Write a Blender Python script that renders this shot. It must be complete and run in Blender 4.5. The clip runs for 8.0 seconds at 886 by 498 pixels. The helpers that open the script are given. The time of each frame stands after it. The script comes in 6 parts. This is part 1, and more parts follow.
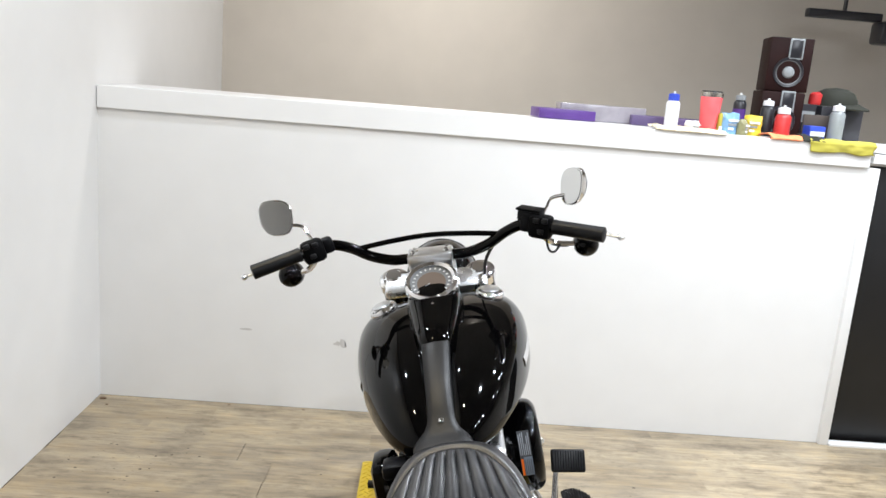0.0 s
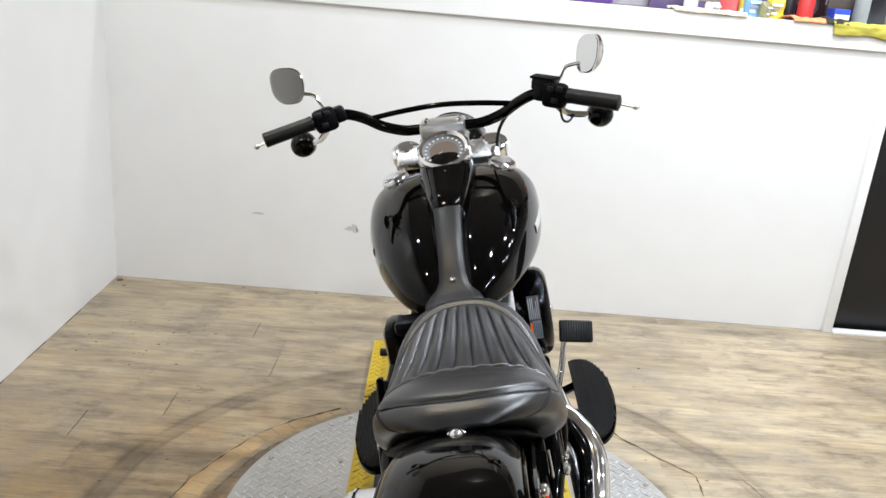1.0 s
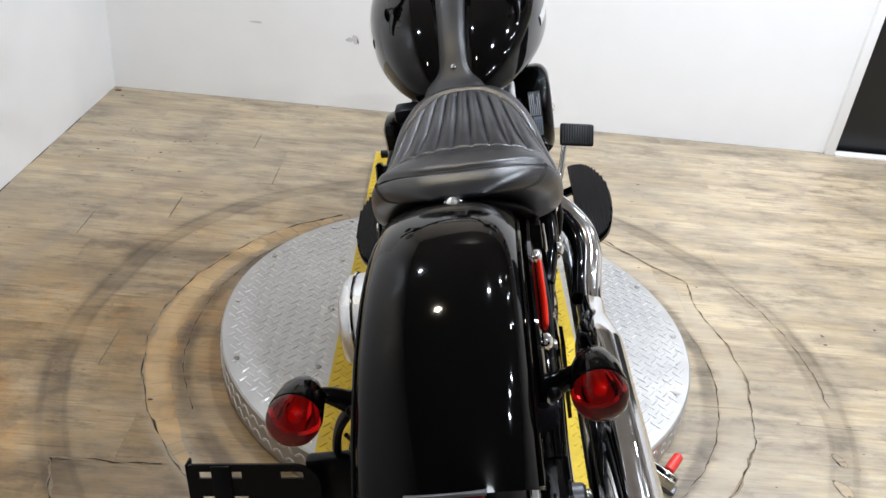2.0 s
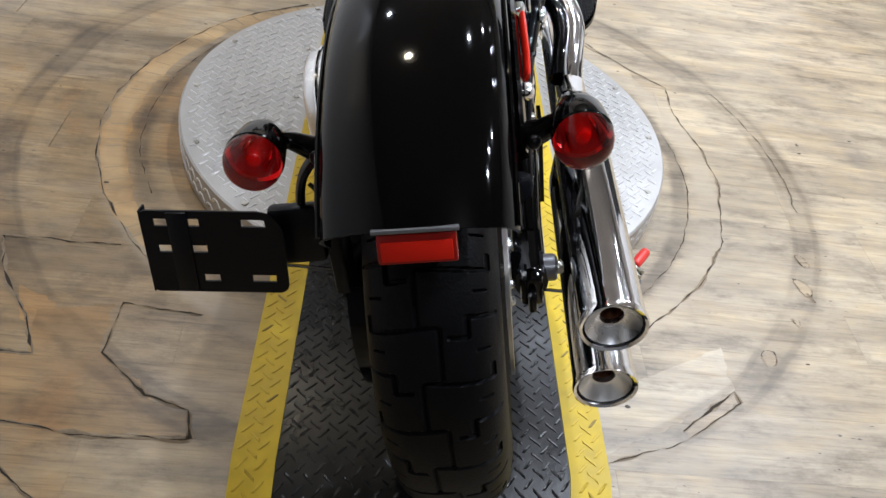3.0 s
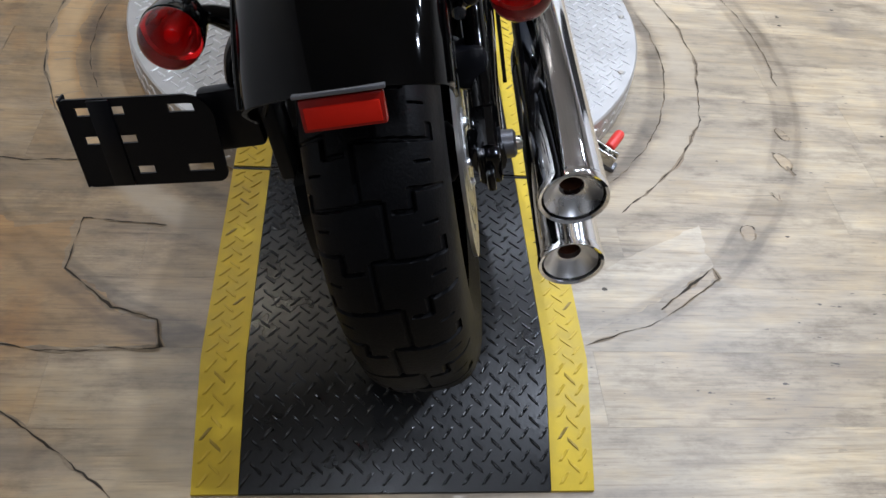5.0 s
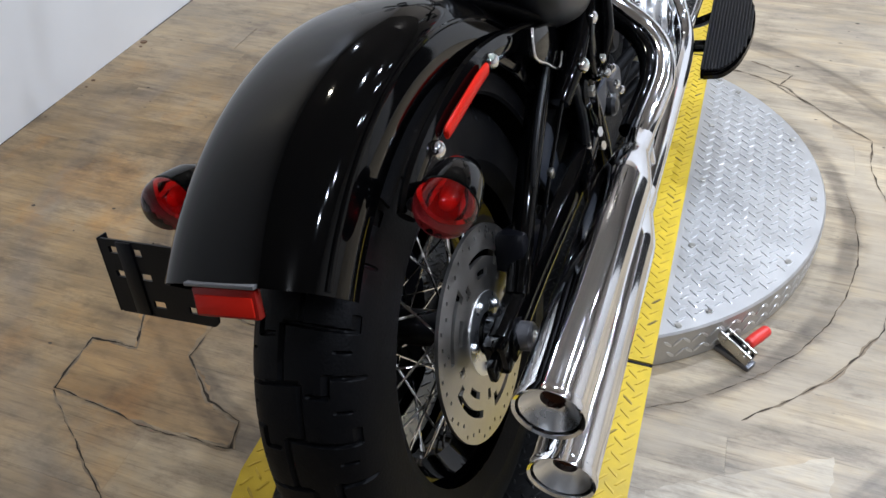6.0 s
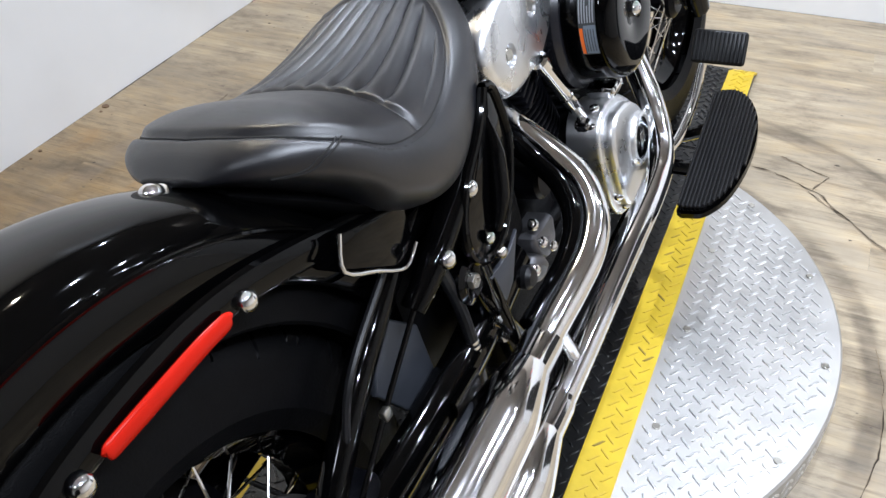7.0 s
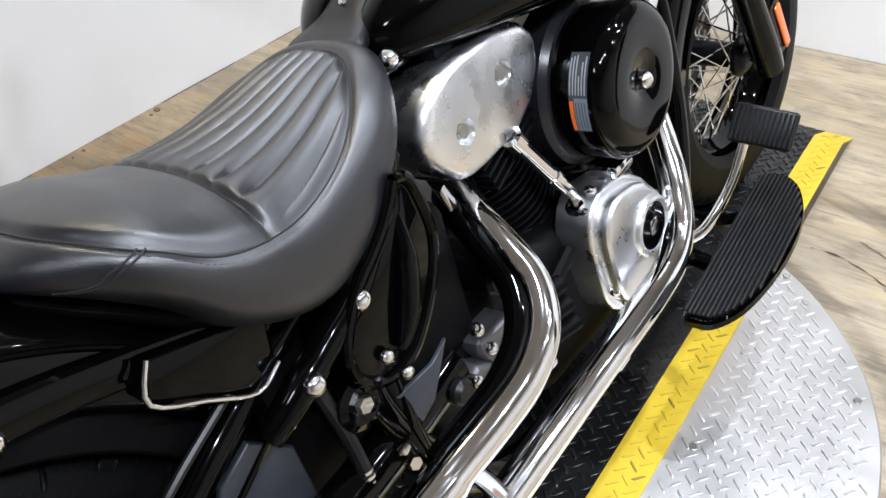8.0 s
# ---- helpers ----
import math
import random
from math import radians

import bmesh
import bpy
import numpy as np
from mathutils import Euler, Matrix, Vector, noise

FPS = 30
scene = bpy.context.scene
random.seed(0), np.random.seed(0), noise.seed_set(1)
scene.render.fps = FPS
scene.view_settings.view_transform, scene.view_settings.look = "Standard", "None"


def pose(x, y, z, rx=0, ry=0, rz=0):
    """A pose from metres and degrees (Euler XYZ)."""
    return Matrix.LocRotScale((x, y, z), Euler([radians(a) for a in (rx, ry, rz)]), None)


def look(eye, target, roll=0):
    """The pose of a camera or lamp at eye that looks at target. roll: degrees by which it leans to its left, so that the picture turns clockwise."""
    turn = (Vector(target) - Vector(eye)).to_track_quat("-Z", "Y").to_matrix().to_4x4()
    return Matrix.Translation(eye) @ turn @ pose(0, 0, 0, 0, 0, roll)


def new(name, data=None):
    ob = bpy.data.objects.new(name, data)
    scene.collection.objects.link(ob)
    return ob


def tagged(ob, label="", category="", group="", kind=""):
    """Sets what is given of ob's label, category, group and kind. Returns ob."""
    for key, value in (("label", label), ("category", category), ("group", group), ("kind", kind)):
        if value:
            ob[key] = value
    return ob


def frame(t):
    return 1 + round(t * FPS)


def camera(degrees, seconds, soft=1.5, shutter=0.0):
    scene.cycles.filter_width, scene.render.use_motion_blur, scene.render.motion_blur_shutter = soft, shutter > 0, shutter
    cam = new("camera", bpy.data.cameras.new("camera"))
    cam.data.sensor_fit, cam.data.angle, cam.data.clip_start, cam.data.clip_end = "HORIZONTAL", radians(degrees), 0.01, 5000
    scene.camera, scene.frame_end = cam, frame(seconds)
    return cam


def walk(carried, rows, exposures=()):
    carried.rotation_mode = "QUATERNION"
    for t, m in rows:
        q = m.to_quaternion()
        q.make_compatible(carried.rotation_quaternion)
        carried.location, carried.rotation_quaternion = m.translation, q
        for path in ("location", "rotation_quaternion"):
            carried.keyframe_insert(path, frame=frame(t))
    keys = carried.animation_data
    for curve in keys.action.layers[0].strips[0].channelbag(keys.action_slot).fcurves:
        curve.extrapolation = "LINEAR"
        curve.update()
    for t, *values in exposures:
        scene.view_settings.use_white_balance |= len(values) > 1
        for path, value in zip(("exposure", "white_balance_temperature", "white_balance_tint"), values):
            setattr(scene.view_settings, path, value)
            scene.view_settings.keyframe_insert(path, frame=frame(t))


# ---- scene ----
cam = camera(58.34, 8.0)
# seconds, eye in metres, turn in degrees
PATH = [
    (0.0, -0.1609, -1.6634, 1.4830, 78.148, -4.537, -0.905),
    (0.5, -0.1642, -1.6726, 1.4517, 75.799, -4.794, -0.629),
    (1.0, -0.1592, -1.6906, 1.3990, 71.288, -4.797, -0.082),
    (2.3, -0.1394, -1.7394, 1.2855, 55.665, -6.093, 0.388),
    (2.5, -0.1371, -1.7391, 1.2618, 53.081, -6.605, -0.119),
    (3.0, -0.1360, -1.7369, 1.1987, 47.505, -8.122, -0.439),
    (3.5, -0.1396, -1.7406, 1.1531, 43.151, -9.389, -0.688),
    (4.0, -0.1410, -1.7487, 1.1248, 39.922, -9.843, -0.886),
    (4.2, -0.1405, -1.7514, 1.1197, 39.336, -9.774, -1.289),
    (5.3, 0.0290, -1.7397, 1.1868, 45.493, -0.808, -1.956),
    (5.5, 0.1369, -1.7348, 1.2244, 49.210, -0.738, 8.214),
    (5.7, 0.2150, -1.7137, 1.2375, 48.466, -1.641, 15.837),
    (5.8, 0.2398, -1.6944, 1.2407, 47.888, -0.485, 17.051),
    (6.0, 0.2766, -1.6183, 1.2273, 48.373, 1.411, 19.031),
    (6.2, 0.2948, -1.5219, 1.2115, 47.472, 0.403, 20.071),
    (6.5, 0.3258, -1.3681, 1.2332, 47.693, 0.141, 19.823),
    (6.7, 0.3435, -1.2767, 1.2252, 46.293, 2.680, 19.283),
    (7.0, 0.4085, -1.1247, 1.2124, 49.385, 2.892, 24.872),
    (7.2, 0.4458, -1.0253, 1.2087, 49.445, 1.413, 31.168),
    (7.5, 0.4836, -0.9208, 1.2003, 49.556, 1.784, 35.679),
    (7.8, 0.5043, -0.8627, 1.1998, 49.832, 3.402, 35.917),
    (8.0, 0.5044, -0.8474, 1.1910, 50.076, 3.048, 35.140),
]
walk(cam, [(t, pose(*row)) for t, *row in PATH], exposures=[(0.0, 0.0, 6330, 9), (1.2, 0.0, 6280, 9), (2.3, 0.05, 6100, 11), (4.2, 0.05, 5950, 12), (5.4, -0.14, 5770, 12), (6.0, -0.08, 5770, 11), (7.0, 0.10, 5950, 11), (8.0, 0.24, 6100, 11)])

# ---------------------------------------------------------------- light
world = bpy.data.worlds.new("room_dim")
scene.world = world
world.use_nodes = True
world.node_tree.nodes["Background"].inputs[0].default_value = (0.8, 0.87, 1.0, 1)
world.node_tree.nodes["Background"].inputs[1].default_value = 0.02
scene.view_settings.exposure = 0.0

CEIL = 2.75


def lamp(name, place, target, watts, size, colour=(0.93, 0.965, 1.0), spread=180):
    data = bpy.data.lights.new(name, "AREA")
    data.shape, data.size, data.energy, data.color = "DISK", size, watts, colour
    data.spread = radians(spread)
    ob = new(name, data)
    ob.matrix_world = look(place, target)
    return ob


# x, y, watts and beam of the downlights; those over the left side are warmer
COOL, WARM = (0.905, 0.945, 1.0), (1.0, 0.86, 0.62)
# right-rear three are set to light the ramp; the last is added fill
SPOTS = [(2.0, 1.75, 8, 130), (2.25, 1.4, 9, 130), (1.95, 1.05, 10, 140), (2.5, 0.8, 7, 140), (2.0, 0.4, 8, 150), (1.12, 0.86, 17, 150), (1.24, -1.35, 25, 180), (1.32, -1.02, 12, 180), (1.57, -0.70, 27, 180), (0.37, 0.24, 29, 180), (-0.78, -0.10, 14, 180), (-1.1, 1.1, 10, 180)]
for x, y, watts, beam in SPOTS:
    lamp("ceiling_spot_light", (x, y, CEIL - 0.12), (x, y, 0), watts, 0.065, WARM if x < 0 and y < 0.5 else COOL, beam)
# added soft fill from behind the camera, with no fixture of its own
lamp("tube_light", (0.2, -2.6, CEIL - 0.1), (0.1, 1.0, 1.0), 10, 0.3)
# unseen fill added to brighten the beige wall behind the partition
lamp("back_room_light", (-0.1, 2.1, CEIL - 0.12), (-0.1, 3.7, 1.1), 30, 0.3, (1, 0.95, 0.89))


# ---------------------------------------------------------------- materials
def material(name):
    m = bpy.data.materials.new(name)
    m.use_nodes = True
    return m, m.node_tree.nodes, m.node_tree.links, m.node_tree.nodes["Principled BSDF"]


def plain(name, colour, rough=0.5, metal=0.0, coat=0.0, vary=0.15, scale=30.0, bump=0.0, bump_scale=200.0, rough_vary=0.1, spec=0.5):
    """A surface with tone, roughness and relief that vary at two scales."""
    m, n, l, b = material(name)
    b.inputs["Metallic"].default_value, b.inputs["Coat Weight"].default_value = metal, coat
    b.inputs["Coat Roughness"].default_value = 0.05
    b.inputs["Coat IOR"].default_value = 1.28
    b.inputs["Specular IOR Level"].default_value = spec if coat < 0.9 else 0.0
    pos = n.new("ShaderNodeTexCoord")
    big, fine = n.new("ShaderNodeTexNoise"), n.new("ShaderNodeTexNoise")
    big.inputs["Scale"].default_value, fine.inputs["Scale"].default_value = scale * 0.15, scale
    big.inputs["Detail"].default_value = fine.inputs["Detail"].default_value = 4
    mix = n.new("ShaderNodeMath")
    mix.operation = "ADD"
    for tex, k in ((big, 0), (fine, 1)):
        l.new(pos.outputs["Object"], tex.inputs["Vector"])
        l.new(tex.outputs["Fac"], mix.inputs[k])
    ramp = n.new("ShaderNodeMapRange")
    ramp.inputs["From Min"].default_value, ramp.inputs["From Max"].default_value = 0.6, 1.4
    ramp.inputs["To Min"].default_value, ramp.inputs["To Max"].default_value = 1 - vary, 1 + vary
    l.new(mix.outputs[0], ramp.inputs["Value"])
    tone = n.new("ShaderNodeVectorMath")
    tone.operation = "SCALE"
    tone.inputs[0].default_value = colour
    l.new(ramp.outputs[0], tone.inputs["Scale"])
    l.new(tone.outputs[0], b.inputs["Base Color"])
    rr = n.new("ShaderNodeMapRange")
    rr.inputs["From Min"].default_value, rr.inputs["From Max"].default_value = 0.6, 1.4
    rr.inputs["To Min"].default_value, rr.inputs["To Max"].default_value = max(0.01, rough * (1 - rough_vary)), rough * (1 + rough_vary)
    l.new(mix.outputs[0], rr.inputs["Value"])
    l.new(rr.outputs[0], b.inputs["Roughness"])
    if bump:
        tex, bp = n.new("ShaderNodeTexNoise"), n.new("ShaderNodeBump")
        tex.inputs["Scale"].default_value, tex.inputs["Detail"].default_value = bump_scale, 5
        bp.inputs["Strength"].default_value, bp.inputs["Distance"].default_value = bump, 0.002
        l.new(pos.outputs["Object"], tex.inputs["Vector"])
        l.new(tex.outputs["Fac"], bp.inputs["Height"])
        l.new(bp.outputs["Normal"], b.inputs["Normal"])
    return m


BLACK = plain("gloss_black_paint", (0.0008, 0.0008, 0.0009), 0.09, coat=1.0, rough_vary=0.5)
SATIN = plain("satin_black_metal", (0.0022, 0.0023, 0.0034), 0.34, coat=0.0, bump=0.1, spec=0.16)
CRINKLE = plain("wrinkle_black_paint", (0.0024, 0.0024, 0.0028), 0.45, bump=0.35, bump_scale=700, spec=0.07)
CHROME = plain("chrome", (0.80, 0.80, 0.81), 0.075, metal=1.0, vary=0.04, rough_vary=0.5)
POLISHED = plain("polished_aluminium", (0.86, 0.87, 0.89), 0.31, metal=1.0, vary=0.06, rough_vary=0.4, bump=0.02)
STEEL = plain("brushed_steel", (0.55, 0.53, 0.48), 0.28, metal=1.0, vary=0.15, rough_vary=0.3)
RUBBER = plain("tyre_rubber", (0.0017, 0.0017, 0.0021), 0.5, vary=0.25, bump=0.25, bump_scale=300, spec=0.09)
PAD = plain("black_rubber_pad", (0.0065, 0.0065, 0.0072), 0.38, vary=0.25, bump=0.1, spec=0.3)
STRAP = plain("black_strap_leather", (0.0040, 0.0040, 0.0050), 0.42, vary=0.25, scale=14, bump=0.16, bump_scale=850, rough_vary=0.3, spec=0.4)
LEATHER = plain("black_vinyl", (0.0050, 0.0054, 0.0080), 0.38, vary=0.25, scale=14, bump=0.16, bump_scale=850, rough_vary=0.3, spec=0.9)
DISCSTEEL = plain("brake_disc_steel", (0.52, 0.50, 0.47), 0.33, metal=1.0, vary=0.15, rough_vary=0.3)
STITCH = plain("black_thread", (0.008, 0.008, 0.008), 0.7)
WALL = plain("white_wall_paint", (0.80, 0.80, 0.80), 0.42, vary=0.03, scale=6, bump=0.05, bump_scale=60)
TRIM = plain("white_trim_paint", (0.82, 0.82, 0.82), 0.32, vary=0.02, scale=8, bump=0.03)
BEIGE = plain("beige_wall_paint", (0.57, 0.525, 0.465), 0.6, vary=0.06, scale=4, bump=0.05)
DARKCEIL = plain("dull_beige_ceiling_paint", (0.27, 0.252, 0.23), 0.85, vary=0.2, scale=5)
GREYWALL = plain("grey_wall_paint", (0.26, 0.26, 0.262), 0.65, vary=0.12, scale=5)
SANDWALL = plain("sand_wall_paint", (0.60, 0.565, 0.52), 0.6, vary=0.06, scale=4)
BLACKDOOR = plain("black_door", (0.005, 0.005, 0.006), 0.45, vary=0.3, scale=8)
MATBLACK = plain("black_rubber_mat", (0.0030, 0.0031, 0.0034), 0.31, vary=0.4, scale=22, bump=0.15, rough_vary=0.35, spec=0.44)
MATLUG = plain("rubbed_black_rubber", (0.0065, 0.0066, 0.0072), 0.28, vary=0.3, spec=0.4)
CASTGREY = plain("cast_aluminium", (0.16, 0.16, 0.17), 0.34, metal=0.7, vary=0.15, bump=0.1)
MATYELLOW = plain("yellow_painted_mat", (0.58, 0.41, 0.022), 0.5, vary=0.22, scale=25, bump=0.1, rough_vary=0.25, spec=0.35)
PLATE = plain("aluminium_tread_plate", (0.49, 0.48, 0.465), 0.42, metal=0.85, vary=0.10, scale=18, bump=0.08, rough_vary=0.2)
LUGS = plain("worn_tread_plate_lug", (0.72, 0.72, 0.72), 0.30, metal=0.9, vary=0.08)
CRACK = plain("dark_split_vinyl", (0.040, 0.033, 0.026), 0.9, spec=0.1)
REDGRIP = plain("red_plastic", (0.62, 0.035, 0.025), 0.35, vary=0.1)
ORANGE = plain("orange_reflector", (0.85, 0.16, 0.02), 0.15, coat=0.6, vary=0.05)
DEEPRED = plain("deep_red_reflector", (0.21, 0.006, 0.003), 0.22, vary=0.15, spec=0.25)
REDREF = plain("red_reflector", (0.47, 0.013, 0.005), 0.22, vary=0.12, spec=0.09)
PAPER = plain("printed_label_dark", (0.035, 0.037, 0.040), 0.5)
PRINTDARK = plain("label_print_pale", (0.30, 0.31, 0.33), 0.5)
PRINTBLUE = plain("label_print_blue", (0.16, 0.19, 0.23), 0.5)
BROWNGLASS = plain("dial_face", (0.10, 0.075, 0.06), 0.4, vary=0.1, spec=0.2)
DIALRING = plain("dial_ring_grey", (0.13, 0.135, 0.14), 0.5, spec=0.2)
WHITEINK = plain("dial_white_ink", (0.50, 0.50, 0.50), 0.5)
RUST = plain("heat_brown_pipe_bore", (0.10, 0.035, 0.015), 0.6, vary=0.3)
WOODDARK = plain("dark_red_wood_veneer", (0.016, 0.0045, 0.004), 0.6, vary=0.3, scale=12, spec=0.15)


def lens_red():
    m, n, l, b = material("red_lamp_lens")
    b.inputs["Base Color"].default_value = (0.92, 0.010, 0.010, 1)
    b.inputs["Roughness"].default_value, b.inputs["Transmission Weight"].default_value = 0.02, 1.0
    b.inputs["IOR"].default_value = 1.32
    return m


def mirror_glass():
    m, n, l, b = material("mirror_glass")
    b.inputs["Base Color"].default_value = (0.86, 0.87, 0.87, 1)
    b.inputs["Metallic"].default_value, b.inputs["Roughness"].default_value = 1.0, 0.01
    return m


DARKPLASTIC = plain("dark_grey_plastic", (0.012, 0.012, 0.015), 0.24, vary=0.15, bump=0.04)
BLUEGREY = plain("satin_grey_plastic", (0.026, 0.029, 0.036), 0.4, vary=0.2)
def worn_yellow():
    """Yellow paint, rubbed dark on some of the lugs."""
    m, n, l, b = material("worn_yellow_lug")
    geo, r = n.new("ShaderNodeNewGeometry"), n.new("ShaderNodeValToRGB")
    for e, (at, c) in zip(r.color_ramp.elements, ((0.80, (0.56, 0.39, 0.022, 1)), (0.99, (0.14, 0.10, 0.03, 1)))):
        e.position, e.color = at, c
    l.new(geo.outputs["Random Per Island"], r.inputs[0])
    l.new(r.outputs[0], b.inputs["Base Color"])
    b.inputs["Roughness"].default_value = 0.5
    return m


WORNYELLOW = worn_yellow()
LENS = lens_red()
BOWL = plain("silvered_bowl", (0.88, 0.88, 0.88), 0.10, metal=1.0, vary=0.05)
MIRROR = mirror_glass()


def floor_material(name="wood_print_vinyl", tint=None):
    """Printed wood planks of vinyl: tone by plank, long grain, grey smears, and a worn ring round the turntable."""
    m, n, l, b = material(name)

    def node(kind, **put):
        x = n.new(kind)
        for k, v in put.items():
            x.inputs[k].default_value = v
        return x

    geo, info = n.new("ShaderNodeNewGeometry"), n.new("ShaderNodeObjectInfo")
    pos = geo.outputs["Position"]
    shift = node("ShaderNodeVectorMath")
    shift.operation = "MULTIPLY_ADD"
    shift.inputs[1].default_value = (0, 0, 0)
    l.new(pos, shift.inputs[0])
    rnd3 = node("ShaderNodeCombineXYZ")
    far = n.new("ShaderNodeMath")
    far.operation = "MULTIPLY"
    far.inputs[1].default_value = 0.14
    l.new(info.outputs["Random"], far.inputs[0])
    l.new(far.outputs[0], rnd3.inputs[0])
    l.new(far.outputs[0], rnd3.inputs[2])
    add = n.new("ShaderNodeVectorMath")
    add.operation = "ADD"
    l.new(pos, add.inputs[0])
    l.new(rnd3.outputs[0], add.inputs[1])

    def stretched(scale, sx, sy, detail=5, rough=0.6):
        mp = n.new("ShaderNodeMapping")
        mp.inputs["Scale"].default_value = (sx, sy, 1)
        l.new(add.outputs[0], mp.inputs["Vector"])
        t = node("ShaderNodeTexNoise", Scale=scale, Detail=detail, Roughness=rough)
        l.new(mp.outputs[0], t.inputs["Vector"])
        return t.outputs["Fac"]

    def ramp(fac, *stops):
        r = n.new("ShaderNodeValToRGB")
        while len(r.color_ramp.elements) < len(stops):
            r.color_ramp.elements.new(0.5)
        for e, (p, c) in zip(r.color_ramp.elements, stops):
            e.position, e.color = p, (*c, 1)
        l.new(fac, r.inputs[0])
        return r.outputs[0]

    def mixc(kind, fac, a, c):
        x = n.new("ShaderNodeMix")
        x.data_type, x.blend_type = "RGBA", kind
        if hasattr(fac, "links"):
            l.new(fac, x.inputs[0])
        else:
            x.inputs[0].default_value = fac
        for k, v in ((6, a), (7, c)):
            if hasattr(v, "links"):
                l.new(v, x.inputs[k])
            else:
                x.inputs[k].default_value = (*v, 1)
        return x.outputs[2]

    board = ramp(info.outputs["Random"], (0.0, (0.330, 0.286, 0.220)), (0.35, (0.350, 0.306, 0.238)), (0.7, (0.372, 0.330, 0.264)), (1.0, (0.342, 0.302, 0.242)))
    band = ramp(stretched(2.6, 0.75, 5.2, 3, 0.55), (0.30, (0.68, 0.63, 0.56)), (0.41, (0.86, 0.81, 0.73)), (0.52, (1.04, 0.98, 0.88)), (0.60, (1.16, 1.10, 0.98)), (0.74, (0.90, 0.85, 0.77)))
    grain = ramp(stretched(8.0, 0.7, 8.0, 7, 0.66), (0.3, (0.76, 0.74, 0.70)), (0.5, (1.0, 0.99, 0.97)), (0.72, (1.14, 1.13, 1.11)))
    col = mixc("MULTIPLY", 1.0, mixc("MULTIPLY", 1.0, board, band), grain)
    fine = ramp(stretched(26.0, 0.55, 9.0, 5, 0.7), (0.32, (0.70, 0.67, 0.63)), (0.47, (1, 1, 1)), (0.70, (1.16, 1.14, 1.10)))
    col = mixc("MULTIPLY", 0.7, col, fine)
    dark = ramp(stretched(11.0, 0.5, 12.0, 3, 0.5), (0.62, (1, 1, 1)), (0.70, (0.62, 0.58, 0.53)))
    col = mixc("MULTIPLY", 0.8, col, dark)
    smear = ramp(stretched(1.7, 1.0, 1.7, 5), (0.44, (0, 0, 0)), (0.66, (1, 1, 1)))
    half = n.new("ShaderNodeMath")
    half.operation = "MULTIPLY"
    half.inputs[1].default_value = 0.38
    l.new(smear, half.inputs[0])
    col = mixc("MIX", half.outputs[0], col, (0.190, 0.165, 0.130))
    blot = ramp(stretched(7.0, 1.0, 2.2, 6, 0.7), (0.34, (0.66, 0.64, 0.62)), (0.48, (1, 1, 1)), (0.66, (1.16, 1.10, 0.98)))
    col = mixc("MULTIPLY", 1.0, col, blot)
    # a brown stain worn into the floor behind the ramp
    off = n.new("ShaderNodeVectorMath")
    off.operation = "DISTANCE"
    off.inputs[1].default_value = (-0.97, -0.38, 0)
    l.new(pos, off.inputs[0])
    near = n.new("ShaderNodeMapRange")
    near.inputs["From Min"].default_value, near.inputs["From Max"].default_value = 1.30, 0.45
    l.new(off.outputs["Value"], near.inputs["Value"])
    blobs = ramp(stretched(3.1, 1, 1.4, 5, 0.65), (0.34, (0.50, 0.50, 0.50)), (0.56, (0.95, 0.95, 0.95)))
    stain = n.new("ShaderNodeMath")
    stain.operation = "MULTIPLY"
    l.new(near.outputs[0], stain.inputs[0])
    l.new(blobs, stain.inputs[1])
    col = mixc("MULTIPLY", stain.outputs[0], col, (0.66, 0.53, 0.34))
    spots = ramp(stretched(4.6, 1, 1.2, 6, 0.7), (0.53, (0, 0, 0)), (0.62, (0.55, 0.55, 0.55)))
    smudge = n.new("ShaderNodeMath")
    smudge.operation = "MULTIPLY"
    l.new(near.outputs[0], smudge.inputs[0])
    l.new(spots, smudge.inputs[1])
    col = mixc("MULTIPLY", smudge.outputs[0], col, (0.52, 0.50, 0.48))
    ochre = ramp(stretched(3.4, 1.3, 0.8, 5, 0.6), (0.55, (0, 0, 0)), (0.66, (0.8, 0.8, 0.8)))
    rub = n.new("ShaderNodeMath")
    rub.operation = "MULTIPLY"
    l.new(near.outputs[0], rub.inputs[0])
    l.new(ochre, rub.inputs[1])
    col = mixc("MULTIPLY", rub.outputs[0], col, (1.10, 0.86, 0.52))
    # distance from the turntable's middle, wavering
    flat = n.new("ShaderNodeVectorMath")
    flat.operation = "MULTIPLY"
    flat.inputs[1].default_value = (1, 1, 0)
    l.new(pos, flat.inputs[0])
    ln = n.new("ShaderNodeVectorMath")
    ln.operation = "LENGTH"
    l.new(flat.outputs[0], ln.inputs[0])
    wob = node("ShaderNodeTexNoise", Scale=2.2, Detail=4)
    l.new(pos, wob.inputs["Vector"])
    rad = n.new("ShaderNodeMath")
    rad.operation = "MULTIPLY_ADD"
    rad.inputs[1].default_value = 0.07
    l.new(wob.outputs["Fac"], rad.inputs[0])
    l.new(ln.outputs["Value"], rad.inputs[2])

    def ring(centre, width, strength):
        d = n.new("ShaderNodeMath")
        d.operation = "SUBTRACT"
        d.inputs[1].default_value = centre
        l.new(rad.outputs[0], d.inputs[0])
        a = n.new("ShaderNodeMath")
        a.operation = "ABSOLUTE"
        l.new(d.outputs[0], a.inputs[0])
        r = n.new("ShaderNodeMapRange")
        r.interpolation_type = "SMOOTHSTEP"
        r.inputs["From Min"].default_value, r.inputs["From Max"].default_value = width, width * 0.3
        r.inputs["To Max"].default_value = strength
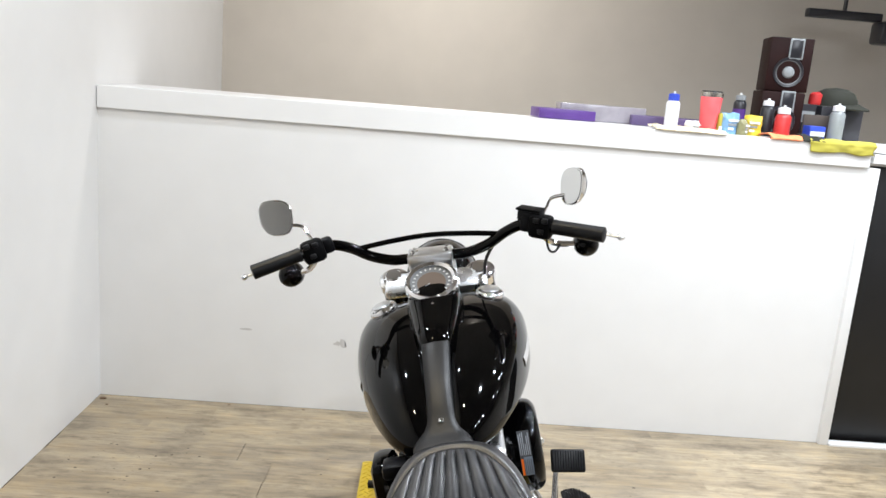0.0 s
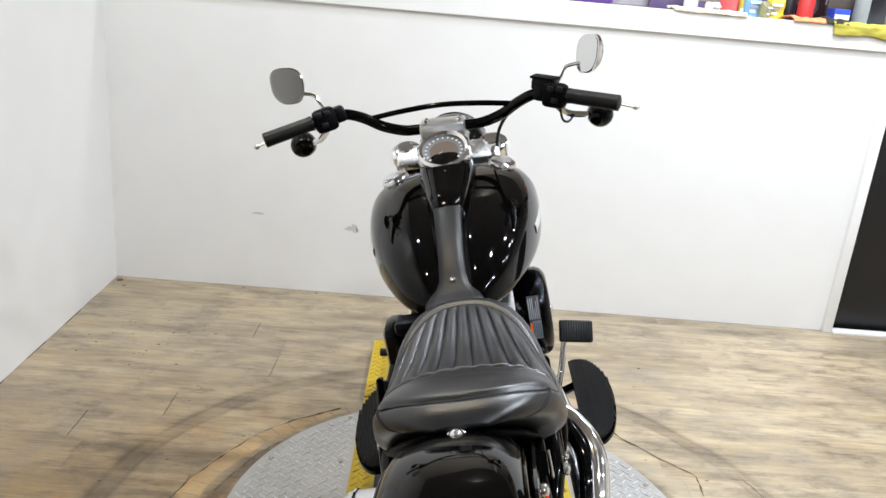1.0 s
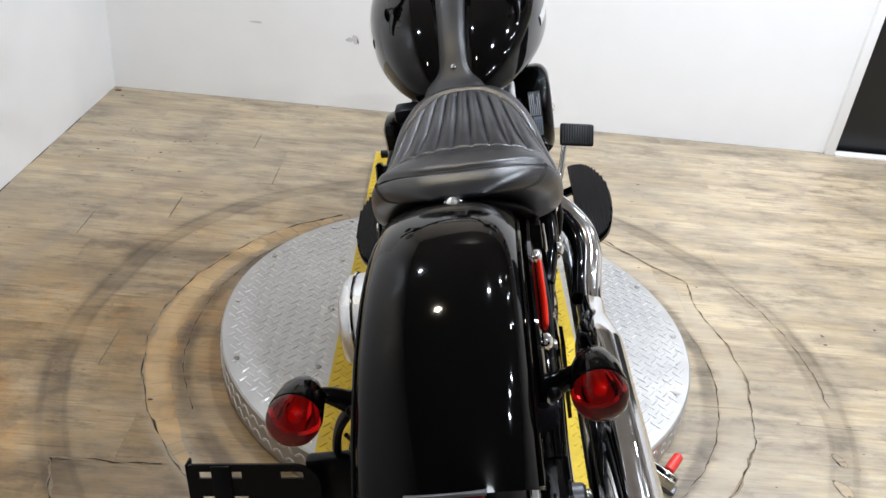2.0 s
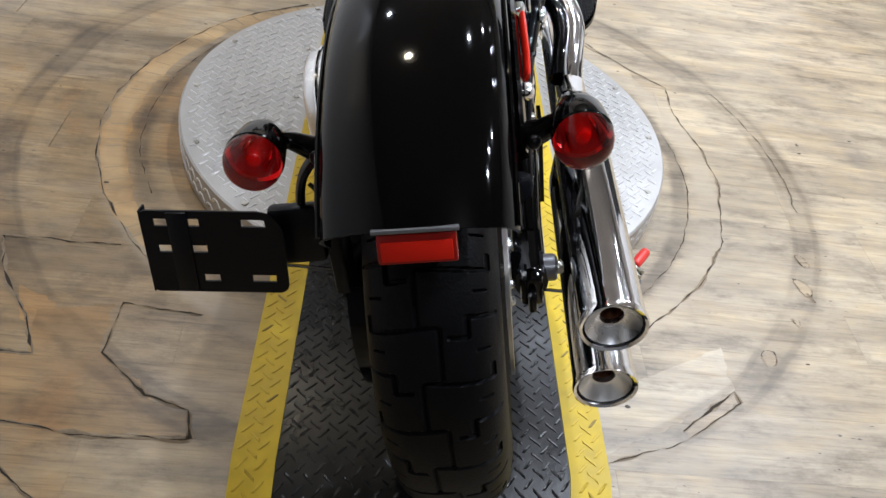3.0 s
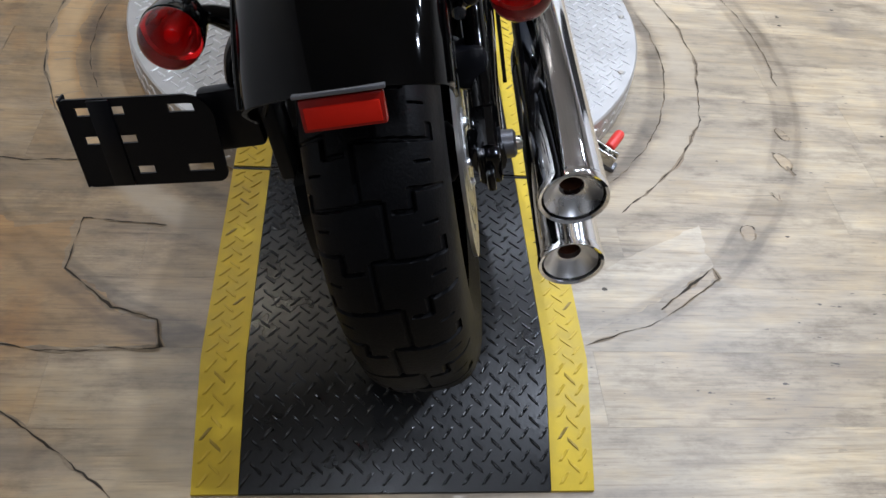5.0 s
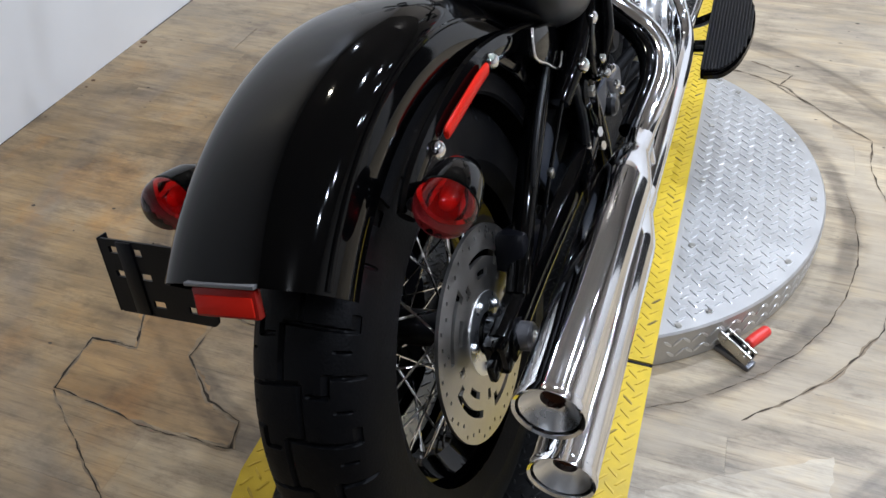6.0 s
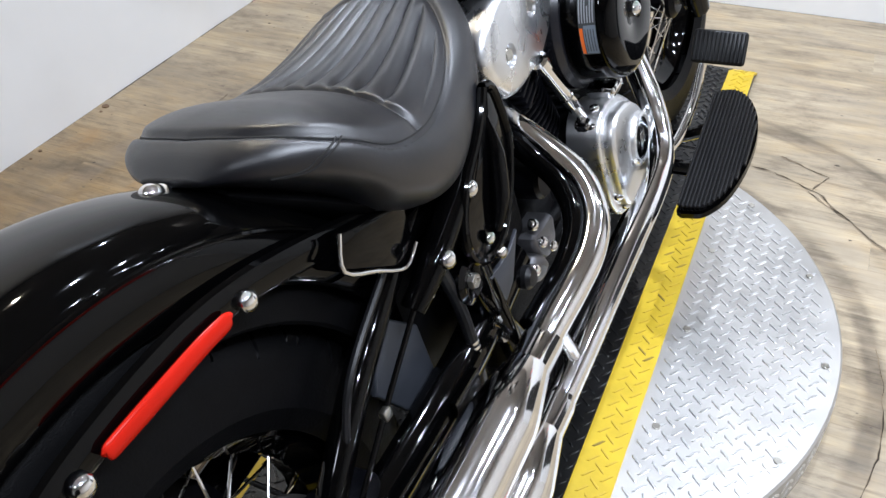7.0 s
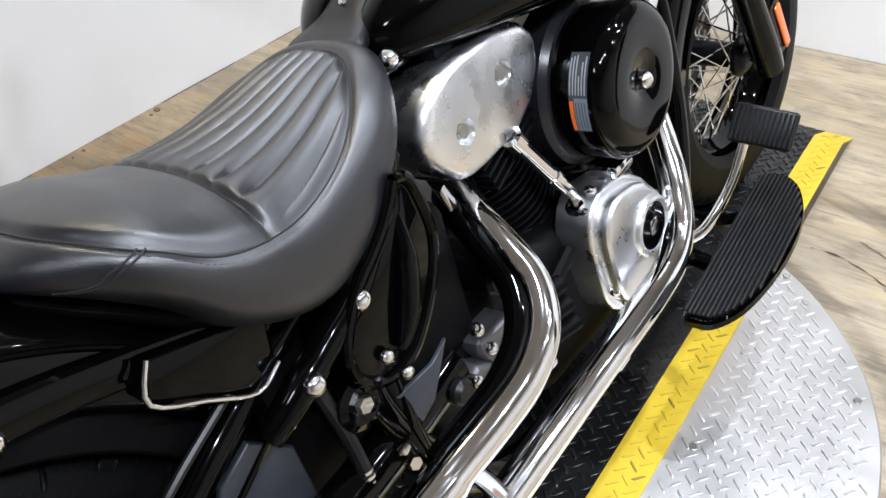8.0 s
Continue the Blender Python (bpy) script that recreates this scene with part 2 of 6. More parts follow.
        l.new(a.outputs[0], r.inputs["Value"])
        br = node("ShaderNodeTexNoise", Scale=5.0, Detail=4)
        l.new(pos, br.inputs["Vector"])
        rr = n.new("ShaderNodeMapRange")
        rr.inputs["From Min"].default_value, rr.inputs["From Max"].default_value = 0.35, 0.6
        l.new(br.outputs["Fac"], rr.inputs["Value"])
        rr.inputs["To Min"].default_value = 0.25
        k = n.new("ShaderNodeMath")
        k.operation = "MULTIPLY"
        l.new(r.outputs[0], k.inputs[0])
        l.new(rr.outputs[0], k.inputs[1])
        return k.outputs[0]

    col = mixc("MIX", ring(0.800, 0.045, 0.6), col, (0.38, 0.32, 0.235))
    col = mixc("MULTIPLY", ring(0.732, 0.030, 0.9), col, (0.46, 0.45, 0.46))
    col = mixc("MULTIPLY", ring(1.040, 0.055, 0.85), col, (0.56, 0.54, 0.52))
    for at, wide in ((1.008, 0.010), (1.060, 0.012)):
        col = mixc("MULTIPLY", ring(at, wide, 0.6), col, (0.62, 0.60, 0.58))
    col = mixc("MIX", ring(1.33, 0.05, 0.3), col, (0.15, 0.13, 0.115))
    specks = ramp(stretched(55.0, 0.6, 1.6, 2), (0.70, (0, 0, 0)), (0.74, (1, 1, 1)))
    clump = ramp(stretched(2.5, 1, 1, 2), (0.5, (0, 0, 0)), (0.62, (1, 1, 1)))
    col = mixc("MIX", mixc("MULTIPLY", 1.0, specks, clump), col, (0.06, 0.05, 0.04))
    if tint:
        col = mixc("MULTIPLY", 1.0, col, tint)
    l.new(col, b.inputs["Base Color"])
    rg = n.new("ShaderNodeMapRange")
    rg.inputs["To Min"].default_value, rg.inputs["To Max"].default_value = 0.26, 0.46
    l.new(stretched(6.0, 0.6, 3.0), rg.inputs["Value"])
    l.new(rg.outputs[0], b.inputs["Roughness"])
    bp = n.new("ShaderNodeBump")
    bp.inputs["Strength"].default_value, bp.inputs["Distance"].default_value = 0.12, 0.002
    l.new(stretched(20.0, 0.5, 10.0), bp.inputs["Height"])
    l.new(bp.outputs["Normal"], b.inputs["Normal"])
    return m


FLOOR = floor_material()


# ---------------------------------------------------------------- mesh tools
def part(name, bm, mat, parent=None, label="", smooth=35):
    """Links a bmesh as one mesh object, under a thing or a part where one is given."""
    bmesh.ops.recalc_face_normals(bm, faces=bm.faces)
    me = bpy.data.meshes.new(name)
    bm.to_mesh(me)
    bm.free()
    return put(name, me, mat, parent, label, smooth)


def put(name, me, mat, parent=None, label="", smooth=35, m=None):
    if mat is not None and not me.materials:
        me.materials.append(mat)
        if smooth:
            me.shade_auto(radians(smooth)) if hasattr(me, "shade_auto") else sharp(me, smooth)
    ob = new(name, me)
    ob.parent = parent
    if m is not None:
        ob.matrix_local = m
    return tagged(ob, label)


def sharp(me, degrees):
    me.shade_smooth()
    me.set_sharp_from_angle(angle=radians(degrees))


def thing(name, m, label, category, group="", kind=""):
    ob = new(name)
    ob.matrix_world = m
    return tagged(ob, label, category, group, kind)


def skin(bm, rings, closed=True, caps=True):
    """Joins rings of points, all of one count, into a skin."""
    vs = [[bm.verts.new(p) for p in r] for r in rings]
    n = len(rings[0])
    for a, b in zip(vs, vs[1:]):
        for k in range(n if closed else n - 1):
            j = (k + 1) % n
            try:
                bm.faces.new((a[k], a[j], b[j], b[k]))
            except ValueError:
                pass
    if caps and closed:
        bm.faces.new(vs[0][::-1])
        bm.faces.new(vs[-1])
    return vs


def box(size, centre=(0, 0, 0), bevel=0.0, turn=None, bm=None, segments=2):
    bm = bm or bmesh.new()
    m = Matrix.Translation(centre) @ (turn or Matrix()) @ Matrix.Diagonal((*size, 1))
    made = bmesh.ops.create_cube(bm, size=1, matrix=m)
    if bevel:
        edges = list({e for v in made["verts"] for e in v.link_edges})
        bmesh.ops.bevel(bm, geom=edges, offset=bevel, segments=segments, affect="EDGES", profile=0.5)
    return bm


def smooth_path(points, steps=8):
    """A soft curve through the points."""
    ps = [Vector(p) for p in points]
    if len(ps) < 3:
        return ps
    out = []
    for i in range(len(ps) - 1):
        a, b, c, d = ps[max(i - 1, 0)], ps[i], ps[i + 1], ps[min(i + 2, len(ps) - 1)]
        for k in range(steps):
            t = k / steps
            out.append(0.5 * ((2 * b) + (c - a) * t + (2 * a - 5 * b + 4 * c - d) * t * t + (3 * b - a - 3 * c + d) * t ** 3))
    return out + [ps[-1]]


def tube(points, radius, n=14, bm=None, steps=8, caps=True, flat=1.0, up=(0, 0, 1)):
    """A round bar along a soft curve; radius: one, or one for each point. flat: its height against its width."""
    bm = bm or bmesh.new()
    path = smooth_path(points, steps)
    radii = radius if isinstance(radius, (list, tuple)) else [radius] * len(points)
    rings, last = [], None
    for i, p in enumerate(path):
        d = (path[min(i + 1, len(path) - 1)] - path[max(i - 1, 0)]).normalized()
        if last is None:
            side = d.cross(Vector(up))
            if side.length < 1e-3:
                side = d.cross(Vector((1, 0, 0)))
        else:
            side = last - d * last.dot(d)
        side.normalize()
        last = side
        top = side.cross(d)
        f = i / max(len(path) - 1, 1) * (len(radii) - 1)
        k = min(int(f), len(radii) - 2) if len(radii) > 1 else 0
        r = radii[k] + (radii[min(k + 1, len(radii) - 1)] - radii[k]) * (f - k)
        rings.append([p + side * r * math.cos(a) + top * r * flat * math.sin(a) for a in (2 * math.pi * j / n for j in range(n))])
    skin(bm, rings, caps=caps)
    return bm


def lathe(profile, n=32, m=None, bm=None, arc=2 * math.pi, start=0.0):
    """Turns (radius, height) pairs round the x axis: height runs along x."""
    bm = bm or bmesh.new()
    m = m or Matrix()
    full = arc > 6.28
    rings = []
    for k in range(n if full else n + 1):
        a = start + arc * k / n
        rings.append([m @ Vector((h, r * math.sin(a), r * math.cos(a))) for r, h in profile])
    if full:
        rings.append(rings[0])
    vs = [[bm.verts.new(p) for p in r] for r in (rings[:-1] if full else rings)]
    if full:
        vs.append(vs[0])
    for a, b in zip(vs, vs[1:]):
        for k in range(len(profile) - 1):
            if (a[k].co - a[k + 1].co).length < 1e-7 and (b[k].co - b[k + 1].co).length < 1e-7:
                continue
            bm.faces.new((a[k], a[k + 1], b[k + 1], b[k]))
    bmesh.ops.remove_doubles(bm, verts=bm.verts, dist=1e-6)
    return bm


def along(p, q):
    """A pose whose x axis runs from p to q."""
    d = Vector(q) - Vector(p)
    return Matrix.Translation(p) @ d.to_track_quat("X", "Z").to_matrix().to_4x4()


def rod(p, q, r, n=10, bm=None):
    length = (Vector(q) - Vector(p)).length
    return lathe([(0, 0), (r, 0), (r, length), (0, length)], n, along(p, q), bm)


def bolt(p, way, r, h, bm=None, n=12, dome=True):
    """A round-headed bolt at p that points along way."""
    prof = [(r * math.sin(math.pi / 2 * k / 7), h * math.cos(math.pi / 2 * k / 7)) for k in range(8)] + [(r, -h * 0.4)] if dome else [(0, h), (r * 0.92, h), (r, h * 0.85), (r, -h * 0.4)]
    return lathe(prof, max(n, 20) if dome else n, along(p, Vector(p) + Vector(way)), bm)


def outline_plate(points, x0, x1, bevel=0.0, bm=None):
    """A plate with the outline points (y, z), between two x."""
    bm = bm or bmesh.new()
    a = [bm.verts.new((x0, y, z)) for y, z in points]
    b = [bm.verts.new((x1, y, z)) for y, z in points]
    n = len(points)
    bm.faces.new(a[::-1])
    top = bm.faces.new(b)
    for k in range(n):
        bm.faces.new((a[k], a[(k + 1) % n], b[(k + 1) % n], b[k]))
    if bevel:
        bmesh.ops.recalc_face_normals(bm, faces=bm.faces)
        bmesh.ops.bevel(bm, geom=list(top.edges), offset=bevel, segments=3, affect="EDGES", profile=0.5)
    return bm


def cupped_plate(points, x0, x1, round_, cups, cup_r, depth):
    """A lid with the outline points (y, z) between two x, with rounded shoulders and round cups sunk into its face."""
    bm = bmesh.new()
    cy, cz = sum(q[0] for q in points) / len(points), sum(q[1] for q in points) / len(points)
    size = sum(math.hypot(q[0] - cy, q[1] - cz) for q in points) / len(points)
    rings = [[(x0, *q) for q in points]]
    for k in range(6):
        a = math.pi / 2 * k / 5
        s = 1 - round_ / size * (1 - math.cos(a))
        rings.append([(x1 - round_ * (1 - math.sin(a)), cy + (q[0] - cy) * s, cz + (q[1] - cz) * s) for q in points])
    vs = skin(bm, rings, caps=False)
    bm.faces.new(vs[0][::-1])
    edges = [bm.edges.get((a, b)) for a, b in zip(vs[-1], vs[-1][1:] + vs[-1][:1])]
    for y, z in cups:
        loops = []
        for r, x in ((cup_r, x1), (cup_r * 0.86, x1 - depth * 0.5), (cup_r * 0.80, x1 - depth)):
            loops.append([bm.verts.new((x, y + r * math.cos(2 * math.pi * k / 20), z + r * math.sin(2 * math.pi * k / 20))) for k in range(20)])
        for a, b in zip(loops, loops[1:]):
            for k in range(20):
                bm.faces.new((a[k], a[(k + 1) % 20], b[(k + 1) % 20], b[k]))
        bm.faces.new(loops[-1])
        edges += [bm.edges.get((loops[0][k], loops[0][(k + 1) % 20])) for k in range(20)]
    bmesh.ops.triangle_fill(bm, use_beauty=True, edges=edges)
    return bm


def cut_corners(points, k=0.22):
    out = []
    for i, q in enumerate(points):
        for o in (points[i - 1], points[(i + 1) % len(points)]):
            out.append((q[0] + (o[0] - q[0]) * k, q[1] + (o[1] - q[1]) * k))
    return out


# ---------------------------------------------------------------- the room
WX, WY, TOP = -1.53, 1.705, 1.362
XR, YB, YF = 3.4, -4.2, 3.7


def setting(name, bm, mat, label, category):
    return tagged(part(name, bm, mat, None, label, 0), label, category, "", "structure")


def wall(name, x0, y0, z0, x1, y1, z1, mat, label):
    return setting(name, box((x1 - x0, y1 - y0, z1 - z0), ((x0 + x1) / 2, (y0 + y1) / 2, (z0 + z1) / 2)), mat, label, "wall")


floor = setting("floor", box((XR - WX + 0.6, YF - YB + 0.4, 0.06), ((XR + WX) / 2, (YF + YB) / 2, -0.034)), CRACK, "worn wood-print vinyl plank floor with scuffed rings", "floor")
wall("wall_left", WX - 0.12, YB, 0, WX, YF, CEIL, WALL, "plain white painted wall beside the turntable")
wall("wall_half", WX, WY, 0, 1.735, WY + 0.10, TOP - 0.03, WALL, "white painted half-height partition wall with scuffs")
wall("wall_back_room", WX, YF, 0, XR, YF + 0.1, CEIL, BEIGE, "beige painted wall of the room behind the partition")
wall("wall_right", XR, YB, 0, XR + 0.1, YF, CEIL, SANDWALL, "plain sand-coloured wall of the workshop")
wall("wall_rear", WX, YB - 0.1, 0, XR, YB, CEIL, GREYWALL, "plain grey wall behind the workshop")
wall("wall_door_side", 2.62, WY, 0, XR, WY + 0.1, TOP - 0.03, WALL, "white painted partition wall beyond the door")
setting("ceiling", box((XR - WX + 0.6, YF - YB + 0.4, 0.1), ((XR + WX) / 2, (YF + YB) / 2, CEIL + 0.05)), DARKCEIL, "dull beige painted workshop ceiling", "ceiling")
setting("trim", box((1.735 - WX - 0.006, 0.018, 0.092), ((1.735 + WX) / 2, WY - 0.009, TOP - 0.046), 0.003), TRIM, "white painted board along the top of the partition", "trim")
setting("ledge", box((XR - WX - 0.01, 0.46, 0.028), ((XR + WX) / 2, WY + 0.225, TOP - 0.014), 0.003), TRIM, "white painted ledge on top of the partition", "ledge")
door = thing("door_1", pose(2.2, WY + 0.05, 0), "black door panel in a white frame, shut", "door", "", "structure")
part("door_leaf", box((0.83, 0.04, 1.27), (0, 0.01, 0.64), 0.004), BLACKDOOR, door)
part("door_post", box((0.044, 0.12, 1.27), (-0.443, -0.012, 0.635), 0.002), TRIM, door, "white painted door post")
part("door_head", box((0.90, 0.10, 0.04), (0, -0.01, 1.31), 0.002), TRIM, door, "white painted board over the door")
part("threshold", box((0.84, 0.05, 0.012), (0.0, -0.06, 0.006), 0.002), TRIM, door, "white threshold strip")

# ---------------------------------------------------------------- turntable and ramps
DISC_H, DISC_R, MAT_H = 0.088, 0.612, 0.094
HALF, INNER, FOLD, TIP = 0.305, 0.236, 1.04, 1.222
turntable = thing("turntable", pose(0, 0, 0), "round aluminium tread plate turntable on the vinyl floor", "turntable")
part("disc", lathe([(0, DISC_H), (DISC_R - 0.004, DISC_H), (DISC_R, DISC_H - 0.004), (DISC_R, 0.004), (0, 0.004)], 128, pose(0, 0, 0, 0, -90, 0)), PLATE, turntable)


def lug_mesh(bm, p, a, length=0.027, width=0.0075, h=0.0016, turn=Matrix()):
    """One raised tread lug: a low ridge with pointed ends."""
    c, s = math.cos(a), math.sin(a)
    e = length * 0.30
    pts = [(-length / 2, 0, 0), (-e, -width / 2, 0), (e, -width / 2, 0), (length / 2, 0, 0), (e, width / 2, 0), (-e, width / 2, 0)]
    pts += [(x_ * 0.86, y_ * 0.55, h) for x_, y_, _ in pts]
    v = [bm.verts.new(Vector(p) + turn @ Vector((x * c - y * s, x * s + y * c, z))) for x, y, z in pts]
    for f in [(k, (k + 1) % 6, (k + 1) % 6 + 6, k + 6) for k in range(6)] + [(6, 7, 8, 9, 10, 11)]:
        bm.faces.new([v[k] for k in f])


def lugs(name, inside, x0, x1, y0, y1, z, mat, parent, step=0.0325, lug_h=0.0010):
    """Two crossed sets of lugs, one set in the gaps of the other; each lug follows the ground z(y)."""
    bm = bmesh.new()
    length, width = step * 0.86, step * 0.165
    for half, a in ((0.0, math.radians(-47)), (0.5, math.radians(43))):
        c, s_ = math.cos(a), math.sin(a)
        i = math.floor(x0 / step) - 1
        while (i + half) * step < x1:
            x = (i + half) * step
            j = math.floor(y0 / step) - 1
            while (j + half) * step < y1:
                y = (j + half) * step
                j += 1
                if not (x0 + 0.18 * step < x < x1 - 0.18 * step and y0 < y < y1 and inside(x, y)):
                    continue
                rim = []
                for u, v in ((-0.5, 0.0), (-0.32, -0.42), (0.0, -0.5), (0.32, -0.42), (0.5, 0.0), (0.32, 0.42), (0.0, 0.5), (-0.32, 0.42)):
                    rim.append((u * length, v * width + 0.05 * length * math.sin(2 * math.pi * u)))
                low, top = [], []
                for u, v in rim:
                    for k, h, out in ((1.0, 0.0, low), (0.62, lug_h, top)):
                        px, py = max(x0 + 0.001, min(x1 - 0.001, x + u * c - v * k * s_)), max(y0, min(y1, y + u * s_ + v * k * c))
                        out.append(bm.verts.new((px, py, z(py) + (h if 0 < abs(u) < 0.45 * length or h == 0 else h * 0.3))))
                for k in range(8):
                    bm.faces.new((low[k], low[(k + 1) % 8], top[(k + 1) % 8], top[k]))
                bm.faces.new(top)
            i += 1
    ob = part(name, bm, mat, parent, "", 0)
    return tagged(ob, kind="stuff")


lugs("tread_lug", lambda x, y: abs(x) > HALF + 0.015 and math.hypot(x, y) < DISC_R - 0.02, -DISC_R, DISC_R, -DISC_R, DISC_R, lambda y: DISC_H, LUGS, turntable, lug_h=0.0016)
edge = bmesh.new()
for k in range(190):
    for row in (0, 1):
        a = 2 * math.pi * (k + 0.5 * row) / 190
        if abs(math.cos(a)) * DISC_R > HALF + 0.02:
            m = Matrix.Rotation(a, 3, "Z") @ Matrix(((0, 0, 1), (1, 0, 0), (0, 1, 0)))
            lug_mesh(edge, (DISC_R * math.cos(a), DISC_R * math.sin(a), 0.028 + 0.032 * row), math.radians(45 if (k + row) % 2 else -45), turn=m)
tagged(part("edge_lug", edge, LUGS, turntable, "", 0), kind="stuff")
for side in (1, -1):
    for k in range(-3, 4):
        a = math.radians(24 * k)
        if DISC_R * math.cos(a) > HALF + 0.05:
            part("screw", bolt((side * 0.584 * math.cos(a), 0.584 * math.sin(a), DISC_H), (0, 0, 1), 0.007, 0.003, dome=False), STEEL, turntable)
    for y in (-0.49, -0.245, 0.0, 0.245, 0.49):
        part("screw", bolt((side * 0.338, y, DISC_H), (0, 0, 1), 0.007, 0.003, dome=False), STEEL, turntable)


def strip(bm, x0, x1, profile, thick=0.006):
    """A mat strip that follows (y, z) points."""
    rings = []
    for y, z in profile:
        rings.append([(x0, y, z - thick), (x1, y, z - thick), (x1, y, z), (x0, y, z)])
    skin(bm, rings)
    return bm


def runway(name, profile, label, flip=1):
    ob = thing(name, pose(0, 0, 0), label, "ramp", "turntable runway")
    prof = [(y * flip, z) for y, z in profile]
    part("tread_mat", strip(bmesh.new(), -INNER, INNER, prof), MATBLACK, ob)
    for s in (1, -1):
        x0, x1 = sorted((s * (INNER + 0.0008), s * HALF))
        part("edge_strip", strip(bmesh.new(), x0, x1, prof), MATYELLOW, ob, "worn yellow painted edge")
    ya, yb = min(p[0] for p in prof), max(p[0] for p in prof)

    def z(y):
        for (p, a), (q, b) in zip(prof, prof[1:]):
            if min(p, q) <= y <= max(p, q):
                return a + (b - a) * (y - p) / (q - p)
        return prof[-1][1]

    lugs("mat_lug", lambda x, y: True, -INNER, INNER, ya + 0.008, yb - 0.008, z, MATLUG, ob, 0.0305, 0.0020)
    for s in (1, -1):
        x0, x1 = sorted((s * (INNER + 0.004), s * HALF))
        lugs("edge_lug", lambda x, y: True, x0, x1, ya + 0.008, yb - 0.008, z, WORNYELLOW, ob, 0.0305, 0.0018)
    return ob, prof


runway("runway", [(-0.606, MAT_H), (0.606, MAT_H)], "black rubber tread runway with yellow edges over the turntable")
for flip in (-1, 1):
    ramp, prof = runway("ramp", [(0.616, MAT_H), (FOLD, MAT_H), (TIP, 0.006)], "black tread ramp with yellow edges leading onto the turntable", flip)
    body = bmesh.new()
    inner = [(flip * y, z) for y, z in ((0.618, MAT_H - 0.007), (FOLD, MAT_H - 0.007), (TIP - 0.016, 0.004), (TIP - 0.016, 0.002), (0.618, 0.002))]
    outline_plate(inner, -HALF + 0.004, HALF - 0.004, bm=body)
    part("ramp_body", body, SATIN, ramp, "black steel ramp body")
    part("hinge", rod((-HALF, flip * 0.611, MAT_H - 0.005), (HALF, flip * 0.611, MAT_H - 0.005), 0.005), SATIN, ramp)

# the stop lever at the disc's rim
clamp = thing("stop_lever", pose(0.455, -0.455, 0, 0, 0, -31), "steel toggle clamp with a red plastic grip at the disc's rim", "clamp")
part("clamp_base", box((0.082, 0.026, 0.012), (0.002, 0, 0.006), 0.003), CASTGREY, clamp)
for y in (-0.0095, 0.0095):
    part("clamp_cheek", box((0.078, 0.005, 0.030), (0.0, y, 0.033), 0.002, Matrix.Rotation(radians(13), 4, "Y")), STEEL, clamp, "bright steel cheek")
part("clamp_arm", tube([(-0.030, 0, 0.044), (0.0, 0, 0.036), (0.036, 0, 0.024)], 0.0065, 8, flat=0.6), SATIN, clamp, "dark steel arm")
part("pivot", rod((0.026, -0.015, 0.030), (0.026, 0.015, 0.030), 0.006), STEEL, clamp)
part("pivot", rod((-0.024, -0.015, 0.042), (-0.024, 0.015, 0.042), 0.006), STEEL, clamp)
part("grip_shank", rod((0.012, 0.004, 0.035), (0.0145, 0.020, 0.037), 0.006), STEEL, clamp)
part("grip", tube([(0.0142, 0.017, 0.0365), (0.0147, 0.022, 0.037), (0.017, 0.045, 0.040), (0.0195, 0.068, 0.0425), (0.020, 0.074, 0.043)], [0.008, 0.0118, 0.0125, 0.0118, 0.007], 14), REDGRIP, clamp, "red plastic grip")

# ---------------------------------------------------------------- the motorcycle
LEAN, YAW = 14.0, -1.7
bike = thing("motorcycle", pose(0.075, -0.917, MAT_H, 0, -LEAN, YAW), "gloss black cruiser motorcycle with chrome pipes leaning on its stand", "motorcycle")
AX, WB = 0.323, 1.63


def p(name, bm, mat, parent=None, label="", smooth=35):
    return part(name, bm, mat, parent or bike, label, smooth)


def tread_gap(s, u, pitch, half):
    """How far a place of the tread lies from the nearest groove: s along the tyre in pitches, u across it from -1 to 1."""
    zig = 0.125 if s < 0.5 else -0.125
    far = [abs(u - zig) * half]
    if abs(u) < 0.135:
        far.append(min(s, 1 - s, abs(s - 0.5)) * pitch)
    t, a = (s, u) if u > 0 else ((s + 0.5) % 1.0, -u)
    t = (t + 0.05 * a) % 1.0
    lines = [(0.10, 0.84, 0.0), (0.30, 0.53, 0.42), (0.53, 0.90, 0.60)]
    falls = [(0.84, 0.0, 0.13), (0.53, 0.42, 0.60)]
    for a0, a1, at in lines:
        over = max(a0 - a, a - a1, 0.0) * half
        gap = min(abs(t - at), 1 - abs(t - at)) * pitch
        far.append(math.hypot(over, gap))
    for at, t0, t1 in falls:
        far.append(math.hypot(abs(a - at) * half, max(t0 - t, t - t1, 0.0) * pitch))
    far.append(math.hypot(max(0.64 - a, a - 0.80, 0.0) * half, min(abs(t - 0.30), abs(t - 0.82)) * pitch) + 0.0012)
    return min(far)


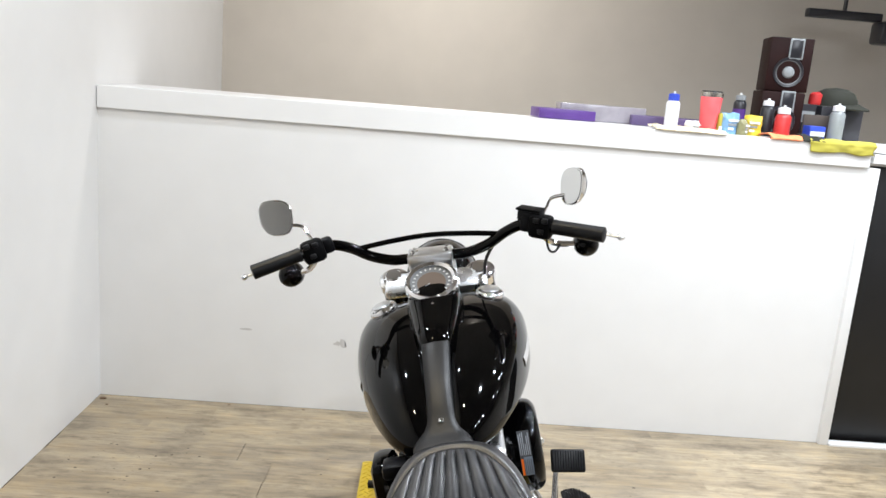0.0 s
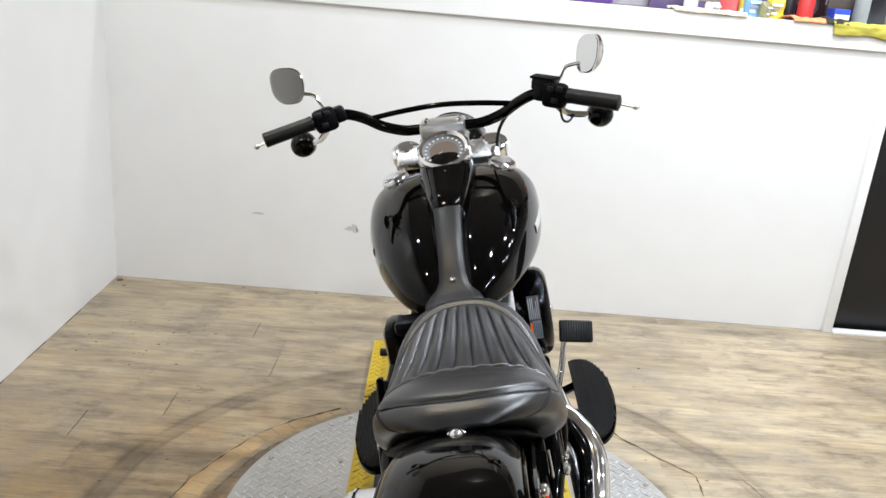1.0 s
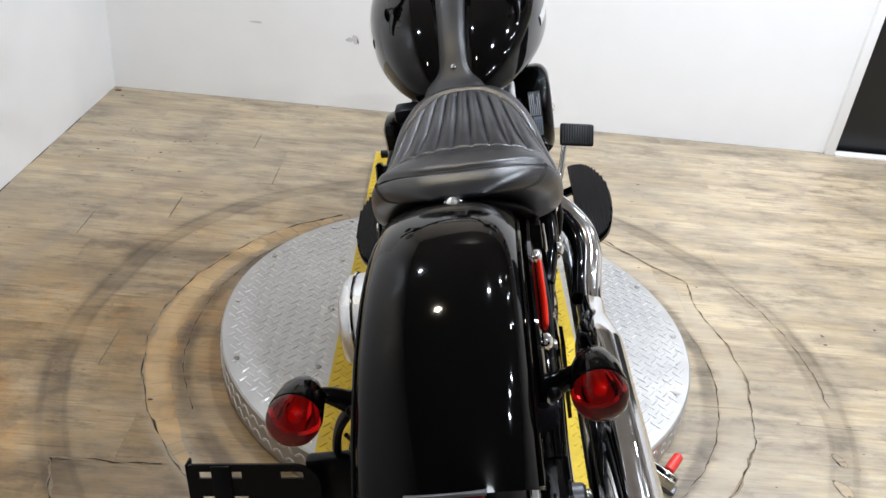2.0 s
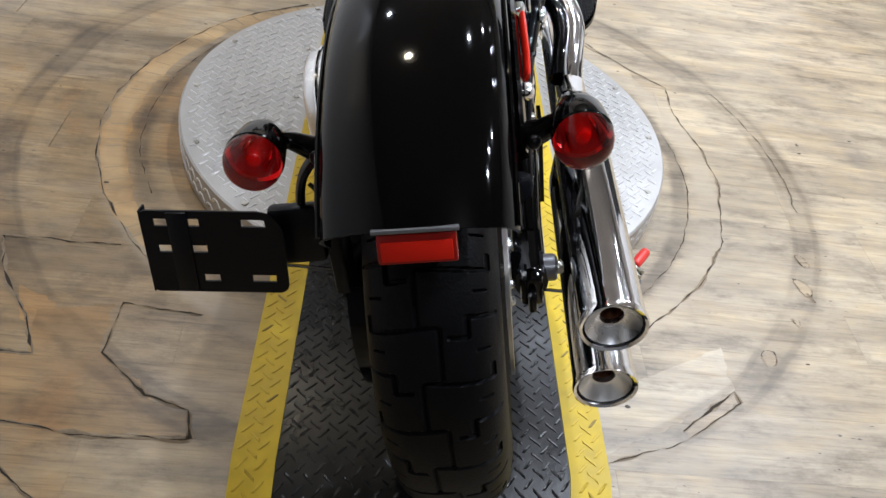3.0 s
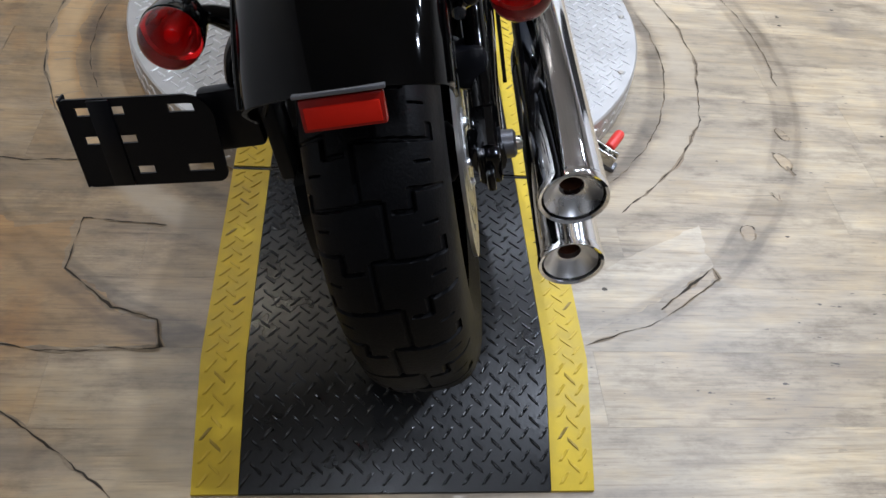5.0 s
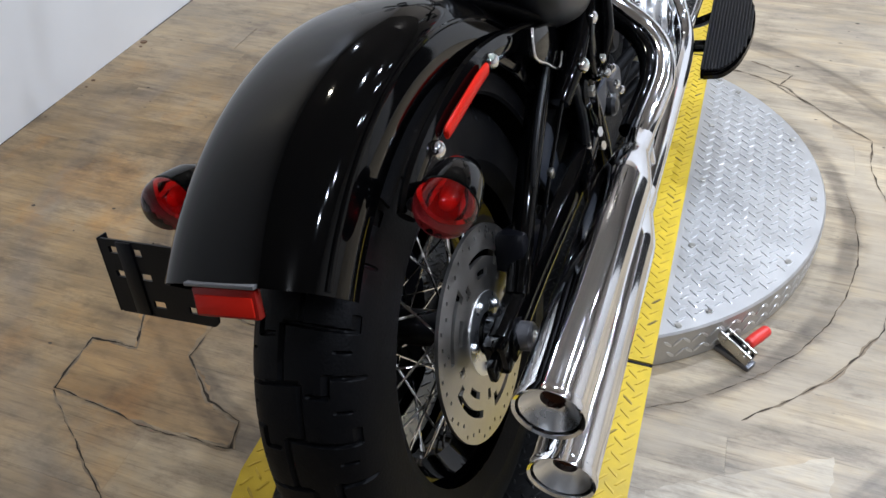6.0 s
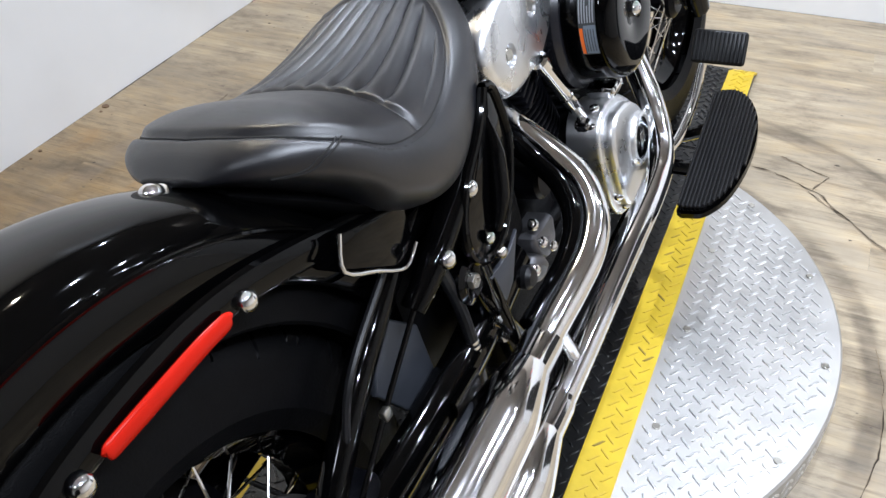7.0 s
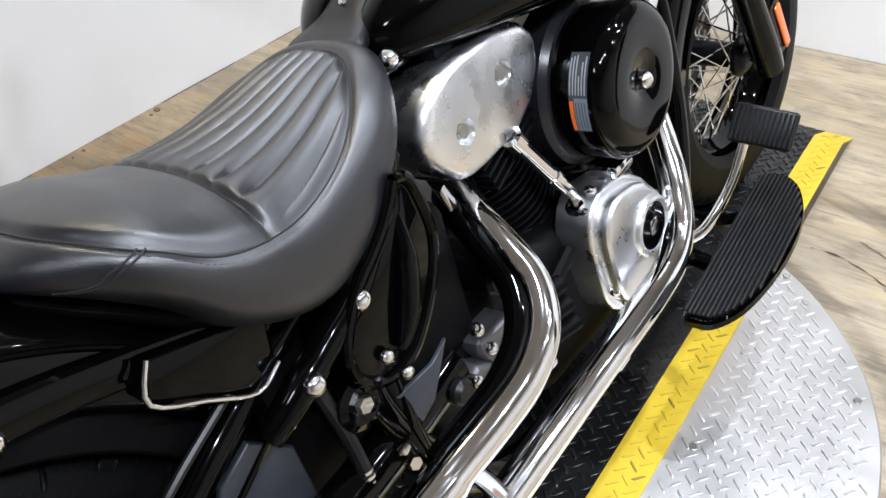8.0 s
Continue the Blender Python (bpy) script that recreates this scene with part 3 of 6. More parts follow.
def tyre(radius, width, bead, m, blocks, n=1200, k=72):
    """A tyre with cut tread: a fine skin whose grooves are pressed in."""
    bm = bmesh.new()
    prof = []
    for j in range(k + 1):
        a = math.pi * (j / k - 0.5)
        s, c = math.sin(a), math.cos(a)
        x = width / 2 * (abs(s) ** 0.72) * (1 if s > 0 else -1)
        r = bead + (radius - bead) * (max(c, 0) ** 0.46)
        if j in (0, k):
            x *= 0.82
        prof.append((x, r))
    pitch, half = 2 * math.pi * radius / blocks, width / 2
    per = n // blocks
    n = per * blocks
    cuts = []
    for i in range(per):
        cuts.append([0.0056 * max(0.0, min(1.0, (0.0028 - tread_gap(i / per, x / half, pitch, half)) / 0.0012)) if r > bead + (radius - bead) * 0.45 else 0.0 for x, r in prof])
    vs = []
    for i in range(n):
        a = 2 * math.pi * i / n
        vs.append([bm.verts.new(m @ Vector((x, (r - cut) * math.sin(a), (r - cut) * math.cos(a)))) for (x, r), cut in zip(prof, cuts[i % per])])
    for i in range(n):
        a, b = vs[i], vs[(i + 1) % n]
        for j in range(k):
            bm.faces.new((a[j], a[j + 1], b[j + 1], b[j]))
    return bm


def wheel(name, m, radius, width, rim_r, rim_w, blocks, label):
    """A wire wheel: the rim, with tyre, hub and each spoke under it."""
    w, r = rim_w / 2, rim_r
    rim = p(name, lathe([(r - 0.006, -w), (r + 0.012, -w), (r + 0.012, -w + 0.008), (r - 0.006, -w * 0.75), (r - 0.022, -w * 0.35), (r - 0.022, w * 0.35), (r - 0.006, w * 0.75), (r + 0.012, w - 0.008), (r + 0.012, w), (r - 0.006, w), (r - 0.012, w * 0.78), (r - 0.028, w * 0.36), (r - 0.028, -w * 0.36), (r - 0.012, -w * 0.78), (r - 0.006, -w)], 96, m), BLACK, None, label)
    p("tyre", tyre(radius, width, rim_r + 0.004, m, blocks, 1600 if width > 0.14 else 1000, 88), RUBBER, rim, "black rubber tyre with cut tread", 25)
    p("hub", lathe([(0, -0.075), (0.030, -0.075), (0.042, -0.065), (0.042, -0.055), (0.026, -0.045), (0.026, 0.045), (0.042, 0.055), (0.042, 0.065), (0.030, 0.075), (0, 0.075)], 32, m), SATIN, rim)
    spoke = rod((0, 0, 0), (1, 0, 0), 1, 6)
    me = bpy.data.meshes.new("spoke")
    spoke.to_mesh(me)
    spoke.free()
    me.materials.append(CHROME)
    for k in range(40):
        side = 1 if k % 2 else -1
        lead = 1 if (k // 2) % 2 else -1
        a = 2 * math.pi * k / 40
        b = a + lead * 1.25
        q0 = m @ Vector((side * 0.058, 0.038 * math.sin(b), 0.038 * math.cos(b)))
        q1 = m @ Vector((side * 0.008, (r - 0.024) * math.sin(a), (r - 0.024) * math.cos(a)))
        put("spoke", me, None, rim, "", 0, along(q0, q1) @ Matrix.Diagonal(((q1 - q0).length, 0.0019, 0.0019, 1)))
        p("nipple", rod(q1 + (q0 - q1).normalized() * 0.014, q1, 0.0035, 6), CHROME, rim) if k % 4 == 0 else None
    return rim


def brake_disc(parent, m, r0, r1, x, name="brake_disc"):
    """A drilled and slotted disc: an annulus with real openings, and its carrier."""
    bm = bmesh.new()
    n, rows, th = 180, 20, 0.0025
    hole = set()
    for i in range(n):
        k = i % 36
        # long curved slots between ring and carrier, each with a hooked end; short slots and ovals inside them
        hole.update((i, j) for j in (11, 12) if 1 < k < 27)
        hole.update((i, j) for j in (9, 10) if 23 < k < 27)
        hole.update((i, j) for j in (6, 7) if 6 < k < 18)
        hole.update((i, j) for j in (6, 7, 8) if 29 < k < 33)
        # small staggered drillings
        hole.update((i, j) for j, at in ((18, 0), (16, 4), (17, 8)) if i % 12 == at)

    def q(i, j, s):
        a, r = 2 * math.pi * i / n, r0 + (r1 - r0) * j / rows
        return m @ Vector((x + s * th, r * math.sin(a), r * math.cos(a)))

    for i in range(n):
        for j in range(rows):
            if (i, j) in hole:
                continue
            for s in (-1, 1):
                bm.faces.new([bm.verts.new(v) for v in (q(i, j, s), q(i + 1, j, s), q(i + 1, j + 1, s), q(i, j + 1, s))])
            for di, dj, a, b in ((0, -1, (i, j), (i + 1, j)), (0, 1, (i, j + 1), (i + 1, j + 1)), (-1, 0, (i, j), (i, j + 1)), (1, 0, (i + 1, j), (i + 1, j + 1))):
                ii, jj = (i + di) % n, j + dj
                if jj < 0 or jj >= rows or (ii, jj) in hole:
                    bm.faces.new([bm.verts.new(v) for v in (q(*a, -1), q(*b, -1), q(*b, 1), q(*a, 1))])
    bmesh.ops.remove_doubles(bm, verts=bm.verts, dist=1e-5)
    disc = p(name, bm, DISCSTEEL, parent, "drilled and slotted steel brake disc")
    car = bmesh.new()
    lathe([(0.03, x - 0.004), (0.058, x - 0.004), (0.058, x + 0.004), (0.03, x + 0.004), (0.03, x - 0.004)], 32, m, car)
    for k in range(5):
        a = 2 * math.pi * k / 5
        bolt(m @ Vector((x + 0.004, 0.046 * math.sin(a), 0.046 * math.cos(a))), m.to_3x3() @ Vector((1, 0, 0)), 0.007, 0.006, n=12, bm=car)
    if r0 > 0.06:
        for k in range(5):
            a = 2 * math.pi * k / 5
            pa = m @ Vector((x, 0.05 * math.sin(a), 0.05 * math.cos(a)))
            pb = m @ Vector((x, (r0 + 0.006) * math.sin(a + 0.2), (r0 + 0.006) * math.cos(a + 0.2)))
            tube([pa, pb], 0.009, 8, car, flat=0.5)
    p("disc_carrier", car, POLISHED, disc)
    return disc


rear = wheel("rear_wheel", Matrix.Translation((-0.005, 0, AX)), AX, 0.154, 0.205, 0.085, 16, "black laced rear wheel with chrome spokes")
brake_disc(rear, Matrix.Translation((0, 0, AX)), 0.050, 0.149, 0.079)
p("pulley", lathe([(0.03, -0.105), (0.125, -0.105), (0.132, -0.102), (0.132, -0.078), (0.125, -0.075), (0.03, -0.075)], 64, Matrix.Translation((0, 0, AX))), SATIN, rear, "black belt pulley")
belt = bmesh.new()
for s in (1, -1):
    tube([(-0.09, 0.02, AX + s * 0.134), (-0.09, 0.62, 0.36 + s * 0.062)], 0.012, 8, belt, flat=0.3)
p("drive_belt", belt, RUBBER, None, "toothed black drive belt")
guard = bmesh.new()
rings = []
for k in range(25):
    a = math.radians(-200 + k * 8.6)
    rr = 0.152
    rings.append([(-0.125, rr * math.sin(a), AX + rr * math.cos(a)), (-0.072, rr * math.sin(a), AX + rr * math.cos(a)), (-0.072, (rr - 0.004) * math.sin(a), AX + (rr - 0.004) * math.cos(a)), (-0.125, (rr - 0.004) * math.sin(a), AX + (rr - 0.004) * math.cos(a))])
skin(guard, rings)
p("belt_guard", guard, BLACK, None, "black belt guard")
ax = bmesh.new()
rod((-0.14, 0, AX), (0.128, 0, AX), 0.012, 16, ax)
p("rear_axle", ax, STEEL)
p("axle_nut", lathe([(0, 0.151), (0.015, 0.151), (0.0195, 0.147), (0.0205, 0.129), (0, 0.128)], 28, Matrix.Translation((0, 0, AX))), CASTGREY, None, "dull steel axle nut")
p("axle_tip", lathe([(0, 0.160), (0.008, 0.159), (0.010, 0.156), (0.010, 0.148)], 18, Matrix.Translation((0, 0, AX))), STEEL)
p("axle_washer", lathe([(0, 0.132), (0.025, 0.131), (0.025, 0.126), (0, 0.126)], 28, Matrix.Translation((0, 0, AX))), SATIN)
p("axle_collar", lathe([(0.012, 0.085), (0.024, 0.085), (0.027, 0.088), (0.027, 0.100), (0.012, 0.100)], 28, Matrix.Translation((0, 0, AX))), BLACK, None, "gloss black axle collar")
for s in (1, -1):
    arm = bmesh.new()
    tube([(s * 0.112, -0.03, AX), (s * 0.112, 0.12, AX + 0.004), (s * 0.118, 0.38, AX + 0.02), (s * 0.105, 0.58, 0.36)], [0.024, 0.024, 0.026, 0.03], 12, arm, flat=1.25)
    box((0.032, 0.075, 0.052), (s * 0.112, -0.012, AX), 0.006, bm=arm)
    p("swingarm_leg", arm, BLACK, None, "gloss black swingarm leg")
    up = tube([(s * 0.112, 0.06, AX + 0.02), (s * 0.11, 0.22, 0.47), (s * 0.10, 0.40, 0.555), (s * 0.09, 0.52, 0.57)], 0.017, 12)
    p("swingarm_stay", up, BLACK)
p("axle_adjuster", box((0.012, 0.03, 0.03), (0.112, -0.056, AX - 0.004), 0.004), BLACK)
cal = box((0.05, 0.11, 0.06), (0.10, 0.135, AX + 0.045), 0.014, Matrix.Rotation(radians(-25), 4, "X"))
p("rear_caliper", cal, SATIN, None, "satin black brake caliper")
p("brake_hose", tube([(0.115, 0.16, AX + 0.08), (0.128, 0.2, 0.5), (0.12, 0.33, 0.56), (0.11, 0.42, 0.6)], 0.0045, 8), PAD, None, "thin black brake hose")

# rear fender: an arched shell with a crown and a rolled lip
def fender(r, half, a0, a1, drop, m, n=48, k=28, th=0.004, crown=0.80):
    bm = bmesh.new()
    outer, innr = [], []
    for i in range(n + 1):
        a = math.radians(a0 + (a1 - a0) * i / n)
        ro, ri = [], []
        for j in range(k + 1):
            t = -1 + 2 * j / k
            ang = t * math.pi / 2
            x = half * math.copysign(abs(math.sin(ang)) ** crown, t) if t else 0.0
            fall = drop * (1 - max(math.cos(ang), 0) ** 0.5)
            rad = r - fall
            ro.append(m @ Vector((x, rad * math.sin(a), rad * math.cos(a))))
            ri.append(m @ Vector((x * (1 - th / half), (rad - th) * math.sin(a), (rad - th) * math.cos(a))))
        outer.append(ro)
        innr.append(ri)
    vo = [[bm.verts.new(q) for q in r_] for r_ in outer]
    vi = [[bm.verts.new(q) for q in r_] for r_ in innr]
    for i in range(n):
        for j in range(k):
            bm.faces.new((vo[i][j], vo[i][j + 1], vo[i + 1][j + 1], vo[i + 1][j]))
            bm.faces.new((vi[i][j], vi[i + 1][j], vi[i + 1][j + 1], vi[i][j + 1]))
        for j in (0, k):
            bm.faces.new((vo[i][j], vi[i][j], vi[i + 1][j], vo[i + 1][j]))
    for i in (0, n):
        for j in range(k):
            bm.faces.new((vo[i][j], vo[i][j + 1], vi[i][j + 1], vi[i][j]))
    return bm


FR = 0.447
tail = p("rear_fender", fender(FR, 0.098, -41, 62, 0.085, Matrix.Translation((0, 0, AX))), BLACK, None, "gloss black bobbed rear fender", 50)
for s in (1, -1):
    bead = []
    for k in range(37):
        a, t_ = math.radians(-40.5 + 100 * k / 36), 0.80
        ang = t_ * math.pi / 2
        rad = FR - 0.085 * (1 - math.cos(ang) ** 0.5) + 0.0006
        bead.append((s * 0.0985 * math.sin(ang) ** 0.80, rad * math.sin(a), AX + rad * math.cos(a)))
    p("fender_bead", tube(bead, 0.0032, 8, steps=2), BLACK, tail)
p("inner_fender", fender(0.372, 0.086, -22, 98, 0.05, Matrix.Translation((0, 0, AX)), 24, 12), CRINKLE, None, "matt black inner fender", 50)
for s in (1, -1):
    st = bmesh.new()
    pts = []
    for v, w in ((-0.125, 0.612), (-0.09, 0.634), (-0.02, 0.652), (0.08, 0.66), (0.16, 0.652), (0.25, 0.628), (0.36, 0.592), (0.44, 0.575)):
        pts.append((s * (0.104 + 0.02 * max(0, v - 0.1)), v, w))
    tube(pts, 0.017, 10, st, flat=0.45, up=(s, 0, 0))
    strut = p("fender_strut", st, BLACK, None, "gloss black fender strut")
    ref = bmesh.new()
    tube([(s * 0.117, -0.019, 0.6455), (s * 0.117, -0.014, 0.646), (s * 0.118, 0.02, 0.6485), (s * 0.118, 0.085, 0.6515), (s * 0.118, 0.118, 0.651), (s * 0.118, 0.123, 0.6505)], [0.004, 0.0092, 0.0100, 0.0100, 0.0092, 0.004], 14, ref, flat=0.45, up=(s, 0, 0))
    p("side_reflector", ref, REDREF, strut, "red side reflector")
    for v, w in ((-0.043, 0.641), (0.148, 0.648)):
        p("strut_bolt", bolt((s * 0.116, v, w), (s, 0, 0), 0.0105, 0.008, n=18), CHROME, strut, "chrome dome bolt")
    for v, w in ((0.455, 0.562), (0.374, 0.523)):
        p("frame_bolt", bolt((s * 0.158, v, w), (s, 0, 0), 0.0115, 0.009, n=18), CHROME, None, "chrome dome bolt")
    # turn signals that serve as tail lamps
    base = Vector((s * 0.172 - 0.006, -0.135, 0.645))
    lm = along(base, base + Vector((s * 0.03, -1, -0.05 if s > 0 else 0.08)))
    shell = p("tail_lamp", lathe([(0, -0.052), (0.010, -0.051), (0.020, -0.043), (0.028, -0.024), (0.0315, 0.0), (0.0322, 0.008), (0.0300, 0.010), (0.0285, 0.0), (0, -0.02)], 32, lm), BLACK, None, "gloss black bullet tail lamp with red lens")
    lens = p("lamp_lens", lathe([(0.0310, 0.008), (0.0318, 0.013), (0.0312, 0.020), (0.0285, 0.028), (0.0235, 0.0345), (0.0165, 0.0392), (0.0085, 0.0418), (0, 0.0425)], 40, lm), LENS, shell, "domed red lens")
    lens.visible_shadow = False
    p("lamp_well", lathe([(0.0305, 0.008), (0.0285, 0.002), (0.0215, 0.001), (0.0205, -0.004)], 28, lm), CASTGREY, shell, "grey well behind the lens")
    p("reflector_bowl", lathe([(0.0215, 0.004), (0.019, 0.003), (0.014, -0.005), (0.006, -0.011), (0, -0.012)], 24, lm), BOWL, shell, "silvered reflector bowl")
    p("bulb", lathe([(0, 0.014), (0.006, 0.011), (0.008, 0.004), (0.006, -0.008), (0, -0.01)], 14, lm), REDREF, shell)
    p("lamp_stalk", tube([(s * 0.105, -0.105, 0.622), (s * 0.125, -0.105, 0.628), (s * 0.15, -0.105, 0.64), (s * 0.17, -0.118, 0.646)], [0.017, 0.014, 0.010, 0.010], 12), BLACK, shell)
    p("stalk_bolt", bolt((s * 0.118, -0.125, 0.628), (s * 0.3, -1, 0.3), 0.008, 0.006), SATIN, shell)

# tail reflector
refl = p("tail_reflector", box((0.074, 0.010, 0.030), (0.002, -0.293, 0.640), 0.003, Matrix.Rotation(radians(-20), 4, "X")), DEEPRED, None, "red rectangular rear reflector")
p("reflector_pane", box((0.066, 0.003, 0.019), (0.002, -0.2985, 0.640), 0.001, Matrix.Rotation(radians(-20), 4, "X")), REDREF, refl, "brighter red pane")
p("reflector_bracket", box((0.080, 0.018, 0.004), (0.002, -0.287, 0.658), 0.001, Matrix.Rotation(radians(-20), 4, "X")), CASTGREY, refl)
# licence plate bracket on the left
PLW, PLH = 0.158, 0.108
plm = Matrix.Translation((-0.247, -0.166, 0.537)) @ Matrix.Rotation(radians(6), 4, "Y") @ Matrix.Rotation(radians(-10), 4, "X")
plate = bmesh.new()
cols, rows_ = 34, 22
slots = []
for cx, cy, w in ((3, 18, 5), (10, 18, 4), (24, 18, 6), (3, 11, 6), (11, 11, 4), (6, 3, 5), (13, 3, 4), (25, 3, 6)):
    slots += [(i, j) for i in range(cx, cx + w) for j in (cy, cy + 1)]
slots = set(slots)


def pq(i, j, y):
    x, z = PLW * (i / cols - 0.5), PLH * (j / rows_ - 0.5)
    for sx, sz, r in ((1, 1, 0.030), (1, -1, 0.012), (-1, 1, 0.006), (-1, -1, 0.006)):
        a, b = (sx * x - PLW / 2 + r) / r, (sz * z - PLH / 2 + r) / r
        if a > 0 and b > 0:
            x, z = sx * (PLW / 2 - r + r * a * math.sqrt(1 - b * b / 2)), sz * (PLH / 2 - r + r * b * math.sqrt(1 - a * a / 2))
    return plm @ Vector((x, y, z))


for i in range(cols):
    for j in range(rows_):
        if (i, j) in slots:
            continue
        for y in (-0.0015, 0.0015):
            plate.faces.new([plate.verts.new(v) for v in (pq(i, j, y), pq(i + 1, j, y), pq(i + 1, j + 1, y), pq(i, j + 1, y))])
        for di, dj, a, b in ((0, -1, (i, j), (i + 1, j)), (0, 1, (i, j + 1), (i + 1, j + 1)), (-1, 0, (i, j), (i, j + 1)), (1, 0, (i + 1, j), (i + 1, j + 1))):
            ii, jj = i + di, j + dj
            if not (0 <= ii < cols and 0 <= jj < rows_) or (ii, jj) in slots:
                plate.faces.new([plate.verts.new(v) for v in (pq(*a, -0.0015), pq(*b, -0.0015), pq(*b, 0.0015), pq(*a, 0.0015))])
bmesh.ops.remove_doubles(plate, verts=plate.verts, dist=1e-5)
bracket = p("plate_bracket", plate, SATIN, None, "slotted black licence plate bracket")
p("bracket_lip", box((0.003, 0.016, PLH), (0, 0, 0), 0.001, plm @ Matrix.Translation((-PLW / 2, 0.006, 0))), SATIN, bracket)
p("bracket_rib", box((0.024, 0.006, PLH * 0.98), (0, 0, 0), 0.002, plm @ Matrix.Translation((-PLW * 0.24, -0.0012, 0))), SATIN, bracket)
p("bracket_arm", box((0.06, 0.02, 0.075), (-0.158, -0.135, 0.532), 0.006, Matrix.Rotation(radians(-9), 4, "X")), SATIN, bracket)
p("bracket_stay", tube([(-0.118, -0.11, 0.625), (-0.14, -0.115, 0.60), (-0.150, -0.12, 0.565), (-0.145, -0.125, 0.53)], 0.011, 8, flat=0.5), SATIN, bracket)
p("bracket_cable", tube([(-0.135, -0.118, 0.588), (-0.118, -0.135, 0.58), (-0.112, -0.14, 0.555), (-0.122, -0.14, 0.53)], 0.003, 6), PAD, bracket)
p("bracket_foot", box((0.018, 0.05, 0.12), (-0.118, -0.12, 0.50), 0.004, Matrix.Rotation(radians(-8), 4, "X")), SATIN, bracket)

# ---------------------------------------------------------------- seat
def lerp_table(table, t):
    for (a, x), (b, y) in zip(table, table[1:]):
        if t <= b:
            k = max(0.0, (t - a) / (b - a))
            return x + (y - x) * k
    return table[-1][1]


def soft_table(points):
    pts = smooth_path([(a, b, 0) for a, b in points], 6)
    return [(q[0], q[1]) for q in pts]


SEAT_HALF = soft_table([(0.205, 0.040), (0.215, 0.064), (0.235, 0.094), (0.262, 0.118), (0.30, 0.144), (0.36, 0.159), (0.43, 0.157), (0.50, 0.144), (0.56, 0.130), (0.60, 0.110), (0.628, 0.082), (0.642, 0.052), (0.648, 0.03)])
SEAT_TOP = soft_table([(0.205, 0.732), (0.225, 0.748), (0.26, 0.757), (0.31, 0.750), (0.36, 0.732), (0.43, 0.722), (0.50, 0.727), (0.58, 0.744), (0.62, 0.750), (0.640, 0.746), (0.648, 0.738)])
SEAT_LOW = soft_table([(0.205, 0.722), (0.225, 0.710), (0.255, 0.688), (0.30, 0.648), (0.34, 0.598), (0.42, 0.560), (0.50, 0.576), (0.58, 0.635), (0.62, 0.685), (0.648, 0.712)])
V0, V1 = 0.205, 0.648
# the welt seam round the top, in plan, and the cross seam where the ribs end
WELT = [(0.0, 0.243), (0.06, 0.250), (0.105, 0.272), (0.132, 0.300), (0.147, 0.345), (0.147, 0.397), (0.136, 0.46), (0.118, 0.52), (0.094, 0.562), (0.064, 0.594), (0.034, 0.610), (0.0, 0.614)]
WELT_LINE = [(q[0], q[1]) for q in smooth_path([(a, b, 0) for a, b in WELT], 8)]
WELT_ARR = np.array([(q[0], q[1]) for q in smooth_path([(a, b, 0) for a, b in WELT], 40)])
RIB0, RIB1 = 0.392, 0.611


def welt_half(v):
    """Half the width of the panel inside the welt seam."""
    best = 0.0
    for (u0, v0), (u1, v1) in zip(WELT_LINE, WELT_LINE[1:]):
        if v0 <= v <= v1:
            best = u0 + (u1 - u0) * (v - v0) / max(v1 - v0, 1e-6)
    return best


def seat_point(v, a, ribs=True, lift=0.0):
    """A point of the seat's skin: v along it, a round it from the right side over the top to the left."""
    half, top, low = lerp_table(SEAT_HALF, v), lerp_table(SEAT_TOP, v), lerp_table(SEAT_LOW, v)
    mid = low + (top - low) * 0.40
    c, s = math.cos(a), math.sin(a)
    u = half * math.copysign(abs(c) ** 0.82, c)
    w = mid + ((top - mid) * abs(s) ** 0.80 if s > 0 else -(mid - low) * abs(s) ** 0.7)
    if ribs and s > 0.05:
        near = float(np.sqrt(((WELT_ARR - (abs(u), v)) ** 2).sum(axis=1)).min())
        w -= 0.0052 * math.exp(-((near / 0.0052) ** 2))
        inner = welt_half(v)
        if RIB0 - 0.012 < v < RIB1 and abs(u) < inner:
            w -= 0.0075 * math.exp(-(((v - RIB0) / 0.0042) ** 2))
            if v > RIB0:
                f = u / (0.0325 - 0.0150 * (v - RIB0) / (RIB1 - RIB0))
                fade = max(0.0, min(1, (near - 0.003) / 0.012)) * min(1, (v - RIB0) / 0.026)
                w += fade * (0.0085 * abs(math.cos(math.pi * f)) ** 0.55 - 0.0070)
        elif v < RIB0 and abs(u) < inner:
            w += 0.003 * math.sin(math.pi * max(0.0, min(1.0, (v - 0.25) / 0.14)))
    n = Vector((c, 0, s))
    return Vector((u + 0.014, v, w)) + n * lift


def on_seat(u, v, lift=0.0):
    """The seat's skin above the plan point u, v."""
    half = lerp_table(SEAT_HALF, v)
    k = min(0.985, abs(u) / half)
    a = math.acos(k ** (1 / 0.82))
    return seat_point(v, a if u >= 0 else math.pi - a, True, lift)


seat_bm = bmesh.new()
NV, NA, NB = 190, 420, 70
AROUND = [math.pi * j / NA for j in range(NA)] + [math.pi + math.pi * j / NB for j in range(NB)]
skin(seat_bm, [[seat_point(V0 + (V1 - V0) * (i / NV) ** 1.35, a) for a in AROUND] for i in range(NV + 1)])
seat = p("seat", seat_bm, LEATHER, None, "black ribbed vinyl solo seat with stitched seams", 60)


def seam(pts, r=0.0009):
    return tube(pts, r, 6, steps=3)


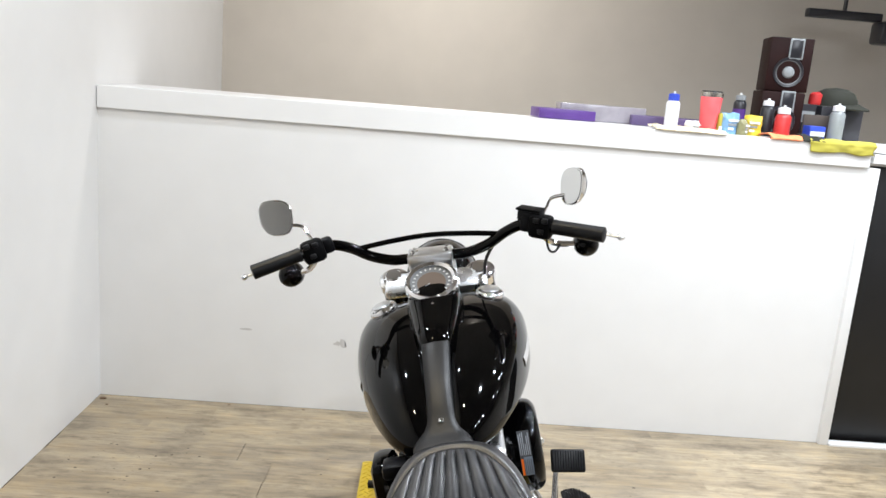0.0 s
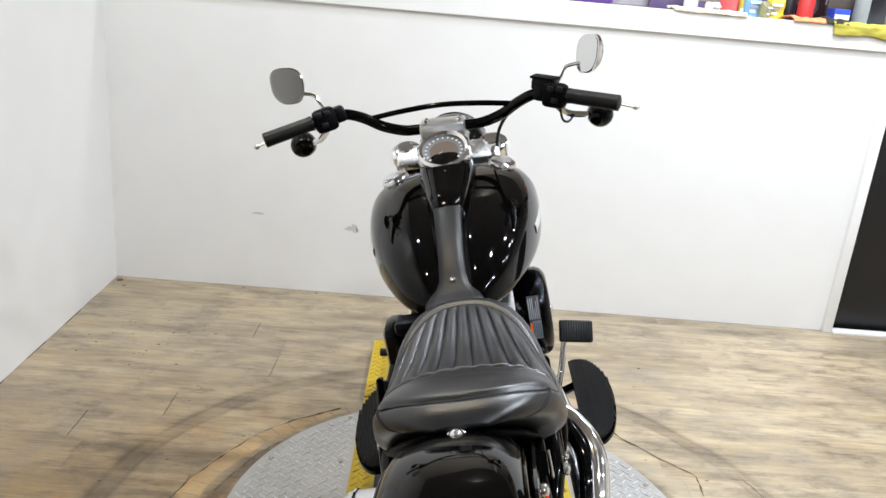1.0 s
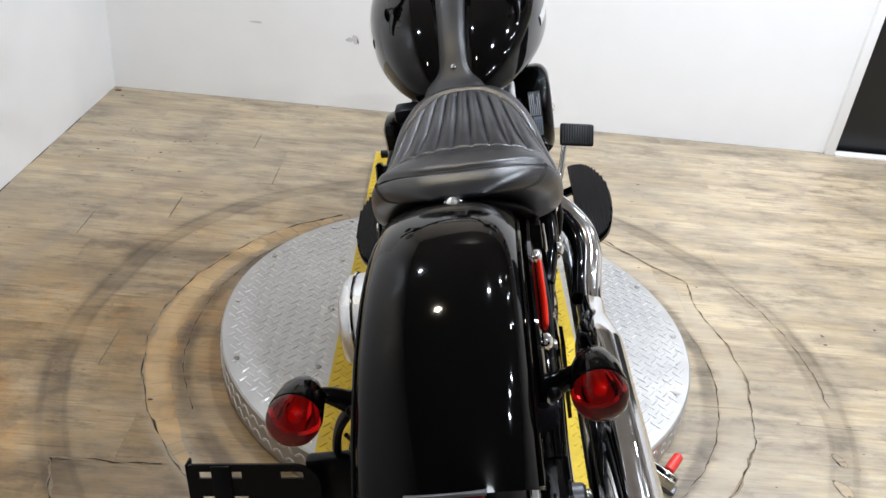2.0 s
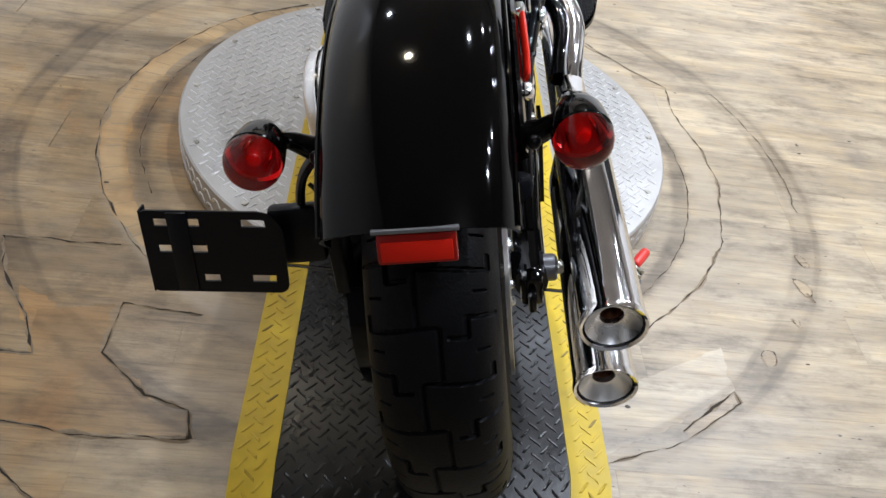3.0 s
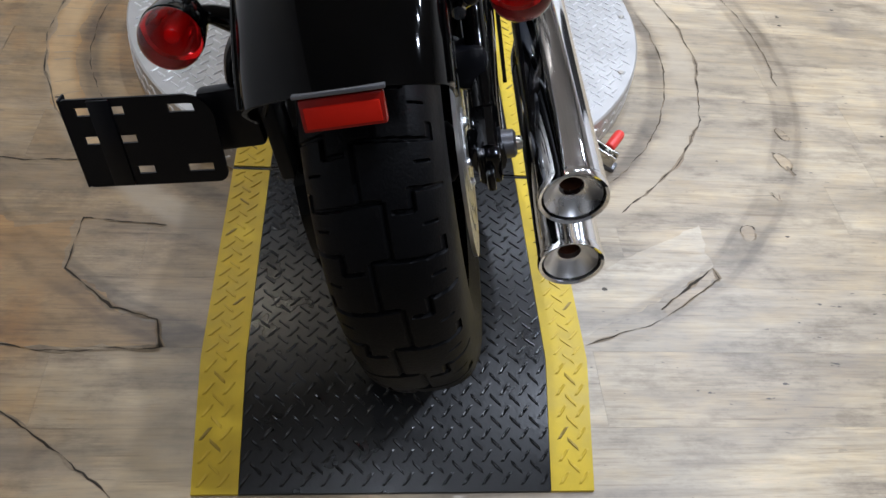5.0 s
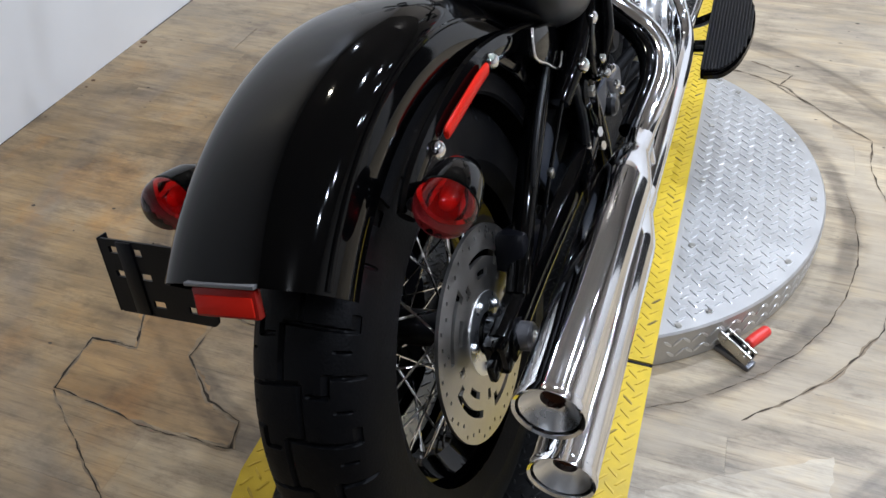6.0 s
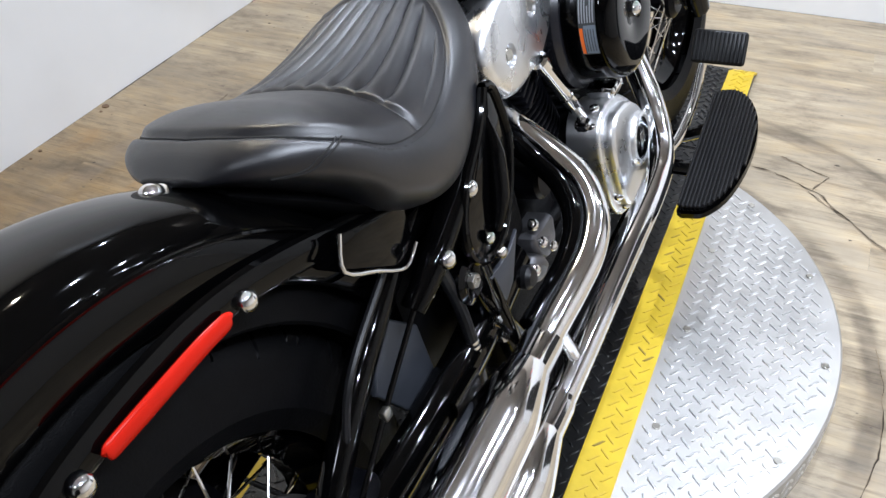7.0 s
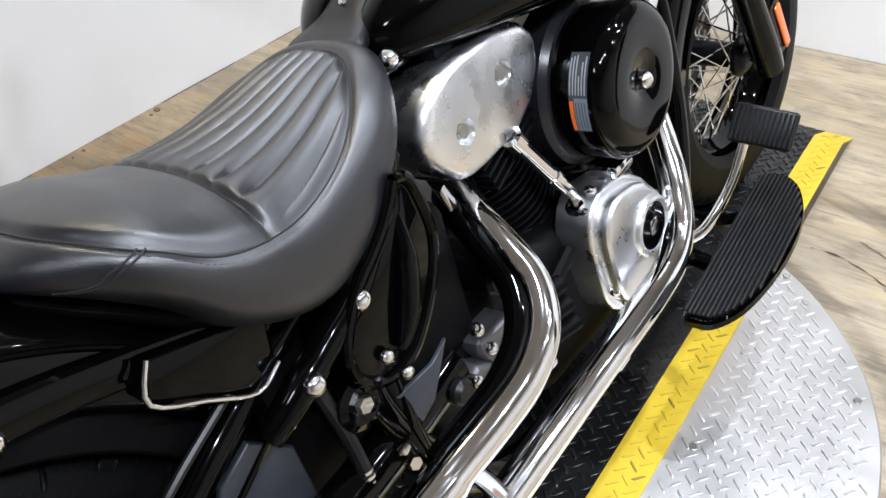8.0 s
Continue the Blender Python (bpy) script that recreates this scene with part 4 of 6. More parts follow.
def stitches(plan, lift, name="stitch_row"):
    """A row of short threads along a plan line."""
    bm = bmesh.new()
    pts = smooth_path([on_seat(u, v, lift) for u, v in plan], 4)
    run, last = 0.0, pts[0]
    for q in pts[1:]:
        run += (q - last).length
        if run > 0.005:
            d = (q - last).normalized()
            tube([q - d * 0.0016, q, q + d * 0.0016], [0.0002, 0.0004, 0.0002], 5, bm, steps=1)
            run = 0.0
        last = q
    return p(name, bm, STITCH, seat, "black thread stitches")


for s in (1, -1):
    p("seat_seam", seam([on_seat(s * u, v, 0.0003) for u, v in WELT_LINE[::2]]), STITCH, seat)
    stitches([(s * u * 1.03, v + (v - 0.44) * 0.02) for u, v in WELT_LINE[8:76:3]], 0.0001)
    for off in (0.0, 0.005):
        pts = [(0.298 - off - 0.056 * k / 11, 0.42 - 0.78 * k / 11) for k in range(12)]
        p("seat_seam", seam([seat_point(v, a if s > 0 else math.pi - a, False, 0.0) for v, a in pts], 0.0010), STITCH, seat)
p("seat_seam", seam([on_seat(-0.138 + 0.276 * k / 24, RIB0, 0.0002) for k in range(25)]), STITCH, seat)
stitches([(-0.135 + 0.27 * k / 24, RIB0 - 0.006) for k in range(25)], 0.0)
p("seat_bolt", bolt((0.006, 0.190, 0.722), (0, -0.6, 0.8), 0.012, 0.016, n=20), CHROME, seat, "chrome seat bolt")
p("bolt_washer", bolt((0.006, 0.192, 0.714), (0, -0.6, 0.8), 0.017, 0.006, n=24, dome=False), CHROME, seat)
p("seat_bracket", box((0.034, 0.040, 0.004), (0.006, 0.205, 0.708), 0.001, Matrix.Rotation(radians(28), 4, "X")), SATIN, seat)
p("seat_pan", tube([(0, 0.222, 0.704), (0, 0.27, 0.668), (0, 0.36, 0.61), (0, 0.5, 0.605), (0, 0.62, 0.70)], [0.06, 0.10, 0.138, 0.12, 0.06], 24, flat=0.16), CRINKLE, seat)

# ---------------------------------------------------------------- fuel tank
TANK = [(0.655, 0.040, 0.745, 0.712), (0.672, 0.074, 0.765, 0.702), (0.72, 0.112, 0.798, 0.695), (0.80, 0.147, 0.834, 0.688), (0.90, 0.178, 0.862, 0.680), (1.00, 0.199, 0.882, 0.678), (1.08, 0.208, 0.892, 0.684), (1.15, 0.207, 0.893, 0.705), (1.21, 0.186, 0.882, 0.735), (1.245, 0.115, 0.850, 0.765), (1.255, 0.06, 0.83, 0.79)]


def tank_ring(v, half, top, low, n=64):
    ring_ = []
    mid = low + (top - low) * 0.40
    for j in range(n):
        a = 2 * math.pi * j / n
        c, s = math.cos(a), math.sin(a)
        u = half * math.copysign(abs(c) ** 0.66, c)
        w = mid + ((top - mid) * abs(s) ** 0.74 if s > 0 else -(mid - low) * abs(s) ** 0.62)
        if s > 0:
            w -= 0.022 * math.exp(-((u / 0.03) ** 2))
        ring_.append((u, v, w))
    return ring_


tp = [smooth_path([(r[0], r[k], 0) for r in TANK], 5) for k in (1, 2, 3)]
tank = p("fuel_tank", (lambda bm: (skin(bm, [tank_ring(a[0], a[1], b[1], c[1]) for a, b, c in zip(*tp)]), bm)[1])(bmesh.new()), BLACK, None, "gloss black teardrop fuel tank", 60)
for s in (1, -1):
    cm = along((s * 0.130, 1.150, 0.868), (s * 0.152, 1.138, 0.968))
    cap = p("fuel_cap", lathe([(0, 0.030), (0.018, 0.029), (0.030, 0.026), (0.0345, 0.021), (0.036, 0.014), (0.034, 0.008), (0.034, -0.02)], 40, cm), CHROME, tank, "chrome fuel cap")
    p("cap_face", lathe([(0, 0.0315), (0.022, 0.0305), (0.024, 0.0295)], 32, cm), POLISHED, cap)
    badge = tube([(s * 0.184, 0.93, 0.772), (s * 0.1975, 1.0, 0.776), (s * 0.205, 1.07, 0.782)], 0.012, 8, flat=0.3, up=(s, 0, 0))
    p("tank_badge", badge, CHROME, tank, "chrome tank badge")
# console with the dial, and the leather strap behind it
con = bmesh.new()
crings = []
for v, half, w in ((0.865, 0.030, 0.868), (0.875, 0.034, 0.880), (0.93, 0.047, 0.898), (0.99, 0.057, 0.912), (1.04, 0.065, 0.932), (1.075, 0.070, 0.946), (1.11, 0.070, 0.950), (1.14, 0.060, 0.942), (1.155, 0.04, 0.93)):
    ring_ = []
    for j in range(25):
        a = math.pi * j / 24
        ring_.append((half * math.copysign(abs(math.cos(a)) ** 0.7, math.cos(a)), v, 0.84 + (w - 0.84) * abs(math.sin(a)) ** 0.55))
    ring_ += [(-half * 0.9, v, 0.835), (half * 0.9, v, 0.835)]
    crings.append(ring_)
skin(con, crings)
console = p("console", con, BLACK, tank, "gloss black tank console", 50)
p("console_bolt", bolt((0, 1.010, 0.914), (0, -0.35, 1), 0.0075, 0.006, n=16), CHROME, console)
dm = along((0, 1.092, 0.938), (0, 1.092 - 0.052, 0.938 + 0.086)) @ Matrix.Scale(1.16, 4)
dial = p("dial_bezel", lathe([(0.044, 0.018), (0.050, 0.022), (0.0555, 0.018), (0.057, 0.008), (0.0565, -0.01), (0.05, -0.02), (0.044, 0.010), (0.044, 0.018)], 56, dm), CHROME, tank, "chrome speedometer bezel")
p("dial_ring", lathe([(0.030, 0.011), (0.045, 0.014), (0.045, 0.008)], 48, dm), DIALRING, dial, "grey dial ring with white marks")
p("dial_face", lathe([(0, 0.0115), (0.030, 0.0115), (0.0305, 0.010)], 40, dm), BROWNGLASS, dial, "dark brown dial face")
for k in range(17):
    a = radians(-130 + 260 * k / 16)
    mk = dm @ Matrix.Rotation(a, 4, "X") @ Matrix.Translation((0.0135, 0, 0.0375))
    p("dial_mark", box((0.001, 0.003, 0.0045), (0, 0, 0), 0, mk), WHITEINK, dial, "", 0)
p("dial_window", box((0.001, 0.028, 0.009), (0, 0, 0), 0, dm @ Matrix.Translation((0.0122, 0, -0.016))), DIALRING, dial, "", 0)
p("dial_needle", box((0.001, 0.0012, 0.020), (0, 0, 0), 0, dm @ Matrix.Rotation(radians(128), 4, "X") @ Matrix.Translation((0.0128, 0, 0.014))), PRINTDARK, dial, "", 0)
strap = bmesh.new()
srings = []
for v, half, w in ((0.885, 0.031, 0.872), (0.82, 0.029, 0.846), (0.76, 0.027, 0.818), (0.72, 0.027, 0.792), (0.695, 0.029, 0.772), (0.678, 0.036, 0.759), (0.662, 0.050, 0.749), (0.64, 0.058, 0.742), (0.62, 0.055, 0.735)):
    ring_ = [(half * x, v, w + z) for x, z in ((1, -0.012), (1.0, -0.002), (0.9, 0.003), (0.5, 0.006), (0, 0.007), (-0.5, 0.006), (-0.9, 0.003), (-1.0, -0.002), (-1, -0.012))]
    srings.append(ring_)
srings = list(zip(*[smooth_path([r_[k] for r_ in srings], 4) for k in range(9)]))
skin(strap, srings)
strap_ob = p("tank_strap", strap, STRAP, tank, "black leather strap along the tank", 60)
p("strap_bolt", bolt((0, 0.686, 0.772), (0, -0.5, 1), 0.006, 0.005, n=16), CHROME, strap_ob)
p("fuel_valve", box((0.05, 0.05, 0.03), (-0.10, 0.66, 0.70), 0.008), SATIN, tank)

# ---------------------------------------------------------------- front end, turned a little to the right
RAKE, STEER = 30.0, -4.5
HEAD = Vector((0, 1.225, 0.955))
STEERM = Matrix.Translation(HEAD) @ Matrix.Rotation(radians(RAKE), 4, "X") @ Matrix.Rotation(radians(STEER), 4, "Z") @ Matrix.Rotation(radians(-RAKE), 4, "X") @ Matrix.Translation(-HEAD)


def f(name, bm, mat, parent=None, label="", smooth=35):
    """A part that turns with the handlebar."""
    bmesh.ops.transform(bm, matrix=STEERM, verts=bm.verts)
    return p(name, bm, mat, parent, label, smooth)


fw = STEERM @ Matrix.Translation((0, WB, AX))
front = wheel("front_wheel", fw, AX, 0.130, 0.205, 0.075, 17, "black laced front wheel with chrome spokes")
brake_disc(front, fw @ Matrix.Rotation(math.pi, 4, "Z"), 0.092, 0.150, 0.082)
f("front_fender", fender(0.385, 0.085, -78, 62, 0.10, Matrix.Translation((0, WB, AX)), 44, 18), BLACK, None, "gloss black front fender", 50)
f("front_axle", rod((-0.13, WB, AX), (0.13, WB, AX), 0.011, 14), STEEL)


def fork_at(w, s, out=0.114, ahead=0.0):
    return (s * out, WB - math.tan(radians(RAKE)) * (w - AX) + ahead, w)


for s in (1, -1):
    f("fork_lower", tube([fork_at(AX - 0.03, s), fork_at(AX + 0.03, s), fork_at(0.50, s), fork_at(0.60, s)], [0.026, 0.030, 0.027, 0.029], 16), BLACK, None, "gloss black fork lower")
    f("fork_cover", tube([fork_at(0.60, s), fork_at(0.62, s), fork_at(0.76, s), fork_at(0.900, s)], [0.030, 0.037, 0.038, 0.036], 18), BLACK, None, "gloss black fork cover")
    f("fork_cap", lathe([(0, 0.036), (0.019, 0.036), (0.022, 0.033), (0.022, 0.024), (0.036, 0.023), (0.041, 0.019), (0.041, -0.006), (0.036, -0.010)], 32, along(fork_at(0.902, s), fork_at(1.0, s))), CHROME, None, "chrome fork cap")
    f("fork_reflector", box((0.006, 0.020, 0.115), fork_at(0.385, s, 0.138, 0.050), 0.003, Matrix.Rotation(radians(RAKE), 4, "X")), ORANGE, None, "amber fork reflector")
    f("reflector_bracket", box((0.005, 0.05, 0.13), fork_at(0.385, s, 0.133, 0.040), 0.003, Matrix.Rotation(radians(RAKE), 4, "X")), BLACK)
f("front_caliper", box((0.05, 0.06, 0.11), (-0.10, WB - 0.12, AX + 0.08), 0.014), SATIN)
f("upper_clamp", box((0.27, 0.075, 0.026), (0, 1.262, 0.905), 0.010, Matrix.Rotation(radians(RAKE), 4, "X")), POLISHED, None, "polished upper fork clamp")
f("steering_neck", rod((0, 1.245, 0.89), (0, 1.36, 0.69), 0.036, 20), BLACK)
f("lower_clamp", box((0.26, 0.075, 0.03), (0, 1.37, 0.72), 0.010, Matrix.Rotation(radians(RAKE), 4, "X")), BLACK)
hl = along((0, 1.355, 0.886), (0, 1.475, 0.886))
head = f("headlamp", lathe([(0, -0.075), (0.045, -0.068), (0.078, -0.040), (0.094, 0.0), (0.098, 0.05), (0.098, 0.075), (0.09, 0.08)], 40, hl), BLACK, None, "gloss black headlamp shell")
f("headlamp_rim", lathe([(0.090, 0.078), (0.100, 0.080), (0.100, 0.092), (0.090, 0.096), (0.085, 0.09)], 40, hl), CHROME, head)
f("headlamp_glass", lathe([(0, 0.102), (0.05, 0.098), (0.088, 0.088)], 32, hl), MIRROR, head)
# handlebar
f("bar_clamp", box((0.115, 0.058, 0.036), (0, 1.213, 0.985), 0.008, Matrix.Rotation(radians(12), 4, "X")), POLISHED, None, "polished handlebar clamp")
for s in (1, -1):
    f("riser", tube([(s * 0.042, 1.252, 0.91), (s * 0.042, 1.232, 0.945), (s * 0.042, 1.215, 0.975)], 0.019, 14), POLISHED, None, "polished handlebar riser")
    for dy in (-0.016, 0.016):
        f("clamp_bolt", bolt((s * 0.042, 1.213 + dy, 1.002), (0, 0.1, 1), 0.007, 0.007), CHROME)
BARPTS = [(0.06, 1.213, 0.985), (0.10, 1.212, 0.987), (0.15, 1.208, 1.003), (0.195, 1.200, 1.030), (0.235, 1.186, 1.046), (0.275, 1.165, 1.046), (0.31, 1.146, 1.040), (0.42, 1.100, 1.018)]
f("handlebar", tube([(-x, y, z) for x, y, z in BARPTS[::-1]] + BARPTS, 0.0135, 16), BLACK, None, "gloss black handlebar")
f("bar_brace", tube([(-0.185, 1.203, 1.026), (-0.10, 1.206, 1.036), (0, 1.207, 1.042), (0.10, 1.206, 1.036), (0.185, 1.203, 1.026)], 0.0068, 12), BLACK, None, "gloss black crossbar brace")
GA, GB = Vector((0.312, 1.146, 1.040)), Vector((0.425, 1.098, 1.017))
for s in (1, -1):
    a, b = Vector((s * GA.x, GA.y, GA.z)), Vector((s * GB.x, GB.y, GB.z))
    gm = along(a, b)
    L_ = (b - a).length
    prof = [(0.0175, 0), (0.0185, 0.003)]
    for k in range(9):
        h = 0.012 + (L_ - 0.022) * k / 8
        prof += [(0.0176 + 0.0001 * k, h)]
    prof += [(0.0185, L_ - 0.008), (0.0185, L_), (0.014, L_ + 0.002), (0, L_ + 0.002)]
    f("grip", lathe(prof, 28, gm), PAD, None, "black rubber handgrip")
    d = (b - a).normalized()
    hs = a - d * 0.032
    f("switch_housing", box((0.058, 0.042, 0.058), hs + Vector((0, 0, -0.004)), 0.012, along((0, 0, 0), d).to_3x3().to_4x4()), CRINKLE, None, "black switch housing")
    for k, (dx, dz) in enumerate(((-0.012, 0.012), (0.010, 0.014), (-0.004, -0.014))):
        f("switch_button", box((0.016, 0.010, 0.013), hs + d * dx + Vector((0, -0.023, dz)), 0.003, along((0, 0, 0), d).to_3x3().to_4x4()), PAD)
    f("control_clamp", box((0.03, 0.036, 0.04), a - d * 0.068 + Vector((0, 0.004, -0.002)), 0.008, along((0, 0, 0), d).to_3x3().to_4x4()), SATIN)
    # lever
    f("hand_lever", tube([a + Vector((-s * 0.02, 0.045, -0.012)), a + Vector((s * 0.03, 0.062, -0.018)), a + Vector((s * 0.10, 0.040, -0.032)), a + Vector((s * 0.155, 0.012, -0.045))], [0.008, 0.009, 0.007, 0.006], 10, flat=0.6), POLISHED, None, "polished hand lever")
    e = a + Vector((s * 0.158, 0.011, -0.0455))
    f("lever_tip", lathe([(0, 0.009), (0.006, 0.006), (0.0085, 0), (0.006, -0.006), (0, -0.009)], 14, Matrix.Translation(e)), POLISHED)
    # front turn signal
    far_ = 0.078 if s > 0 else 0.052
    tm = along(a + Vector((s * far_, 0.055, -0.062)), a + Vector((s * far_, 0.155, -0.062)))
    f("front_signal", lathe([(0, -0.036), (0.012, -0.034), (0.024, -0.024), (0.031, -0.006), (0.033, 0.014), (0.030, 0.026), (0.016, 0.034), (0, 0.036)], 28, tm), BLACK, None, "gloss black bullet turn signal")
    f("signal_stalk", tube([a + Vector((-s * 0.03, 0.03, -0.02)), a + Vector((s * 0.0, 0.05, -0.050)), a + Vector((s * (far_ - 0.022), 0.055, -0.060))], 0.008, 10), CHROME)
    # mirror
    mc = a + Vector((0.056, 0.030, 0.088)) if s > 0 else a + Vector((-0.060, 0.040, 0.091))
    f("mirror_stem", tube([a + Vector((-s * 0.03, 0.03, 0.015)), a + Vector((-s * 0.012, 0.048, 0.04)), a + Vector((s * 0.006, 0.056, 0.062)), mc + Vector((0, 0.008, -0.02))], 0.0045, 10), CHROME, None, "chrome mirror stem")
    mm = Matrix.Translation(mc) @ Matrix.Rotation(radians(s * (-57 if s > 0 else -5)), 4, "Z") @ Matrix.Rotation(radians(-10), 4, "X")
    out, inn, back = [], [], []
    for k in range(40):
        t = 2 * math.pi * k / 40
        cx, cz = math.cos(t), math.sin(t)
        x = 0.042 * math.copysign(abs(cx) ** 0.7, cx) * (1 + 0.10 * cz)
        z = 0.045 * math.copysign(abs(cz) ** 0.75, cz) + 0.006 * cx * s
        out.append(Vector((x, -0.004, z)))
        inn.append(Vector((x * 0.93, -0.005, z * 0.93)))
        back.append(Vector((x * 0.72, 0.020, z * 0.72)))
    mb = bmesh.new()
    skin(mb, [[mm @ q for q in r_] for r_ in (inn, out, [q + Vector((0, 0.008, 0)) for q in out], back)])
    shell = f("mirror_shell", mb, CHROME, None, "chrome handlebar mirror", 50)
    g = bmesh.new()
    g.faces.new([g.verts.new(mm @ (q + Vector((0, -0.0012, 0)))) for q in inn])
    f("mirror_glass", g, MIRROR, shell, "mirror glass", 0)
f("brake_reservoir", box((0.060, 0.040, 0.028), (0.262, 1.180, 1.068), 0.006, along((0, 0, 0), GB - GA).to_3x3().to_4x4()), SATIN, None, "black brake fluid reservoir")
f("reservoir_lid", box((0.062, 0.042, 0.006), (0.262, 1.180, 1.084), 0.002, along((0, 0, 0), GB - GA).to_3x3().to_4x4()), CRINKLE)
f("brake_line", tube([(0.235, 1.19, 1.048), (0.205, 1.20, 1.035), (0.165, 1.225, 1.0), (0.135, 1.25, 0.95), (0.125, 1.262, 0.89)], 0.0045, 8), PAD, None, "black brake line")
f("brake_line_sleeve", tube([(0.232, 1.19, 1.047), (0.212, 1.198, 1.038)], 0.006, 8), STEEL)
f("signal_cable", tube([(0.292, 1.15, 1.02), (0.296, 1.15, 0.985), (0.310, 1.165, 0.975), (0.325, 1.19, 0.985)], 0.003, 8), PAD)

# ---------------------------------------------------------------- frame and engine
for s in (1, -1):
    p("frame_rail", tube([(s * 0.02, 1.30, 0.74), (s * 0.07, 1.28, 0.55), (s * 0.11, 1.22, 0.30), (s * 0.125, 1.10, 0.165), (s * 0.125, 0.80, 0.145), (s * 0.12, 0.60, 0.17), (s * 0.125, 0.50, 0.30), (s * 0.135, 0.44, 0.46), (s * 0.13, 0.48, 0.60), (s * 0.08, 0.62, 0.68)], 0.017, 12), BLACK, None, "gloss black frame rail")
    p("seat_rail", tube([(s * 0.128, 0.325, 0.488), (s * 0.138, 0.372, 0.518), (s * 0.140, 0.415, 0.540), (s * 0.141, 0.456, 0.561), (s * 0.138, 0.51, 0.602), (s * 0.122, 0.57, 0.655)], [0.015, 0.019, 0.019, 0.019, 0.018, 0.016], 18, flat=0.9), BLACK, None, "gloss black frame rail under the seat", 50)
    loop = [(0.539, 0.645), (0.519, 0.619), (0.488, 0.594), (0.457, 0.574), (0.436, 0.552), (0.422, 0.528), (0.418, 0.503), (0.425, 0.484), (0.443, 0.467), (0.471, 0.460), (0.500, 0.468), (0.524, 0.489), (0.546, 0.515), (0.562, 0.545), (0.569, 0.578), (0.562, 0.625), (0.552, 0.642)]
    loop = [(q[0], q[1]) for q in smooth_path([(y, z, 0) for y, z in loop + loop[:1]], 3)[:-1]]
    cov = outline_plate(loop, s * 0.09, s * 0.158, 0.010)
    side = p("side_cover", cov, BLACK, None, "gloss black oil tank side cover", 50)
    p("cover_rim", tube([(s * 0.156, y, z) for y, z in loop[::2] + loop[:1]], 0.0065, 10, steps=3, caps=False), BLACK, side)
    p("cover_crease", tube([(s * 0.150, 0.535, 0.62), (s * 0.162, 0.520, 0.57), (s * 0.164, 0.500, 0.52), (s * 0.162, 0.478, 0.487)], [0.004, 0.012, 0.014, 0.006], 12), BLACK, side)
    for v, w in ((0.456, 0.493), (0.473, 0.458)):
        p("cover_bolt", bolt((s * 0.164, v, w), (s, 0, -0.2), 0.008, 0.007), CHROME, side)
p("backbone", tube([(0, 1.26, 0.78), (0, 1.0, 0.76), (0, 0.72, 0.72), (0, 0.55, 0.60)], 0.028, 14), BLACK)
p("seat_tray", box((0.20, 0.26, 0.03), (0, 0.40, 0.60), 0.008), CRINKLE)
flange = p("tray_flange", outline_plate([(0.263, 0.635), (0.248, 0.601), (0.290, 0.570), (0.333, 0.540), (0.365, 0.550), (0.372, 0.600)], 0.098, 0.129, 0.004), BLACK, None, "gloss black bracket under the seat")
# the lip is gloss black; chrome here stands in for the highlight along it
p("flange_lip", tube([(0.131, 0.263, 0.636), (0.133, 0.248, 0.602), (0.133, 0.290, 0.570), (0.133, 0.333, 0.541), (0.131, 0.365, 0.551)], 0.0026, 12, steps=4), CHROME, flange, "rolled lip of the black bracket, chromed to imitate its highlight")
# what shows between the seat, the swingarm and the gearbox
p("pivot_tube", lathe([(0.0, 0.060), (0.026, 0.060), (0.026, 0.128), (0.030, 0.130), (0.030, 0.146), (0.022, 0.150), (0.010, 0.146), (0, 0.146)], 28, Matrix.Translation((0, 0.420, 0.455))), BLACK, None, "gloss black swingarm pivot")
p("pivot_bolt", bolt((0.146, 0.420, 0.455), (1, 0, 0), 0.010, 0.008, dome=False, n=6), STEEL)
p("swingarm_cover", outline_plate([(0.255, 0.415), (0.275, 0.455), (0.319, 0.475), (0.36, 0.43), (0.362, 0.35), (0.30, 0.34)], 0.088, 0.096, 0.004), BLUEGREY, None, "satin grey plastic splash cover")
p("hose", tube([(0.130, 0.385, 0.52), (0.136, 0.395, 0.44), (0.132, 0.402, 0.364), (0.12, 0.41, 0.28)], 0.008, 10), PAD, None, "black rubber hose")
for k in range(3):
    p("hose_clamp", lathe([(0.0082, -0.002), (0.0095, -0.002), (0.0095, 0.002), (0.0082, 0.002)], 18, along((0.132, 0.402, 0.372 - 0.008 * k), (0.131, 0.4025, 0.272))), CHROME, None, "steel hose clamp")
p("brake_rod", tube([(0.134, 0.334, 0.50), (0.130, 0.24, 0.44), (0.128, 0.13, 0.37), (0.126, 0.04, 0.335)], 0.0034, 8), BLACK, None, "thin gloss black brake line")
p("line_clip", box((0.010, 0.014, 0.014), (0.131, 0.225, 0.43), 0.003), STEEL)
p("gearbox_casting", outline_plate(cut_corners([(0.612, 0.378), (0.641, 0.372), (0.690, 0.372), (0.682, 0.322), (0.640, 0.312), (0.612, 0.350)]), 0.09, 0.132, 0.010), CASTGREY, None, "cast aluminium gearbox cover", 30)
p("gearbox_casting", outline_plate(cut_corners([(0.590, 0.358), (0.625, 0.340), (0.637, 0.313), (0.606, 0.302), (0.578, 0.318)]), 0.09, 0.138, 0.012), CASTGREY, None, "cast aluminium gearbox cover", 30)
p("rubber_plug", lathe([(0, 0.150), (0.012, 0.149), (0.017, 0.143), (0.018, 0.10)], 22, Matrix.Translation((0, 0.556, 0.350))), PAD)
